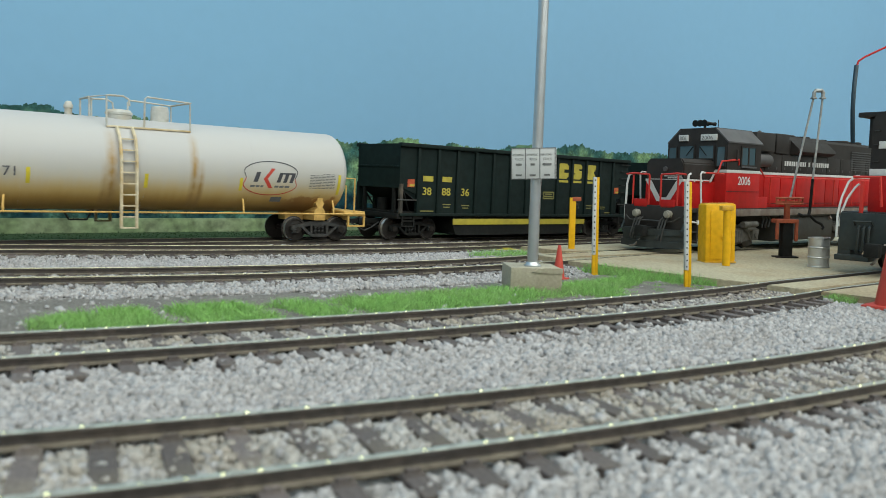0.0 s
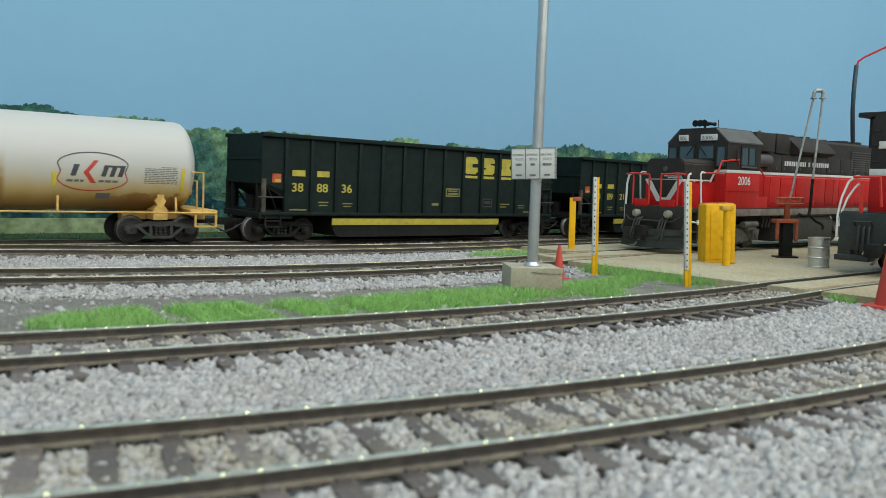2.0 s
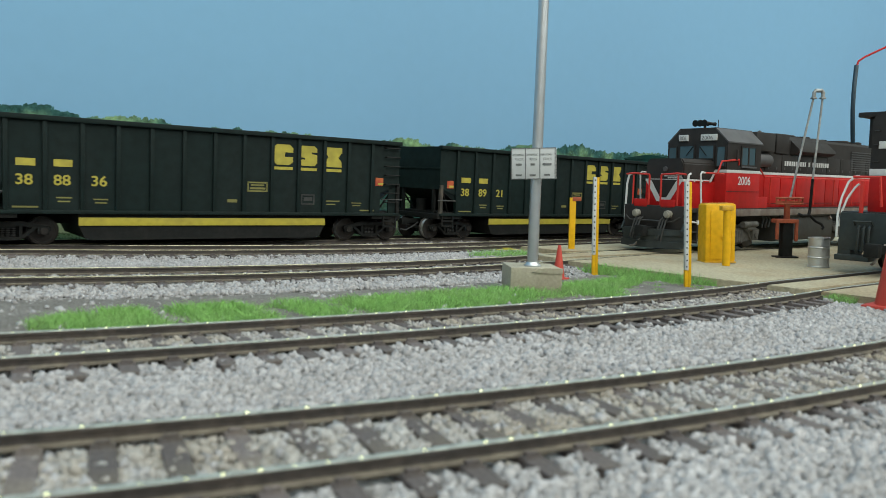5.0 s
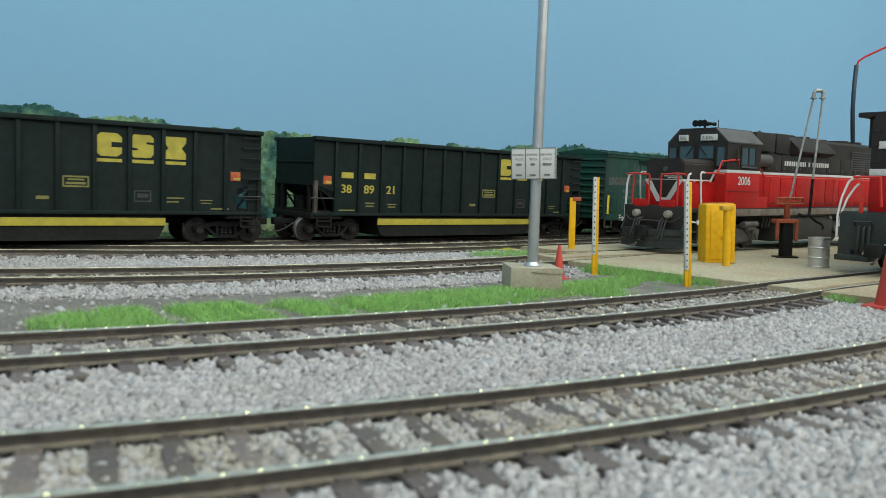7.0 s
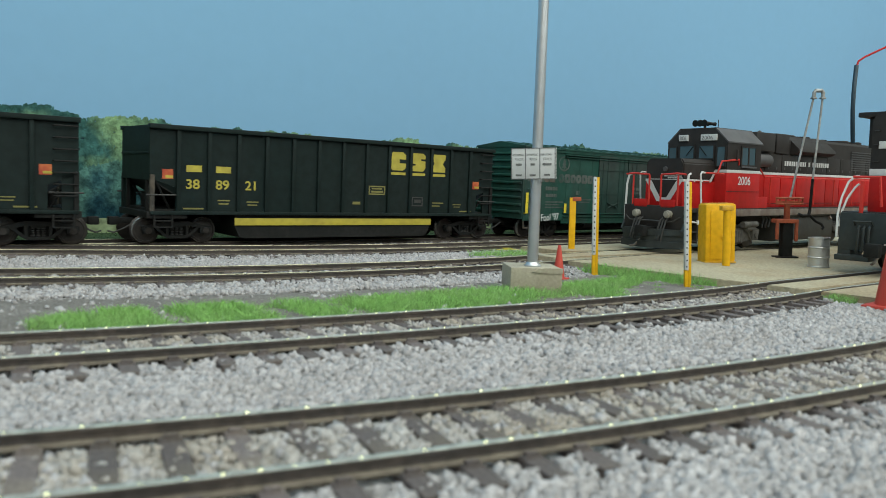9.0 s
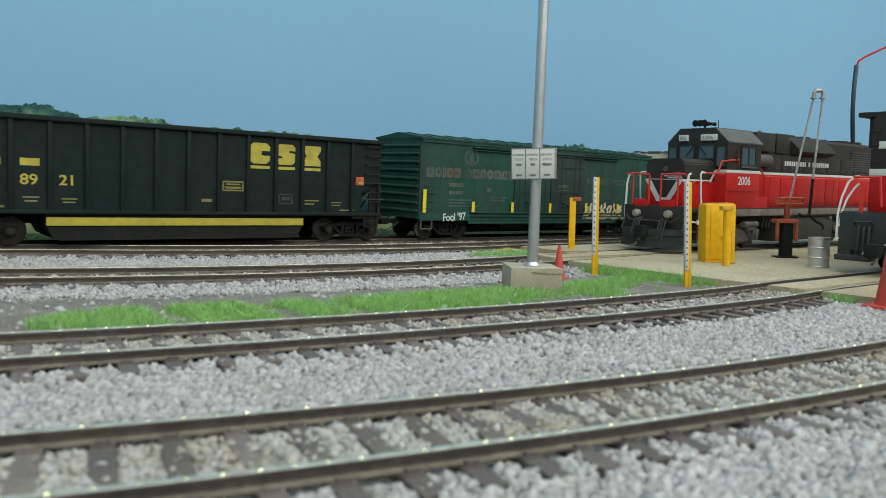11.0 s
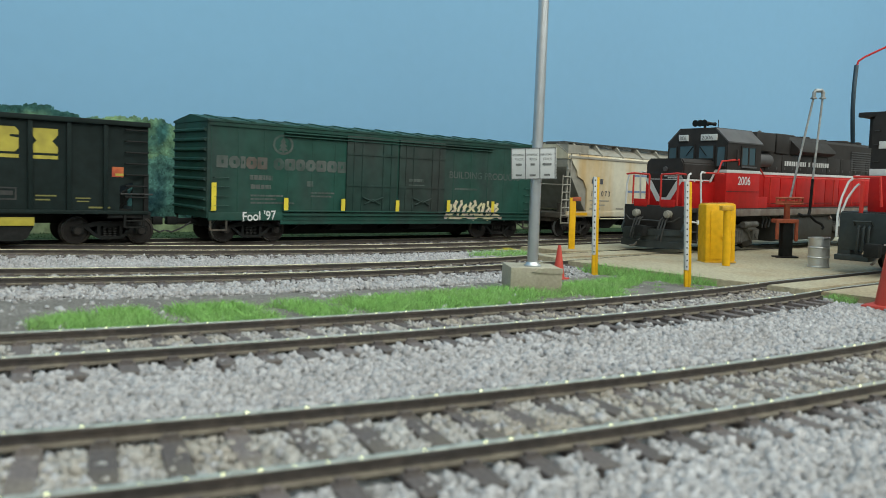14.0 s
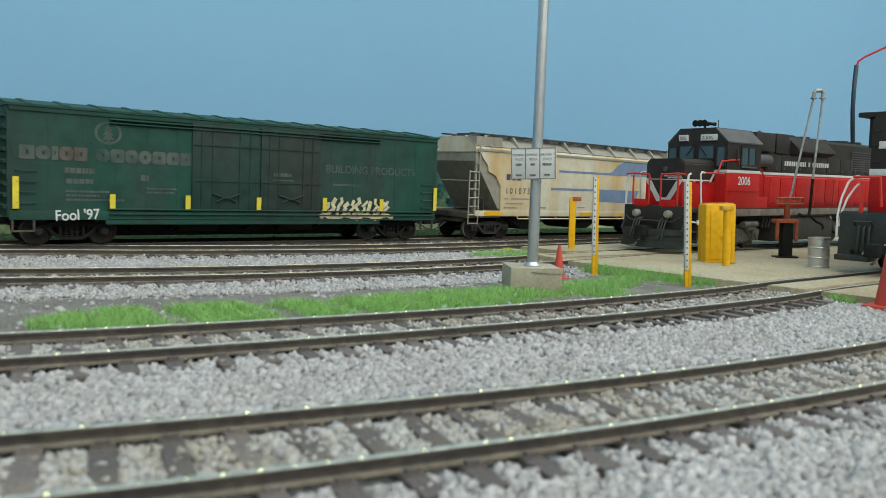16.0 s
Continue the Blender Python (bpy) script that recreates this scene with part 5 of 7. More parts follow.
def boxcar(s_at_8):
    car = thing("boxcar", 0, 0, 0, label="faded dark green double-door boxcar with cream graffiti", category="freight car", group="cars of the passing train")
    L, W = 88.5, 17.6
    bm = bmesh.new()
    cube(bm, -L, -W, 11.6, L, W, 47.4)
    body = part("body", bm, M["green"], car, "faded dark green steel body")
    bm = bmesh.new()
    prism(bm, [(-W - 0.9, 47.2), (-W - 0.9, 48.0), (0, 50.4), (W + 0.9, 48.0), (W + 0.9, 47.2)], -L - 0.8, L + 0.8, axis="x")
    roof = part("roof", bm, M["green"], car, "ribbed dark green roof")
    rib = None
    for k in range(15):
        x = -L + 6 + k * (2 * L - 12) / 14
        if rib is None:
            bm = bmesh.new()
            prism(bm, [(-W - 1.0, 47.8), (-W - 1.0, 48.3), (0, 50.75), (W + 1.0, 48.3), (W + 1.0, 47.8)], -0.9, 0.9, axis="x")
            rib = part("roof_rib", bm, M["green"], roof, at=(x, 0, 0))
        else:
            again(rib, roof, (x, 0, 0))
    for s in (-1, 1):
        lo, hi = sorted((s * W, s * (W + 0.5)))
        bm = bmesh.new()
        cube(bm, -L, lo, 9.2, L, hi, 12.4, 0.12)
        cube(bm, -58, lo, 7.6, 58, hi, 9.4, 0.1)
        part("side_sill", bm, M["green"], car, "green lower sill")
        bm = bmesh.new()
        cube(bm, -L, lo, 45.6, L, hi, 47.3, 0.12)
        part("top_plate", bm, M["green"], car)
        bm = bmesh.new()
        for z0, z1, out in ((44.6, 45.1, 1.5), (43.4, 43.8, 1.3), (12.9, 13.4, 1.5), (11.2, 11.7, 1.3), (9.5, 9.9, 0.9)):
            lo3, hi3 = sorted((s * W, s * (W + out)))
            cube(bm, -57, lo3, z0, 57 if z0 > 40 else L - 1, hi3, z1, 0.1)
        part("door_rail", bm, M["green"], car, "ridged door track")
        seam = None
        for k in range(17):
            x = -L + 1 + k * (2 * L - 2) / 16
            if abs(x) < 28:
                continue
            if seam is None:
                bm = bmesh.new()
                cube(bm, -0.12, -0.10, 12.4, 0.12, 0.10, 45.6)
                seam = part("seam", bm, M["green"], body, at=(x, s * W, 0))
            else:
                again(seam, body, (x, s * W, 0))
        for x0, x1 in ((-27.2, -0.6), (0.6, 27.0)):
            bm = bmesh.new()
            lo2, hi2 = sorted((s * W, s * (W + 0.7)))
            cube(bm, x0, lo2, 12.2, x1, hi2, 45.8, 0.2)
            for z in (24.5, 38.0):
                cube(bm, x0, *sorted((s * (W + 0.6), s * (W + 1.0)))[:1], z - 0.35, x1, sorted((s * (W + 0.6), s * (W + 1.0)))[1], z + 0.35)
            door = part("door", bm, M["rustdoor"], car, "rust-stained plug door")
            bm = bmesh.new()
            xm = (x0 + x1) / 2
            for x in (x0 + 3.5, xm - 5.5, xm + 5.5, x1 - 3.5):
                wire(bm, [(x, s * (W + 0.85), 12.5), (x, s * (W + 0.85), 45.5)], 0.2, 6)
            wire(bm, [(xm - 5.5, s * (W + 1.3), 19.5), (xm, s * (W + 1.5), 17.6), (xm + 5.5, s * (W + 1.3), 19.5)], 0.35, 6)
            wire(bm, [(xm - 4, s * (W + 1.3), 16.4), (xm, s * (W + 1.5), 18.4), (xm + 4, s * (W + 1.3), 16.4)], 0.35, 6)
            part("lock_rod", bm, M["rustdoor"], door)
        for e in (-1, 1):
            bm = bmesh.new()
            for x in (e * 81, e * 87.5):
                cube(bm, x - 0.35, s * W - 0.3, 5.2, x + 0.35, s * W + 0.3, 9.4)
            cube(bm, min(e * 81, e * 87.5), s * W - 0.5, 5.1, max(e * 81, e * 87.5), s * W + 0.5, 5.7)
            part("step", bm, M["endtan"], car, "dusty sill step")
            for k in range(4):
                bm = bmesh.new()
                z = 15 + 3.6 * k
                wire(bm, [(e * 80.5, s * W, z), (e * 80.5, s * (W + 1.1), z), (e * 86.5, s * (W + 1.1), z), (e * 86.5, s * W, z)], 0.22, 5)
                part("grab_iron", bm, M["green"], car)
    for e in (-1, 1):
        bm = bmesh.new()
        lo, hi = sorted((e * L, e * (L + 0.5)))
        cube(bm, lo, -W, 10, hi, W, 47.2)
        endw = part("end_wall", bm, M["green"], car)
        for k in range(9):
            bm = bmesh.new()
            z = 13.5 + 3.8 * k
            prism(bm, [(e * L, z - 1.1), (e * (L + 1.5), z - 0.3), (e * (L + 1.5), z + 0.3), (e * L, z + 1.1)], -W + 0.8, W - 0.8)
            part("corrugation", bm, M["green"], endw)
    # Deep sill and bearers added to make the gap under the car dark.
    bm = bmesh.new()
    cube(bm, -54, -4, 2.4, 54, 4, 11.7, 0.3)
    cube(bm, -86, -3, 6.0, 86, 3, 11.7, 0.3)
    part("centre_sill", bm, M["gear"], car, "black centre sill, deepened to keep the gap below dark")
    for x in (-46, -31, -15, 0, 15, 31, 46):
        bm = bmesh.new()
        prism(bm, [(-17.0, 11.6), (-17.0, 9.0), (-6.0, 4.6), (6.0, 4.6), (17.0, 9.0), (17.0, 11.6)], x - 0.5, x + 0.5, axis="x")
        part("cross_bearer", bm, M["gear"], car)
    for s, x0 in ((-1, -30), (-1, 12)):
        bm = bmesh.new()
        rod(bm, (x0, -9, 7.4), (x0 + 16, -9, 7.4), 3.0, n=14)
        part("air_tank", bm, M["gear"], car, "black brake reservoir")
    y = -W - 0.42
    marks = [(-87.6, 13, 23.8), (-56.9, 12.9, 18.5), (-29.8, 12.9, 18.6), (-1.2, 12.9, 18.4), (28.6, 13, 18.9), (57.2, 13, 18.8), (87.0, 14, 24.6)]
    for x, z0, z1 in marks:
        bm = bmesh.new()
        plate_bar(bm, x, z0, x + 1.9, z1, y - 0.75, 0.1)
        cube(bm, x, y - 0.76, z0, x + 1.9, y + 0.5, z0 + 0.2)
        part("reflector", bm, M["lemon"], car, "yellow reflector strip")
    x = -85.4
    for k, wd in enumerate((4.6, 4.6, 2.0, 4.4, 4.2, 0, 4.6, 4.8, 4.2, 4.6, 4.8, 4.8, 4.2)):
        if wd:
            bm = bmesh.new()
            def corner(x0, z0, x1, z1, c):
                return [bm.verts.new((a, y + 0.28, b)) for a, b in ((x0 + c, z0), (x1 - c, z0), (x1, z0 + c), (x1, z1 - c), (x1 - c, z1), (x0 + c, z1), (x0, z1 - c), (x0, z0 + c))]
            vo = corner(x, 29.7, x + wd, 34.4, (0.2, 1.3, 0.1, 1.0, 0.1, 0, 1.3, 0.7, 1.0, 1.3, 0.7, 0.9, 0.1)[k])
            vi = corner(x + wd * 0.42, 31.3, x + wd * 0.62, 32.8, wd * 0.05)
            for i in range(8):
                bm.faces.new([vo[i], vo[(i + 1) % 8], vi[(i + 1) % 8], vi[i]])
            part("mark_block", bm, M["rustghost" if 2 < k < 7 and k != 6 else "ghost"], car, "ghosted grey block mark")
        x += (wd + 0.35) if wd else 2.4
    bm = bmesh.new()
    vo, vi = [], []
    for k in range(28):
        a = 2 * math.pi * k / 28
        vo.append(bm.verts.new((-57.3 + 4.6 * math.cos(a), y + 0.3, 40 + 4.1 * math.sin(a))))
        vi.append(bm.verts.new((-57.3 + 3.7 * math.cos(a), y + 0.3, 40 + 3.2 * math.sin(a))))
    for k in range(28):
        bm.faces.new([vo[k], vo[(k + 1) % 28], vi[(k + 1) % 28], vi[k]])
    for z0, wd in ((37.6, 2.2), (39.2, 1.8), (40.8, 1.2)):
        bm.faces.new([bm.verts.new(p) for p in ((-57.3 - wd, y + 0.3, z0), (-57.3 + wd, y + 0.3, z0), (-57.3, y + 0.3, z0 + 2.4))])
    cube(bm, -57.7, y + 0.26, 36.6, -56.9, y + 0.32, 40)
    part("emblem", bm, M["ghost"], car, "ghosted round emblem")
    lettering("slogan", "BUILDING PRODUCTS", 4.6, M["ghost"], car, (30.0, y + 0.3, 29.6), stretch=1.02, bold=0.05)
    rnd = random.Random(12)
    for x0, z0, x1, tall in ((-71.5, 25.4, -62, 1.9), (-71, 21.8, -62.5, 1.7), (-71, 18.8, -57, 0.7), (-71, 17.4, -60, 0.7), (-71, 15.9, -52, 0.7), (-44, 20.4, -33, 0.7), (-44, 19.0, -34, 0.7), (-46, 23.4, -43, 2.2), (34, 24, 48, 0.9), (6, 27, 14, 1.4), (6, 25.2, 15, 0.6)):
        bm = bmesh.new()
        x = x0
        while x < x1:
            step = rnd.uniform(0.7, 2.2)
            plate_bar(bm, x, z0, min(x + step, x1 + 0.2), z0 + tall, y + (0.4 if abs(x0 - 6) > 1 else -0.3), 0.1)
            x += step + 0.3
        tagged(part("stencil", bm, M["ghost"], car, "faint stencil bars"), kind="stuff")
    lettering("scrawl", "Fool '97", 5.2, M["white"], car, (-74.6, y - 0.14, 8.9), turn=(90, -3, 0), stretch=0.86, bold=0.06, label="white hand-painted scrawl")
    rnd = random.Random(4)
    for k in range(11):
        bm = bmesh.new()
        x0 = 29 + 3.1 * k
        pts = [(x0 + rnd.uniform(-1.2, 1.2) + 0.5 * j, y - 0.75 - 0.02 * k, 10.6 + (1.35 + 0.2 * (k % 3)) * j * (1 if j % 2 else 0.9) + rnd.uniform(-0.6, 0.6)) for j in range(6)]
        wire(bm, pts, 0.75 + 0.2 * (k % 2), 6)
        bmesh.ops.scale(bm, vec=(1, 0.12, 1), space=Matrix.Translation((0, -(y - 0.2), 0)), verts=bm.verts)
        part("graffiti_stroke", bm, M["scrawl"], car, "cream spray-paint stroke")
    bm = bmesh.new()
    wire(bm, [(27.5 + 3.1 * k, y - 0.7, 10.9 + 0.9 * math.sin(k * 1.9)) for k in range(13)], 0.9, 6)
    bmesh.ops.scale(bm, vec=(1, 0.12, 1), space=Matrix.Translation((0, -(y - 0.2), 0)), verts=bm.verts)
    part("graffiti", bm, M["scrawl"], car, "cream bubble graffiti")
    trucks(car, (-68.0, 68.0), M["gear"], 10.8, 88.5)
    TRAIN.append((car, s_at_8))
    return car


def covered_hopper(s_at_8):
    car = thing("covered_hopper", 0, 0, 0, label="dirty cream covered hopper with blue bands and rust streaks", category="freight car", group="cars of the passing train")
    L = 95.0
    bm = bmesh.new()
    section = [(-17.8, 14.0), (-17.8, 44.4), (-16.8, 46.0), (-8.5, 50.8), (8.5, 50.8), (16.8, 46.0), (17.8, 44.4), (17.8, 14.0)]
    prism(bm, section, -72.5, 72.5, axis="x")
    body = part("body", bm, M["hopper"], car, "cream steel body with rust streaks")
    for e in (-1, 1):
        for s in (-1, 1):
            bm = bmesh.new()
            lo, hi = sorted((s * 16.9, s * 17.8))
            prism(bm, [(e * 72.4, 14.0), (e * 72.9, 26.5), (e * 76.5, 31.6), (e * 81.6, 33.6), (e * 82.4, 36.8), (e * 85.4, 39.6), (e * 88.2, 43.2), (e * 90.2, 43.6), (e * 90.2, 44.4), (e * 72.4, 44.4)], lo, hi)
            part("side_sheet", bm, M["hopper"], body)
        bm = bmesh.new()
        prism(bm, [(e * 72.4, 50.8), (e * 72.4, 15.0), (e * 73.4, 15.0), (e * 90.0, 38.5), (e * 90.0, 50.6)], -16.9, 16.9)
        part("slope_end", bm, M["hoppergrey"], body, "grey-beige sloping end sheet")
        bm = bmesh.new()
        prism(bm, [(-17.8, 43.0), (-16.8, 46.0), (-8.5, 50.8), (8.5, 50.8), (16.8, 46.0), (17.8, 43.0)], min(e * 72.5, e * 90.4), max(e * 72.5, e * 90.4), axis="x")
        part("roof_end", bm, M["hopper"], body)
        bm = bmesh.new()
        for y in (-17.2, 17.2):
            cube(bm, e * 90 - 0.5, y - 0.5, 12.0, e * 90 + 0.5, y + 0.5, 40)
        for z in (28.6,):
            wire(bm, [(e * 90, -17.2, z), (e * 90, 17.2, z)], 0.4, 6)
        part("end_frame", bm, M["hoppergrey"], car, "grey corner posts and cross rail")
        bm = bmesh.new()
        cube(bm, min(e * 72, e * 95), -17.5, 10.6, max(e * 72, e * 95), 17.5, 13.4, 0.3)
        cube(bm, min(e * 86, e * 94), -10, 8.2, max(e * 86, e * 94), 10, 11.0, 0.3)
        part("end_platform", bm, M["endtan"], car, "grimy end platform")
        bm = bmesh.new()
        rod(bm, (e * 84, -9, 13.2), (e * 84, -9, 18.5), 2.4, n=14)
        wire(bm, [(e * 80, -13, 13.2), (e * 80, -13, 20), (e * 86, -13, 21)], 0.4, 6)
        part("brake_gear", bm, M["endtan"], car, "grimy brake cylinder and pipes")
        for s in (-1, 1):
            bm = bmesh.new()
            for x in (e * 88.0, e * 94.4):
                wire(bm, [(x, s * 17.9, 46 if abs(x) < 90 else 34), (x, s * 17.9, 7.4)], 0.36, 6)
            for k in range(8):
                z = 7.8 + 4.2 * k
                wire(bm, [(e * 88.0, s * 17.9, z), (e * (94.4 if z < 34 else 91), s * 17.9, z)], 0.36, 6)
            part("ladder", bm, M["hoppergrey"], car, "grey end ladder")
    for s in (-1, 1):
        lo, hi = sorted((s * 17.6, s * 18.2))
        bm = bmesh.new()
        cube(bm, -90, lo, 11.4, 90, hi, 14.2, 0.15)
        part("side_sill", bm, M["hopper"], car)
        bm = bmesh.new()
        cube(bm, -90, lo, 43.4, 90, hi, 44.7, 0.15)
        part("eave", bm, M["hoppergrey"], car)
        bm = bmesh.new()
        wire(bm, [(-60, s * 18.4, 10.2), (60, s * 18.4, 10.2)], 0.35, 6)
        for x in (-60, -30, 0, 30, 60):
            wire(bm, [(x, s * 18.4, 10.2), (x, s * 17.6, 11.6)], 0.3, 5)
        part("side_handrail", bm, M["hopper"], car)
        rib = None
        for k in range(9):
            x = -80 + 20 * k
            bm = bmesh.new()
            prism(bm, [(s * 17.3, 45.4), (s * 17.3, 46.6), (s * 12.0, 52.2), (s * 9.0, 52.2), (s * 9.0, 50.6)], x - 0.7, x + 0.7, axis="x")
            part("roof_bracket", bm, M["hoppergrey"], car)
    for s in (-1, 1):
        bm = bmesh.new()
        prism(bm, [(s * 17.0, 45.9), (s * 8.6, 50.85), (s * 8.6, 51.1), (s * 17.2, 46.1)], -90.6, 90.6, axis="x")
        part("roof_sheet", bm, M["hoppergrey"], body, "grime-grey sloping roof sheet")
    bm = bmesh.new()
    for y in (-12.5, 9.0):
        cube(bm, -88, y, 52.0, 88, y + 3.4, 52.6)
    for k in range(9):
        cube(bm, -84 + 20 * k, -5, 50.6, -72 + 20 * k, 5, 52.8, 0.3)
    part("roof_walk", bm, M["fueltank"], car, "dark roof walkway and loading hatches")
    for x in (-46, 0, 46):
        bm = bmesh.new()
        prism(bm, [(x - 22, 14), (x - 4, 4.2), (x + 4, 4.2), (x + 22, 14)], -12, 12)
        part("discharge_bay", bm, M["gear"], car, "dark discharge hopper")
    y = -17.82
    bm = bmesh.new()
    plate_bar(bm, -29, 35.2, 14, 36.4, y)
    bm.faces.new([bm.verts.new((x, y - 0.08, z)) for x, z in ((14, 35.2), (64, 35.2), (64, 44.0), (30, 44.0), (22, 41.0), (18, 37.4), (14, 36.4))])
    plate_bar(bm, -35, 25.6, 2, 26.8, y)
    bm.faces.new([bm.verts.new((x, y - 0.08, z)) for x, z in ((2, 25.6), (2, 20), (36, 19.2), (42, 22), (44, 26.8), (2, 26.8))])
    part("blue_band", bm, M["blue"], car, "dull blue painted bands")
    bm = bmesh.new()
    for x0 in (-69, -65.2, -61.4):
        plate_bar(bm, x0, 29.8, x0 + 2.8, 32.8, y)
    part("owner_mark", bm, M["darkink"], car, "dark block marks")
    lettering("car_number", "1 0 1 0 7 3", 4.2, M["darkink"], car, (-69.4, y - 0.05, 23.0), stretch=0.98, bold=0.05)
    bm = bmesh.new()
    for x0, z0, x1 in ((-70, 20, -67), (-65, 20, -52), (-69, 17.6, -56), (-70, 15.4, -60), (-45, 15.6, -38), (-12, 16, -6)):
        plate_bar(bm, x0, z0, x1, z0 + 0.7, y)
    part("stencil", bm, M["hoppergrey"], car, "small stencil bars")
    for x in (-84, -10, 26, 60):
        bm = bmesh.new()
        plate_bar(bm, x, 12.0, x + 12, 13.6, -18.22)
        part("reflector", bm, M["yellow"], car, "yellow sill stripe")
    trucks(car, (-74.0, 74.0), M["truckgrey"], 10.8, 95.0)
    TRAIN.append((car, s_at_8))
    return car


tank_car(-421.6)
gondola(-226.4, "388836", "black coal gondola with yellow stripe and block emblem")
gondola(-35.4, "388921", "black coal gondola with yellow stripe, coupled ahead of the boxcar")
boxcar(158.4)
covered_hopper(361.4)


# ---------------------------------------------------------------- the two parked locomotives
def leaning(name, x, y, z, lean, rz=0.0, pivot=None, **tags):
    """A thing that stands a little out of true, tipped across the line of sight by lean degrees."""
    ob = thing(name, x, y, z, rz, **tags)
    c = Vector(pivot or (x, y, z)) * MM
    ob.matrix_world = Matrix.Translation(c) @ Matrix.Rotation(radians(lean), 4, (-0.6355, -0.7721, 0)) @ Matrix.Translation(Vector((x, y, z)) * MM - c) @ pose(0, 0, 0, 0, 0, rz)
    return ob


def box_part(name, parent, mat, x0, y0, z0, x1, y1, z1, bev=0.0, label=""):
    bm = bmesh.new()
    cube(bm, x0, y0, z0, x1, y1, z1, bev)
    return part(name, bm, mat, parent, label)


def loco_truck():
    bm = bmesh.new()
    side = [(-21, 8.5), (-20.5, 6.2), (-17, 6.0), (-13.5, 4.0), (-8, 3.4), (-5, 2.4), (5, 2.4), (8, 3.4), (13.5, 4.0), (17, 6.0), (20.5, 6.2), (21, 8.5), (14, 10.5), (6, 9.6), (-6, 9.6), (-14, 10.5)]
    for y in (-13.4, 11.8):
        prism(bm, side, y, y + 1.6)
        s = -1 if y < 0 else 1
        for x in (-15.7, 15.7):
            cube(bm, x - 2.4, min(s * 13.2, s * 14.6), 3.6, x + 2.4, max(s * 13.2, s * 14.6), 8.4, 0.4)
            rod(bm, (x, s * 14.4, 6), (x, s * 15.2, 6), 1.3, n=12)
        for k in range(5):
            rod(bm, (-4 + 2 * k, s * 13.9, 3.2), (-4 + 2 * k, s * 13.9, 8.6), 0.75, n=8)
        for x in (-9.5, 9.5):
            rod(bm, (x - 2.6, s * 14.2, 9.4), (x + 2.6, s * 14.2, 9.4), 1.3, n=10)
            wire(bm, [(x, s * 13.6, 8.4), (x + 3.4, s * 13.9, 4.0), (x + 4.6, s * 13.7, 2.4)], 0.45, 6)
    cube(bm, -18, -11, 5.5, 18, 11, 11, 0.5)
    return bm


def handrail_post(bm, x, y, z0, z1):
    wire(bm, [(x, y, z0), (x, y, z1)], 0.42, 6)


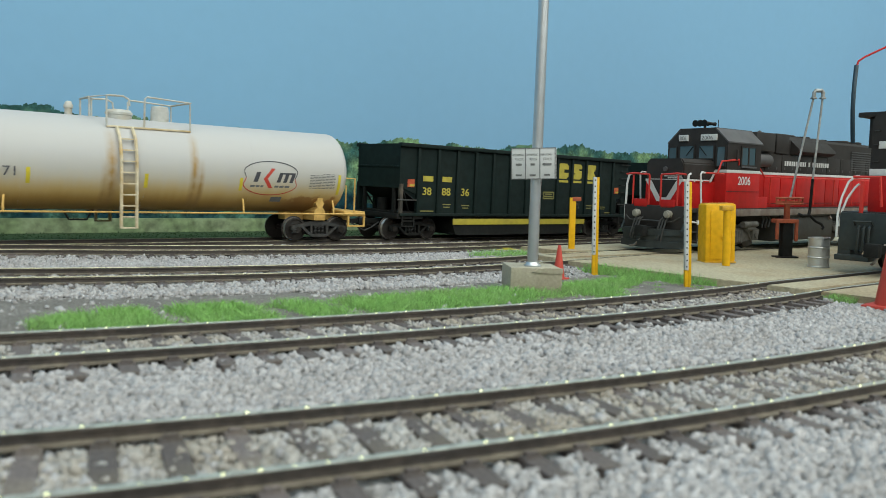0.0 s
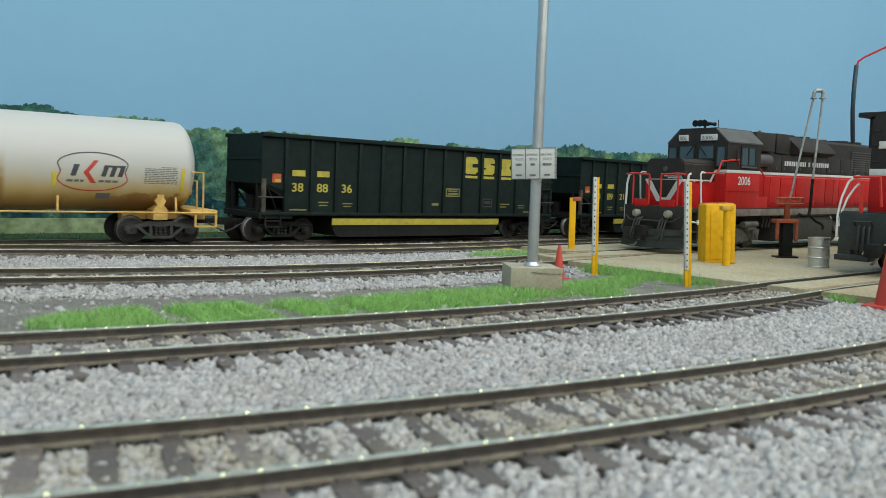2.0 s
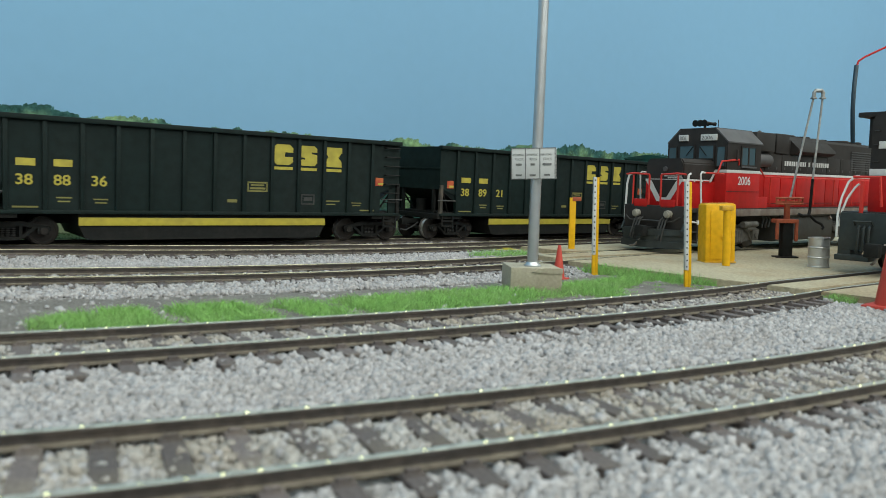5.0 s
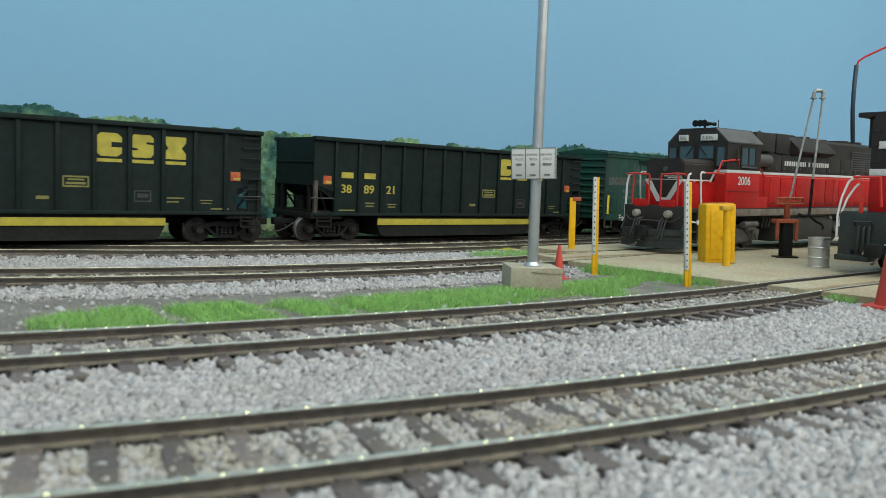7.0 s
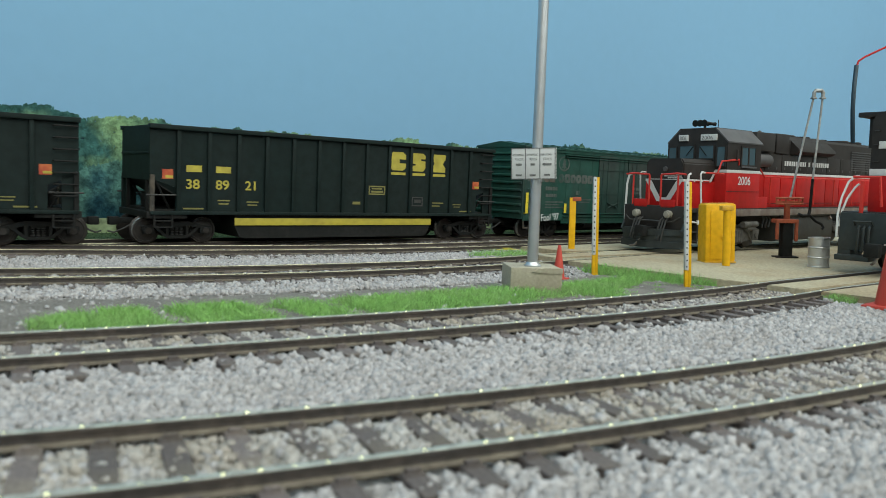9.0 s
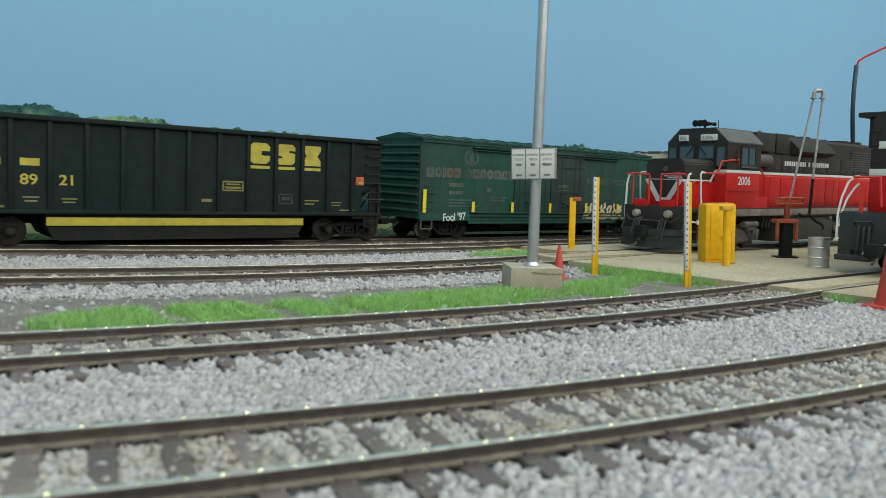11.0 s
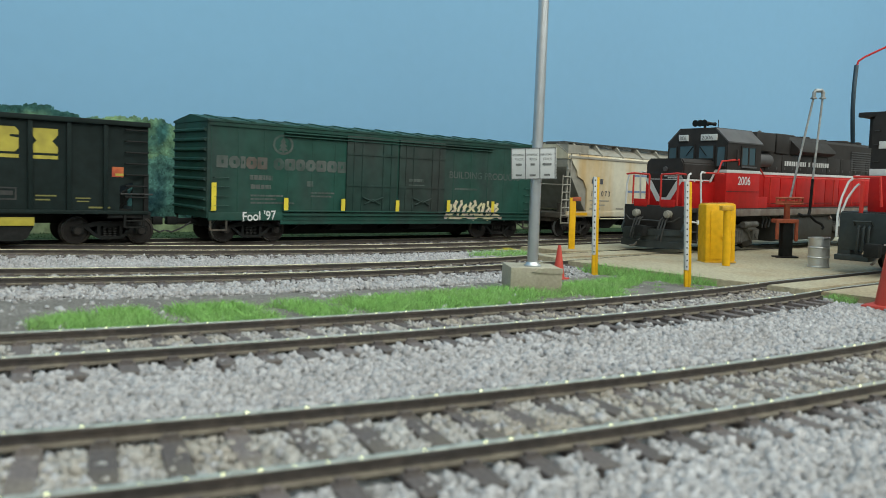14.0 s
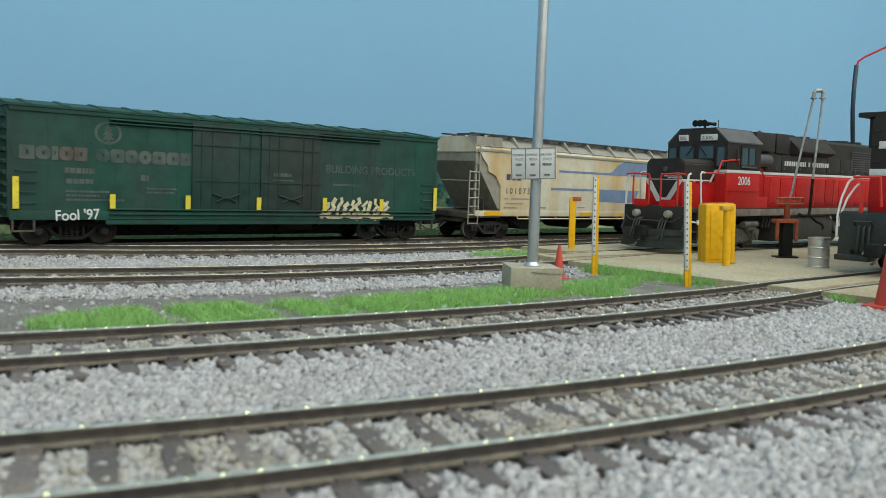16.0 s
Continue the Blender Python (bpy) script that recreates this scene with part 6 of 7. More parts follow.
def locomotive():
    eng = leaning("diesel_locomotive", 388.5, 203.0, 0.0, 1.2, pivot=(287, 203, 0), label="red and black road-switcher diesel with white stripe, parked", category="locomotive", group="parked locomotives")
    # frame and deck
    box_part("frame", eng, M["lococarbon"], -102, -8, 10.5, 102, 8, 17.6, 0.4, "dark underframe")
    box_part("deck", eng, M["lococarbon"], -103.4, -15.4, 17.2, 103.4, 15.4, 18.8, 0.2)
    for s in (-1, 1):
        lo, hi = sorted((s * 15.0, s * 15.9))
        box_part("side_sill", eng, M["sill"], -94, lo, 15.2, 94, hi, 18.3, 0.15, "grimy white side sill")
        lo, hi = sorted((s * 14.6, s * 15.2))
        box_part("skirt", eng, M["red"], -72, lo, 18.5, -36, hi, 24.0, 0.2, "red battery box")
    # low nose
    bm = bmesh.new()
    cube(bm, -97, -9.6, 18.7, -72, 9.6, 30.4, 0.4)
    nose = part("nose", bm, M["red"], eng, "red low nose with white stripes")
    box_part("nose_stripe", nose, M["white"], -97.1, -9.75, 30.2, -76.5, 9.75, 31.3, 0.2)
    bm = bmesh.new()
    prism(bm, [(-77.2, 30.2), (-75.8, 30.2), (-72.2, 34.8), (-73.0, 36.0)], -9.75, 9.75)
    part("stripe_rise", bm, M["white"], nose, "white stripe rising to the cab")
    bm = bmesh.new()
    prism(bm, [(-9.6, 31.2), (-9.6, 38.2), (-8.2, 40.2), (8.2, 40.2), (9.6, 38.2), (9.6, 31.2)], -97, -72, axis="x")
    bmesh.ops.bevel(bm, geom=list(bm.edges), offset=0.5, segments=2, affect="EDGES")
    part("nose_top", bm, M["lococarbon"], eng, "dark nose top")
    bm = bmesh.new()
    for a, b in (((-9.4, 30.6), (-2.2, 21.6)), ((9.4, 30.6), (2.2, 21.6))):
        (y0, z0), (y1, z1) = a, b
        sg = 1 if y1 > y0 else -1
        bm.faces.new([bm.verts.new(p) for p in ((-97.25, y0, z0), (-97.25, y0 + sg * 3.0, z0), (-97.25, y1 + sg * 1.6, z1), (-97.25, y1 - sg * 1.2, z1))])
    cube(bm, -97.3, -3.2, 21.4, -97.1, 3.2, 23.2)
    part("chevron", bm, M["white"], nose, "white chevron on the nose front")
    bm = bmesh.new()
    bm.faces.new([bm.verts.new(p) for p in ((-97.18, -7.6, 31.0), (-97.18, 7.6, 31.0), (-97.18, 2.4, 23.2), (-97.18, -2.4, 23.2))])
    part("nose_panel", bm, M["lococarbon"], nose, "dark panel inside the chevron")
    for k in range(3):
        box_part("speed_line", eng, M["white"], -97.3, -9.4 + 0.4 * k, 31.6 + 0.8 * k, -97.05, -2.0 + 1.8 * k, 31.95 + 0.8 * k)
    bm = bmesh.new()
    rod(bm, (-97.7, -0.6, 35.6), (-96.9, -0.6, 35.6), 1.05, n=16)
    part("headlight", bm, M["roofgrey"], eng, "round nose light")
    # cab
    bm = bmesh.new()
    cube(bm, -73, -15.4, 18.7, -44.5, 15.4, 34.8, 0.3)
    cabl = part("cab_base", bm, M["red"], eng, "red lower cab")
    box_part("cab_stripe", cabl, M["white"], -73.1, -15.5, 34.6, -44.4, 15.5, 36.0, 0.2)
    bm = bmesh.new()
    prism(bm, [(-15.4, 35.9), (-15.4, 48.2), (-9.2, 54.0), (9.2, 54.0), (15.4, 48.2), (15.4, 35.9)], -73, -44.5, axis="x")
    cab = part("cab", bm, M["lococarbon"], eng, "dark brown-black cab")
    for s in (-1, 1):
        bm = bmesh.new()
        prism(bm, [(s * 15.7, 47.8), (s * 15.7, 48.4), (s * 9.4, 54.5), (s * 8.8, 54.2), (s * 15.3, 48.0)], -73.1, -43.4, axis="x")
        part("roof_slope", bm, M["roofgrey"], cab, "grey sloping roof panel")
        # side window with frame
        y = s * 15.45
        for x0, x1 in ((-61.4, -56.2), (-55.2, -50.0)):
            box_part("window_pane", cab, M["glass"], x0, y - 0.15, 38.4, x1, y + 0.15, 46.2)
        bm = bmesh.new()
        for x0, z0, x1, z1 in ((-62.2, 37.6, -49.2, 38.4), (-62.2, 46.2, -49.2, 47.0), (-62.2, 37.6, -61.4, 47), (-50, 37.6, -49.2, 47), (-56.2, 38.4, -55.2, 46.2)):
            cube(bm, x0, y - 0.45, z0, x1, y + 0.45, z1)
        part("window_frame", bm, M["lococarbon"], cab)
    box_part("roof_cap", cab, M["lococarbon"], -73.1, -9.4, 53.8, -43, 9.4, 54.7, 0.2)
    # windscreen, corner windows, number boards
    for y0, y1, z0, z1 in ((-8.6, -1.4, 41.0, 46.6), (1.4, 8.6, 41.0, 46.6), (-14.3, -10.6, 37.6, 46.0), (10.6, 14.3, 37.6, 46.0)):
        box_part("windscreen", cab, M["glass"], -73.35, y0, z0, -72.9, y1, z1)
        bm = bmesh.new()
        for a0, b0, a1, b1 in ((y0 - 0.6, z0 - 0.6, y1 + 0.6, z0), (y0 - 0.6, z1, y1 + 0.6, z1 + 0.6), (y0 - 0.6, z0, y0, z1), (y1, z0, y1 + 0.6, z1)):
            cube(bm, -73.6, a0, b0, -72.9, a1, b1)
        part("window_frame", bm, M["lococarbon"], cab)
    bm = bmesh.new()
    wire(bm, [(-73.7, -1.8, 46.2), (-73.8, -5.4, 42.2)], 0.2, 5)
    wire(bm, [(-73.7, 1.8, 46.2), (-73.8, 5.0, 42.2)], 0.2, 5)
    part("wiper", bm, M["gear"], cab)
    for y0, y1 in ((-10.2, -2.2), (4.4, 9.2)):
        nb = box_part("number_board", cab, M["white"], -74.0, y0, 48.9, -73.0, y1, 51.7, 0.2, "white lit number board")
        lettering("board_number", "2006", 2.4, M["ink"], eng, (-74.06, y1 - 0.5, 49.4), turn=(90, 0, -90), stretch=1.2 if y0 < 0 else 0.72)
    bm = bmesh.new()
    for y, ln in ((-2.0, 9.0), (0.2, 6.5), (2.6, 7.5)):
        lathe(bm, [(1.5, -71.5), (1.6, -71.3), (0.9, -69.4), (0.7, -71.5 + ln * 0.8), (0.9, -71.5 + ln), (0.3, -71.4 + ln)], 12, "x", (0, y, 57.0))
    rod(bm, (-67.5, 0, 54.5), (-67.5, 0, 57.2), 0.6, n=8)
    cube(bm, -68.2, -3.2, 56.6, -67.0, 3.4, 57.2)
    part("horn", bm, M["gear"], eng, "black air horn with three trumpets")
    # long hood
    bm = bmesh.new()
    cube(bm, -44.4, -9.6, 18.7, 98, 9.6, 34.8, 0.2)
    hood = part("hood_base", bm, M["red"], eng, "red lower hood")
    box_part("hood_stripe", hood, M["white"], -44.4, -9.75, 34.6, 98.1, 9.75, 35.8, 0.1)
    bm = bmesh.new()
    prism(bm, [(-9.6, 35.7), (-9.6, 52.2), (-8.4, 53.6), (8.4, 53.6), (9.6, 52.2), (9.6, 35.7)], -44.4, 98, axis="x")
    top = part("hood", bm, M["lococarbon"], eng, "dark long hood with doors")
    for k in range(8):
        x = -30 + 16.0 * k
        box_part("hood_door", top, M["lococarbon"], x, -9.95, 36.4, x + 15.4, -9.55, 44.6, 0.12)
    for k in range(8):
        x = -30 + 16.0 * k
        box_part("red_door", hood, M["red"], x, -9.9, 19.4, x + 15.3, -9.55, 34.2, 0.12)
    bm = bmesh.new()
    rod(bm, (-41.5, -10.4, 41.2), (-29.0, -10.4, 41.2), 3.1, n=20)
    part("filter_drum", bm, M["roofgrey"], eng, "grey round filter housing")
    box_part("blower_duct", eng, M["lococarbon"], -43.4, -12.4, 45.4, -26.0, 12.4, 54.4, 0.8, "dark air duct behind the cab")
    box_part("duct_box", eng, M["lococarbon"], -21.5, -10.6, 45.0, -9.0, 10.6, 54.8, 0.6)
    bm = bmesh.new()
    prism(bm, [(-10.0, 51.6), (-13.8, 48.0), (-14.2, 46.6), (-12.0, 45.4), (-9.6, 45.0), (9.6, 45.0), (12.0, 45.4), (14.2, 46.6), (13.8, 48.0), (10.0, 51.6), (8.0, 54.2), (-8.0, 54.2)], -5.8, 34.0, axis="x")
    part("brake_blister", bm, M["lococarbon"], eng, "dark flared blister on the hood")
    for x in (4, 20, 66, 82):
        bm = bmesh.new()
        lathe(bm, [(6.2, 53.4), (6.2, 55.0), (5.6, 55.3), (5.4, 55.0), (0.1, 55.0)], 24, "z", (x, 0, 0))
        part("roof_fan", bm, M["lococarbon"], eng, "round roof fan")
    for k in range(9):
        box_part("louvre", top, M["roofgrey"], 62, -10.3, 38.6 + 1.25 * k, 92, -9.6, 39.1 + 1.25 * k)
    bm = bmesh.new()
    x = -11.6
    for k in range(21):
        if k in (10, 12):
            x += 2.0
            continue
        cube(bm, x, -10.2, 39.4, x + (1.5 if k % 3 else 1.1), -9.9, 41.7)
        x += 2.45 if k % 3 else 2.0
    part("owner_mark", bm, M["white"], eng, "white bars of lettering on the hood")
    lettering("cab_number", "2006", 5.4, M["white"], eng, (-63.6, -15.6, 29.4), stretch=1.0, bold=0.06)
    # small fittings: panel seams, latches, grab irons, exhaust, bell and fillers
    for s in (-1, 1):
        for x0, x1, z in ((-72.6, -44.8, 26.2), (-44, 96, 20.6)):
            yy = 15.45 if x1 < -40 else 9.95
            box_part("panel_seam", hood, M["lococarbon"], x0, s * yy - 0.12, z, x1, s * yy + 0.12, z + 0.25)
        for k in range(16):
            box_part("latch", top, M["roofgrey"], -28 + 8.0 * k, s * 10.05 - 0.2, 37.4, -27.2 + 8.0 * k, s * 10.05 + 0.2, 38.6)
        for k in range(4):
            bm = bmesh.new()
            z = 37.4 + 3.4 * k
            wire(bm, [(95.5, s * 9.6, z), (95.5, s * 10.6, z), (91.5, s * 10.6, z), (91.5, s * 9.6, z)], 0.22, 5)
            part("grab_iron", bm, M["lococarbon"], top)
        for x in (-94, -88, -82):
            bm = bmesh.new()
            wire(bm, [(x, s * 9.6, 30.5), (x, s * 10.4, 30.5), (x + 3.4, s * 10.4, 30.5), (x + 3.4, s * 9.6, 30.5)], 0.25, 5)
            part("grab_iron", bm, M["redrail"], nose)
        box_part("arm_rest", cab, M["roofgrey"], -62, s * 15.9 - 0.5, 37.0, -49.4, s * 15.9 + 0.5, 37.7, 0.15)
        box_part("mirror", cab, M["lococarbon"], -67.4, s * 16.6 - 0.25, 40.5, -66.6, s * 16.6 + 0.25, 45.0, 0.1)
    for x in (36.0, 48.0):
        bm = bmesh.new()
        lathe(bm, [(2.6, 52.0), (2.2, 54.6), (2.4, 55.2), (1.7, 55.2), (1.6, 54.0)], 16, "z", (x, 0, 0))
        part("exhaust", bm, M["gear"], eng, "black exhaust stack")
    bm = bmesh.new()
    lathe(bm, [(1.7, 53.2), (1.5, 54.0), (0.9, 55.4), (0.3, 55.8)], 14, "z", (-30, -6, 0))
    part("bell", bm, M["roofgrey"], eng, "small dull bell")
    bm = bmesh.new()
    wire(bm, [(-50, 4, 54.6), (-50, 4, 60.0)], 0.18, 5)
    part("antenna", bm, M["gear"], eng)
    for x in (-18, 30):
        bm = bmesh.new()
        rod(bm, (x, -14.4, 13.0), (x, -15.6, 13.6), 0.9, n=12)
        part("fuel_filler", bm, M["sill"], eng, "pale fuel filler cap")
    for k in range(3):
        bm = bmesh.new()
        wire(bm, [(-40 + 3 * k, -13.6, 16.4), (-36 + 3 * k, -13.9, 13.5), (-37 + 3 * k, -13.6, 9.5)], 0.5, 6)
        part("brake_pipe", bm, M["truckgrey"], eng, "grey brake pipe")
    bm = bmesh.new()
    rod(bm, (-56, -14.6, 11.2), (-44, -14.6, 11.2), 1.5, n=12)
    part("brake_cylinder", bm, M["locotruck"], eng, "dusty brake cylinder")
    # red handrails along the walkway
    for s in (-1, 1):
        for x in (-34, -12, 10, 32, 54, 76):
            bm = bmesh.new()
            handrail_post(bm, x, s * 15.2, 20, 33.2)
            part("stanchion", bm, M["redrail"], eng, "red handrail post")
        bm = bmesh.new()
        wire(bm, [(-44, s * 15.2, 37.0), (-40, s * 15.2, 33.4), (92, s * 15.2, 33.4)], 0.36, 6)
        part("handrail", bm, M["redrail"], eng, "long red handrail")
        # front steps rail in white, with the red loop at the cab front
        bm = bmesh.new()
        wire(bm, [(-103.0, s * 15.6, 9.0), (-103.0, s * 15.6, 17.5), (-102.6, s * 15.4, 29.0), (-101.6, s * 15.2, 33.0), (-99.6, s * 14.8, 33.6)], 0.5, 6)
        wire(bm, [(-91.4, s * 15.6, 16.0), (-92.4, s * 15.6, 24), (-93.2, s * 15.5, 33.4), (-92.2, s * 15.4, 34.4), (-89.6, s * 15.2, 34.2)], 0.42, 6)
        part("grab_rail", bm, M["white"], eng, "white step handrail")
        bm = bmesh.new()
        wire(bm, [(-89.6, s * 15.2, 34.2), (-74.5, s * 15.2, 34.0)], 0.36, 6)
        wire(bm, [(-80, s * 15.2, 34), (-77.5, s * 15.6, 39.5), (-64, s * 15.9, 40.6), (-63.6, s * 15.6, 38.2)], 0.4, 6)
        part("cab_handrail", bm, M["redrail"], eng, "red bent handrail")
        # stairs at the corner
        bm = bmesh.new()
        for z in (4.6, 8.6, 12.6):
            cube(bm, -103.0, min(s * 11.5, s * 15.8), z, -94.4, max(s * 11.5, s * 15.8), z + 0.6)
        cube(bm, -94.6, min(s * 11.5, s * 15.8), 4.0, -93.8, max(s * 11.5, s * 15.8), 18.6)
        cube(bm, -103.4, min(s * 11.2, s * 15.8), 4.0, -102.6, max(s * 11.2, s * 15.8), 18.6)
        part("step_well", bm, M["lococarbon"], eng, "dark steps at the front corner")
    # front: end panels, pilot, plough, hoses
    for s in (-1, 1):
        bm = bmesh.new()
        lo, hi = sorted((s * 3.4, s * 10.6))
        cube(bm, -103.8, lo, 18.8, -103.0, hi, 22.4, 0.2)
        part("end_panel", bm, M["red"], eng, "red front drop panel")
    bm = bmesh.new()
    for y in (-11.4, -3.0, 3.0, 11.4):
        handrail_post(bm, -103.4, y, 20, 32.8)
    wire(bm, [(-103.4, -15.2, 33.2), (-103.4, -11, 33.6), (-103.4, -3, 33.0)], 0.42, 6)
    wire(bm, [(-103.4, 15.2, 33.2), (-103.4, 11, 33.6), (-103.4, 3, 33.0)], 0.42, 6)
    part("end_railing", bm, M["redrail"], eng, "red front railing")
    box_part("pilot", eng, M["lococarbon"], -103.8, -15.4, 9.0, -101.6, 15.4, 19.8, 0.3, "black pilot plate")
    bm = bmesh.new()
    for z0, z1, d in ((1.8, 4.6, 1.6), (4.4, 7.4, 0.6), (7.2, 9.8, 1.2)):
        prism(bm, [(-103.2 - d, -15.8), (-108.6 - d, -2.0), (-108.6 - d, 2.0), (-103.2 - d, 15.8), (-102.0, 15.8), (-106.0, 0), (-102.0, -15.8)], z0, z1, axis="z")
    for y in (-15.4, 15.4):
        prism(bm, [(-105.6, 9.0), (-103.2, 13.6), (-101.8, 13.6), (-101.8, 9.0)], y - 0.4, y + 0.4)
    part("plough", bm, M["slate"], eng, "black pilot plough")
    for y in (-8.2, 8.0):
        bm = bmesh.new()
        lathe(bm, [(1.5, -106.0), (1.7, -105.8), (1.6, -103.6), (1.0, -103.4)], 16, "x", (0, y, 16.2))
        lathe(bm, [(0.1, -106.6), (1.1, -106.4), (1.3, -105.9)], 14, "x", (0, y, 16.2))
        part("ditch_light", bm, M["hoppergrey"], eng, "cream ditch light")
    bm = bmesh.new()
    cube(bm, -112.5, -1.8, 7.4, -103, 1.8, 10.6, 0.4)
    cube(bm, -114.0, -2.6, 6.6, -111.0, 2.2, 11.4, 0.7)
    part("coupler", bm, M["gear"], eng, "dark knuckle coupler")
    for k, y in enumerate((-8.0, -6.6, -5.2, 5.2, 6.6, 8.0)):
        bm = bmesh.new()
        wire(bm, [(-104, y, 14.5), (-106.2, y - 0.2, 13.5), (-107.6, y + 0.2, 9), (-108.0, y + 0.8, 4.6 + 0.5 * (k % 3))], 0.42, 6)
        part("hose", bm, M["truckgrey"], eng, "hanging brake hose")
    bm = bmesh.new()
    wire(bm, [(-105, 2.2, 10), (-108.4, 2.6, 5.5), (-109.6, 4.6, 2.6), (-108.6, 8.0, 1.9)], 0.5, 6)
    part("air_hose", bm, M["sill"], eng, "pale air hose")
    bm = bmesh.new()
    wire(bm, [(-104.6, 14.0, 15.2), (-105.4, 11.0, 13.2), (-105.4, -11.0, 13.2), (-104.6, -14.0, 15.2)], 0.35, 6)
    part("uncoupling_lever", bm, M["truckgrey"], eng)
    bm = bmesh.new()
    prism(bm, [(-14, 3.0), (-14.6, 5.0), (-14.6, 12), (-13, 15.6), (13, 15.6), (14.6, 12), (14.6, 5.0), (14, 3.0), (11, 2.2), (-11, 2.2)], -22.0, 34.0, axis="x")
    part("fuel_tank", bm, M["fueltank"], eng, "olive-grey fuel tank")
    bm = bmesh.new()
    rod(bm, (-20, -13.4, 16.0), (32, -13.4, 16.0), 1.9, n=14)
    part("air_reservoir", bm, M["fueltank"], eng, "long air reservoir above the tank")
    first = part("truck", loco_truck(), M["locotruck"], eng, "dusty grey locomotive truck", at=(-59.5, 0, 0))
    again(first, eng, (59.5, 0, 0))
    wh = None
    for x in (-75.2, -43.8, 43.8, 75.2):
        if wh is None:
            bm = bmesh.new()
            lathe(bm, [(1.2, -11.5), (1.2, -10.4), (5.8, -10.2), (5.85, -8.6), (6.4, -8.1), (1.4, -7.8), (1.4, 7.8), (6.4, 8.1), (5.85, 8.6), (5.8, 10.2), (1.2, 10.4), (1.2, 11.5)], 30, "y")
            wh = part("wheelset", bm, M["wheel"], eng, at=(x, 0, 5.85))
        else:
            again(wh, eng, (x, 0, 5.85))
    return eng


def second_locomotive():
    eng = leaning("diesel_locomotive", 291.6, 111.3, 0.0, 1.4, label="red and black diesel, hood end with white grab rails", category="locomotive", group="parked locomotives")
    box_part("deck", eng, M["lococarbon"], 0, -15.4, 20.4, 200, 15.4, 22.0, 0.2)
    box_part("pilot", eng, M["slate"], -1.2, -15.4, 8.2, 2.0, 15.4, 21.6, 0.4, "black pilot plate")
    box_part("bottom_step", eng, M["slate"], -4.0, 3.4, 4.6, 3.0, 15.4, 6.6, 0.3, "black foot step")
    box_part("bottom_step", eng, M["slate"], -4.0, -15.4, 4.6, 3.0, -3.4, 6.6, 0.3, "black foot step")
    for s in (-1, 1):
        bm = bmesh.new()
        lo, hi = sorted((s * 11.0, s * 15.6))
        cube(bm, -1.0, lo, 5.0, 9.0, hi, 12.0, 0.3)
        part("step_well", bm, M["slate"], eng)
        bm = bmesh.new()
        wire(bm, [(-1.8, s * 15.9, 12.5), (-1.8, s * 15.9, 21.0), (-0.2, s * 15.5, 27.0), (1.6, s * 14.2, 32.6), (2.8, s * 12.4, 34.6), (3.4, s * 11.2, 34.8)], 0.42, 8)
        wire(bm, [(-1.0, s * 15.6, 16.5), (0.4, s * 15.4, 22.0), (2.2, s * 14.6, 26.6), (4.0, s * 13.0, 30.4), (4.6, s * 11.8, 32.0)], 0.42, 8)
        part("grab_rail", bm, M["white"], eng, "white step handrail")
        bm = bmesh.new()
        lo, hi = sorted((s * 8.0, s * 9.3))
        cube(bm, -0.4, lo, 16.0, 0.6, hi, 33.0, 0.2)
        part("end_post", bm, M["redrail"], eng, "red end post")
        bm = bmesh.new()
        wire(bm, [(0.2, s * 12, 34.4), (0.2, s * 3, 34.4), (0.2, s * 2, 24)], 0.5, 6)
        part("end_rail", bm, M["redrail"], eng, "red end railing")
        box_part("side_panel", eng, M["red"], 10, *sorted((s * 9.6, s * 10.2))[:1], 22, 196, sorted((s * 9.6, s * 10.2))[1], 33.6)
    for y in (4.6, 6.4, 8.2, -4.6, -6.4, -8.2):
        bm = bmesh.new()
        wire(bm, [(-1.4, y, 17.0), (-2.4, y, 16.0), (-2.6, y, 9.0), (-2.2, y + 0.4, 7.6)], 0.5, 6)
        part("hose", bm, M["slate"], eng, "hanging black hose")
    bm = bmesh.new()
    wire(bm, [(-1.4, 9.8, 17.4), (-2.6, 9.8, 18.6), (-2.6, 3.8, 18.6), (-1.4, 3.8, 17.4)], 0.4, 6)
    part("uncoupling_lever", bm, M["slate"], eng)
    bm = bmesh.new()
    wire(bm, [(-2.0, -1.0, 11.0), (-5.4, -0.6, 7.5), (-5.8, 0.6, 5.0), (-4.4, 2.2, 4.0)], 0.5, 6)
    part("air_hose", bm, M["sill"], eng, "pale air hose")
    bm = bmesh.new()
    cube(bm, -9.5, -1.8, 7.6, 0, 1.8, 10.8, 0.4)
    cube(bm, -11.5, -2.6, 6.8, -8.5, 2.4, 11.6, 0.6)
    part("coupler", bm, M["gear"], eng, "dark knuckle coupler")
    box_part("hood_base", eng, M["red"], 7.4, -9.6, 22, 198, 9.6, 35.2, 0.3, "red lower hood end")
    box_part("hood_stripe", eng, M["white"], 7.2, -9.75, 35.0, 198, 9.75, 37.4, 0.2, "white stripe")
    bm = bmesh.new()
    prism(bm, [(-9.6, 37.3), (-9.6, 55.0), (-8.2, 57.0), (8.2, 57.0), (9.6, 55.0), (9.6, 37.3)], 7.4, 198, axis="x")
    top = part("hood", bm, M["lococarbon"], eng, "dark high hood")
    for y, z in ((7.6, 40), (7.6, 46), (7.6, 51), (-7.6, 40), (-7.6, 46), (-7.6, 51)):
        bm = bmesh.new()
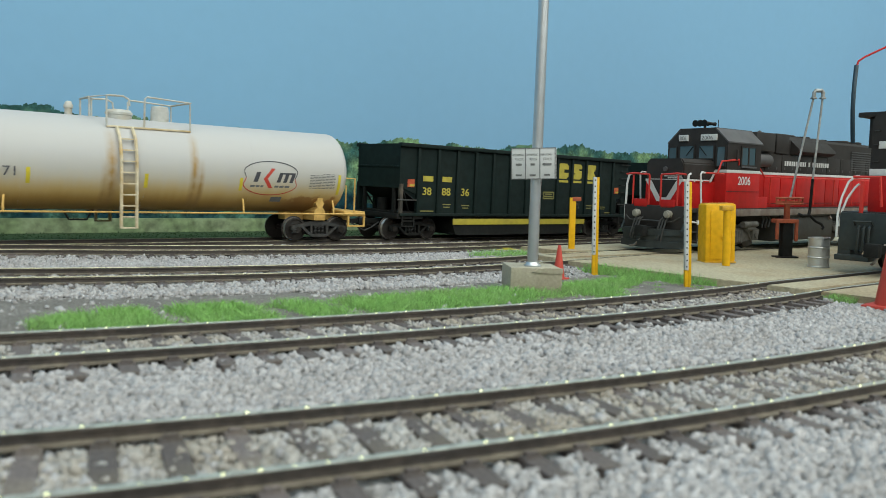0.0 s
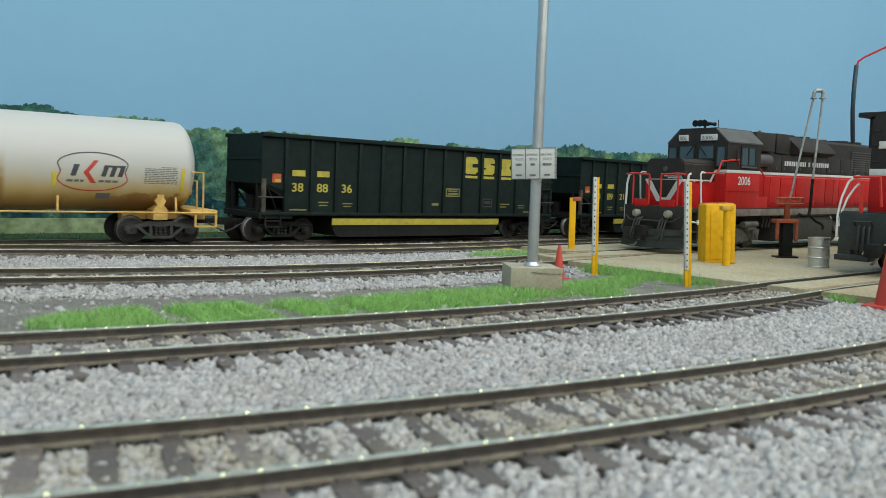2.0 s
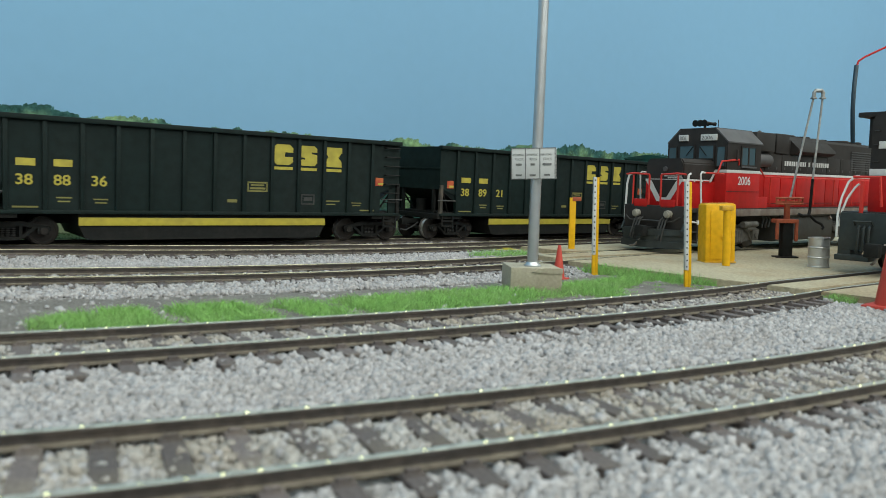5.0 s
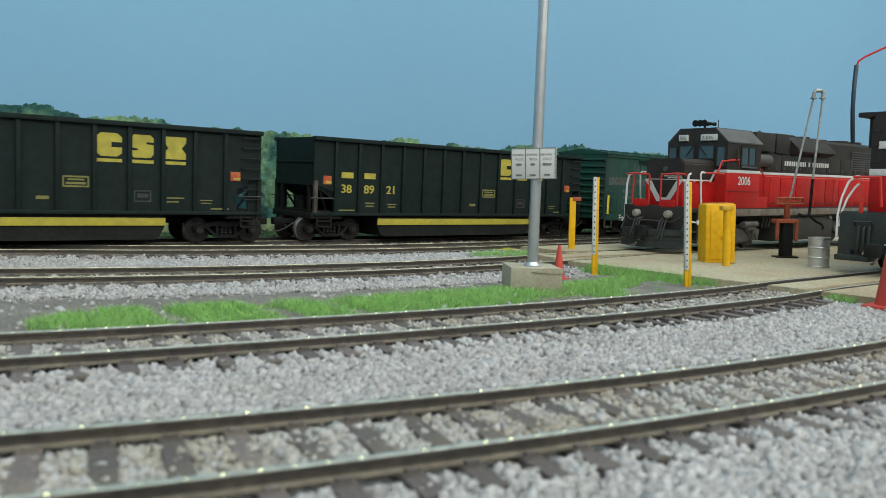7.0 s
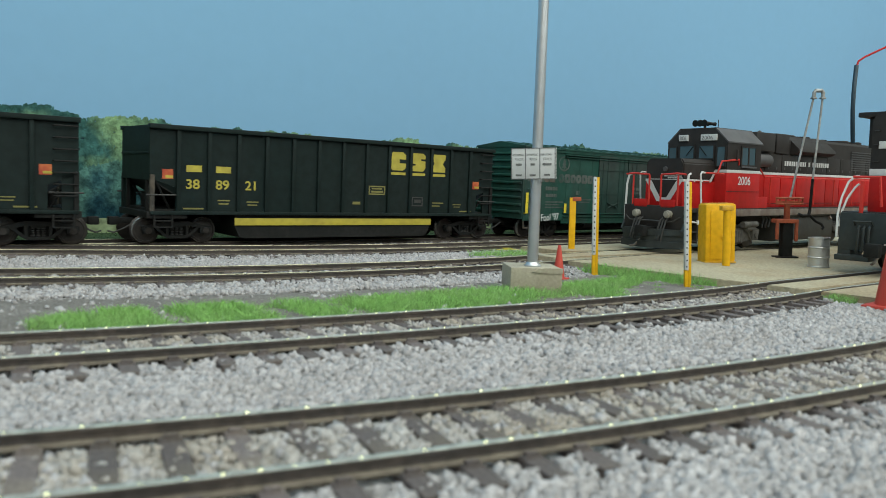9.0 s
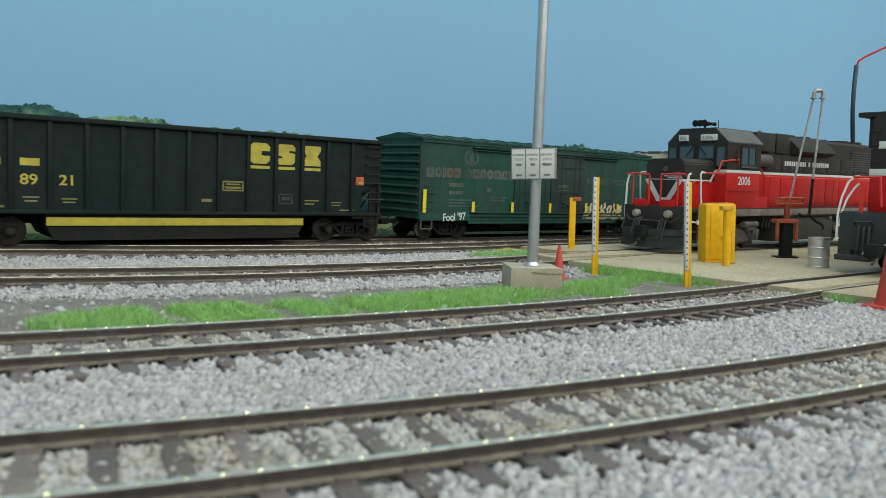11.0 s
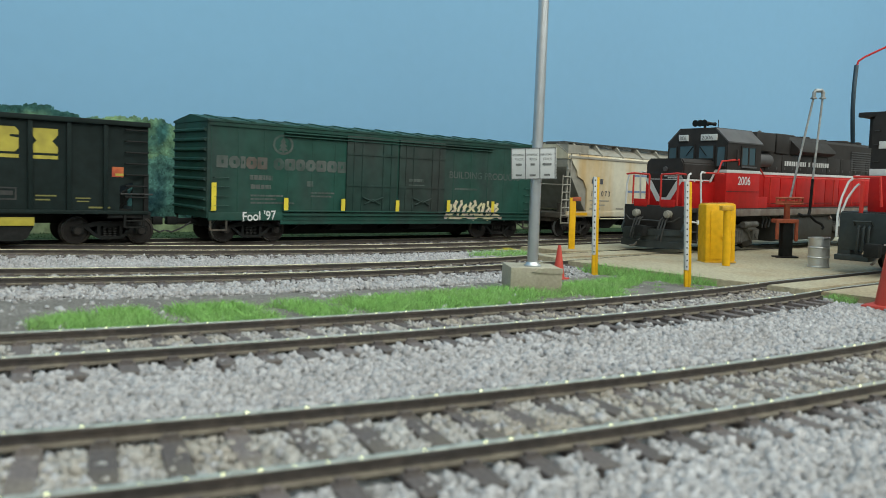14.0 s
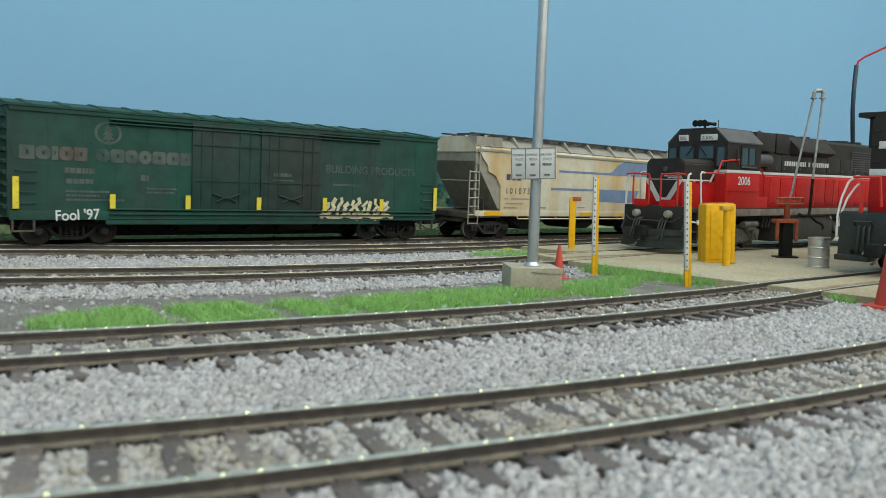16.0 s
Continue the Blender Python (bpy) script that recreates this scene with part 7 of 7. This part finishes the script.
        wire(bm, [(7.4, y - 0.8, z), (6.6, y - 0.8, z), (6.6, y + 0.8, z), (7.4, y + 0.8, z)], 0.22, 5)
        part("grab_iron", bm, M["lococarbon"], top)
    for y0, y1 in ((2.0, 7.0), (-7.0, -2.0)):
        box_part("number_board", top, M["white"], 7.0, y0, 44.6, 7.5, y1, 47.2, 0.2, "white number board")
    # radiator wing over the far side
    box_part("radiator_wing", eng, M["lococarbon"], 9, -15.6, 56.2, 60, 15.6, 58.0, 0.4, "dark overhanging radiator wing")
    box_part("radiator_core", eng, M["lococarbon"], 12, -12.6, 45.0, 58, 12.6, 56.4, 0.3)
    bm = bmesh.new()
    prism(bm, [(-14, 3.0), (-14.6, 12), (-13, 15.6), (13, 15.6), (14.6, 12), (14, 3.0)], 70, 130, axis="x")
    part("fuel_tank", bm, M["fueltank"], eng)
    first = part("truck", loco_truck(), M["gear"], eng, "dark locomotive truck", at=(42, 0, 0))
    again(first, eng, (158, 0, 0))
    wh = None
    for x in (26.3, 57.7, 142.3, 173.7):
        if wh is None:
            bm = bmesh.new()
            lathe(bm, [(1.2, -11.5), (1.2, -10.4), (5.8, -10.2), (5.85, -8.6), (6.4, -8.1), (1.4, -7.8), (1.4, 7.8), (6.4, 8.1), (5.85, 8.6), (5.8, 10.2), (1.2, 10.4), (1.2, 11.5)], 30, "y")
            wh = part("wheelset", bm, M["wheel"], eng, at=(x, 0, 5.85))
        else:
            again(wh, eng, (x, 0, 5.85))
    return eng


locomotive()
second_locomotive()


# ---------------------------------------------------------------- things round the servicing apron
def sign_pole():
    base = thing("concrete_base", 155.6, 150.0, -3.4, rz=-33.7, label="tan concrete block with a chipped top edge in grass", category="concrete block")
    bm = bmesh.new()
    cube(bm, -7.1, -6.8, 0, 7.1, 6.8, 7.7, 0.35)
    for v in bm.verts:
        v.co += Vector((0.12, 0.12, 0.05)) * noise.noise(v.co * 0.5)
    part("block", bm, M["block"], base)
    bm = bmesh.new()
    prism(bm, [(-1.3, 6.7), (0.5, 6.5), (4.0, 6.3), (7.2, 6.5), (7.2, 7.78), (2.2, 7.78), (0.2, 7.4)], -7.05, -6.5)
    part("chipped_edge", bm, M["block"], base, "broken overhanging mortar edge")
    pole = leaning("sign_pole", 154.2, 148.4, 4.3, 0.6, label="tall round galvanised steel pole on a concrete base", category="pole")
    bm = bmesh.new()
    rod(bm, (0, 0, 0.2), (0, 0, 128), 1.5, 1.28, n=28)
    part("shaft", bm, M["galv"], pole)
    bm = bmesh.new()
    lathe(bm, [(2.3, 0.0), (2.3, 0.35), (1.8, 0.8), (1.55, 1.3)], 24)
    part("foot_flange", bm, M["galv"], pole)
    board = part("sign_board", cube(bmesh.new(), -6.1, -0.25, -4.15, 6.1, 0.25, 4.15, 0.06), M["white"], pole, "white notice board in three panels", at=(-2.0, -0.75, 28.0), turn=(0, -2.5, -57))
    bm = bmesh.new()
    for x in (-6.0, -2.15, 1.75, 5.9):
        cube(bm, x - 0.12, -0.34, -4.1, x + 0.12, -0.24, 4.1)
    for z in (-4.1, 4.1):
        cube(bm, -6.0, -0.34, z - 0.1, 6.0, -0.24, z + 0.1)
    part("panel_lines", bm, M["ink"], board)
    for x, third in ((-5.6, 1.6), (-1.8, 1.2), (2.1, 2.4)):
        lettering("notice", "SERVICING", 0.78, M["ink"], board, (x - 0.1, -0.28, 2.1), stretch=0.78)
        lettering("notice", "TRACK", 0.95, M["ink"], board, (x + 0.45, -0.28, 0.85), stretch=0.8)
        bm = bmesh.new()
        plate_bar(bm, x + 1.6 - third / 2, -0.55, x + 1.6 + third / 2, 0.05, -0.25)
        plate_bar(bm, x + 0.8, -3.3, x + 2.4, -2.85, -0.25)
        part("notice_bar", bm, M["ink"], board, "unreadable grey lines")
    bm = bmesh.new()
    cube(bm, -1.9, -0.3, -0.4, 1.9, 0.5, 0.4, 0.1)
    part("bracket", bm, M["galv"], board, at=(1.9, 0.5, 1.0))


sign_pole()


def marker_post(x, y, z, height, strip_z, lean, dots):
    post = leaning("marker_post", x, y, z, lean, rz=-39.5, label="yellow post with a punched white strip", category="post", group="yellow posts with white strips")
    bm = bmesh.new()
    cube(bm, 0.05, -1.0, 0, 0.95, 0.6, height, 0.12)
    part("post", bm, M["yellow"], post)
    box_part("foot", post, M["yellow"], -0.95, -1.0, 0, 0.05, 0.6, strip_z, 0.1)
    strip = box_part("strip", post, M["white"], -1.0, -1.25, strip_z, 0.05, 0.55, height + 0.1, 0.08, "white perforated strip")
    gap = (height - strip_z - 2.0) / (dots - 1)
    for k in range(dots):
        box_part("hole", strip, M["hole"], -0.7, -1.32, strip_z + 0.8 + gap * k, -0.3, -1.2, strip_z + 1.25 + gap * k)
    return post


marker_post(205.6, 168.8, -3.3, 33.2, 7.3, 2.3, 13)
mp2 = marker_post(208.8, 135.0, -3.3, 32.8, 6.0, 3.6, 14)
bm = bmesh.new()
wire(bm, [(1.1, -0.2, 20.6), (3.0, -0.2, 20.4)], 0.22, 6)
wire(bm, [(3.0, -0.2, 19.8), (3.0, -0.2, 21.1)], 0.35, 6)
part("latch", bm, M["white"], mp2, "small white latch pin")


def plain_post():
    p = leaning("bollard", 253.8, 221.8, -0.4, 1.4, rz=-39.5, label="slim yellow post with a rusty top bracket", category="post")
    box_part("post", p, M["yellow"], -1.3, -1.0, 0, 1.3, 1.0, 22.0, 0.2)
    box_part("bracket", p, M["rust"], -0.2, -1.3, 20.6, 3.4, 1.0, 22.3, 0.2, "rusty bracket")


plain_post()


def cone(x, y, z, r, h, lean=0.0):
    c = leaning("traffic_cone", x, y, z, lean, label="red-orange traffic cone with a square foot", category="traffic cone", group="traffic cones")
    bm = bmesh.new()
    cube(bm, -r * 1.25, -r * 1.25, 0, r * 1.25, r * 1.25, h * 0.07, r * 0.12)
    part("foot", bm, M["conered"], c)
    bm = bmesh.new()
    lathe(bm, [(r, h * 0.05), (r * 0.95, h * 0.1), (r * 0.28, h * 0.96), (r * 0.2, h)], 24)
    part("body", bm, M["conered"], c)
    return c


cone(183.4, 164.8, -3.0, 1.95, 11.0, 1.5)
cone(223.9, 81.5, -2.7, 5.1, 25.0, 3)


def fuel_cabinet():
    c = leaning("fuel_cabinet", 271.6, 163.9, -0.25, 3.0, rz=-36.0, label="tall yellow rounded metal cabinet on concrete", category="cabinet")
    bm = bmesh.new()
    cube(bm, -6.0, -4.2, 0, 6.0, 4.2, 22.6, 1.3)
    body = part("body", bm, M["yellow"], c)
    box_part("worn_cap", body, M["wornyellow"], -5.0, -3.4, 22.4, 5.0, 3.4, 22.75, 0.15, "rust-worn cabinet top")
    box_part("foot", body, M["wornyellow"], -6.1, -4.3, 0, 6.1, 4.3, 0.6, 0.15)
    bm = bmesh.new()
    cube(bm, -4.1, -4.45, 1.5, 4.1, -4.15, 20.3, 0.25)
    door = part("door", bm, M["yellow"], body)
    bm = bmesh.new()
    rod(bm, (0.8, -4.4, 10.0), (0.8, -5.2, 10.0), 0.6, n=12)
    rod(bm, (0.0, -5.2, 10.0), (1.6, -5.2, 10.0), 0.35, n=8)
    part("handle", bm, M["yellow"], door)
    p = leaning("bollard", 262.6, 154.2, -0.3, 2.8, rz=-36.0, label="yellow steel bollard with a rust-topped bracket", category="post")
    bm = bmesh.new()
    rod(bm, (0, 0, 0), (0, 0, 21.6), 1.4, n=20)
    part("post", bm, M["yellow"], p)
    bm = bmesh.new()
    cube(bm, -2.6, -1.6, 20.4, 2.0, 1.6, 22.2, 0.5)
    part("bracket", bm, M["wornyellow"], p, "rust-worn yellow head bracket")


fuel_cabinet()


def oil_drum():
    d = leaning("oil_drum", 299.4, 137.4, -0.25, 3.2, label="bare silver steel drum with two rolling hoops", category="drum")
    bm = bmesh.new()
    r = 3.85
    lathe(bm, [(r * 0.96, 0.0), (r * 1.03, 0.15), (r * 1.03, 0.45), (r * 0.98, 0.6), (r * 0.98, 3.5), (r * 1.04, 3.75), (r * 1.04, 4.0), (r * 0.98, 4.25), (r * 0.98, 7.3), (r * 1.04, 7.55), (r * 1.04, 7.8), (r * 0.98, 8.05), (r * 0.98, 10.9), (r * 1.03, 11.05), (r * 1.03, 11.4), (r * 0.93, 11.4), (r * 0.93, 11.0), (0.1, 11.0)], 36)
    part("shell", bm, M["drum"], d)
    bm = bmesh.new()
    rod(bm, (2.4, 0, 11.0), (2.4, 0, 11.35), 0.5, n=10)
    part("bung", bm, M["drum"], d)


oil_drum()


def fuel_crane():
    c = leaning("fuelling_crane", 326.0, 164.2, -0.25, 2.0, rz=-39.5, label="rusty red fuelling stand with two tall silver pipes", category="fuelling stand")
    box_part("foot_plate", c, M["gear"], -4.8, -2.6, 0, 4.8, 2.6, 0.7, 0.2, "black foot plate")
    box_part("column", c, M["gear"], -2.1, -2.0, 0.5, 2.3, 2.0, 16.0, 0.3, "black square column")
    bm = bmesh.new()
    cube(bm, -5.4, -3.0, 15.0, 4.0, 3.0, 16.6, 0.3)
    cube(bm, -5.4, -2.8, 8.0, -4.2, -1.6, 15.4, 0.2)
    cube(bm, 2.8, -2.8, 7.2, 4.0, -1.6, 15.4, 0.2)
    part("red_table", bm, M["rust"], c, "rusty red side bracket")
    bm = bmesh.new()
    cube(bm, -1.0, -1.0, 16, 1.0, 1.0, 23.6, 0.2)
    part("stem", bm, M["rust"], c)
    bm = bmesh.new()
    for z in (23.2, 25.6):
        ring = [(0.9 + 5.6 * math.cos(math.pi * k / 10), 3.2 * math.sin(math.pi * k / 10), z) for k in range(21)]
        wire(bm, ring, 0.42, 8)
    for k in range(6):
        x, y = 0.9 + 5.6 * math.cos(math.pi * k / 3), 3.2 * math.sin(math.pi * k / 3)
        rod(bm, (x, y, 23.2), (x, y, 25.6), 0.32, n=8)
    cube(bm, -4.6, -0.7, 23.4, 6.4, 0.7, 24.4, 0.2)
    part("hand_wheel", bm, M["rust"], c, "rusty red ring frame")
    bm = bmesh.new()
    rod(bm, (1.0, 0, 25.0), (9.2, 0.4, 68.5), 0.46, n=10)
    rod(bm, (10.4, 0.2, 33.5), (13.0, 0.4, 68.5), 0.46, n=10)
    part("pipe", bm, M["pipe"], c, "weathered silver pipes")
    bm = bmesh.new()
    rod(bm, (9.8, 0.2, 20.0), (10.4, 0.2, 33.8), 0.58, n=10)
    part("rubber_sleeve", bm, M["gear"], c, "black rubber sleeve")
    bm = bmesh.new()
    wire(bm, [(9.2, 0.4, 68.0), (9.3, 0.4, 70.2), (9.9, 0.4, 71.1), (12.4, 0.4, 71.1), (13.1, 0.4, 70.2), (13.0, 0.4, 68.0)], 0.85, 10)
    cube(bm, 8.2, -0.6, 67.6, 10.2, 1.4, 68.3, 0.1)
    cube(bm, 12.0, -0.6, 67.6, 14.0, 1.4, 68.3, 0.1)
    part("pipe_bend", bm, M["pipe"], c, "bright pipe bend")
    bm = bmesh.new()
    wire(bm, [(9.8, 0.2, 20.4), (9.0, -0.6, 18.2), (6.4, -1.0, 18.0), (4.4, -1.0, 18.8)], 0.7, 8)
    wire(bm, [(9.4, -0.4, 18.4), (12.0, -0.8, 15.8), (14.4, -1.2, 14.6), (15.2, -1.4, 13.2), (14.6, -1.4, 12.4)], 0.55, 8)
    part("nozzle", bm, M["gear"], c, "black hose nozzle")


fuel_crane()


def sand_hose():
    h = thing("sand_hose", 347.0, 149.6, -0.25, label="hanging teal hose on a thin red arm", category="hose")
    pts = []
    for k in range(15):
        f = k / 14
        bow = math.sin(math.pi * f) * 3.0
        pts.append((-1.4 + 0.8 * f - bow, -1.0 + 1.7 * f - 0.2 * bow, 50.2 + 32.6 * f))
    bm = bmesh.new()
    wire(bm, pts, 0.88, 10)
    part("hose", bm, M["hose"], h, "teal-black rubber hose")
    bm = bmesh.new()
    wire(bm, [(-0.6, 0.7, 82.2), (0.2, 0.3, 84.8), (2.2, -1.2, 86.6), (9.4, -6.4, 91.2), (24, -17, 99), (26, -18, 96), (26, -18, 0.0)], 0.42, 8)
    part("arm", bm, M["red"], h, "thin red pipe arm")


sand_hose()


def derail():
    d = thing("track_derail", 245.6, 252.8, -4.6, rz=-15, label="low yellow derail block by the siding", category="derail")
    bm = bmesh.new()
    cube(bm, -6.0, -1.4, 0, 6.0, 1.4, 1.3, 0.3)
    cube(bm, -2.0, -1.0, 1.1, 2.4, 1.0, 1.9, 0.3)
    part("block", bm, M["stripe"], d)


derail()


# ---------------------------------------------------------------- what moves: the train rolls to the left at an even pace
def on_main_line(s):
    u = 251.0 + s
    return u, way_d(u), math.degrees(math.atan(2 * 0.00012466 * s))


def motions():
    times = [0.5 * k for k in range(33)]
    for car, s0 in TRAIN:
        rows = []
        for t in times:
            u, w, turn = on_main_line(s0 - SPEED * (t - 8.0))
            rows.append((t, pose(u * MM, w * MM, MAIN_Z * MM, 0, 0, turn)))
        walk(car, rows)
    step = math.degrees(SPEED * 0.2 / WHEEL_R)
    for n, (ws, k) in enumerate(ROLLING):
        start = 37.0 * n
        walk(ws, [(0.2 * i, pose(k * MM, 0, WHEEL_R * MM, 0, -(start + step * i), 0)) for i in range(81)])


motions()
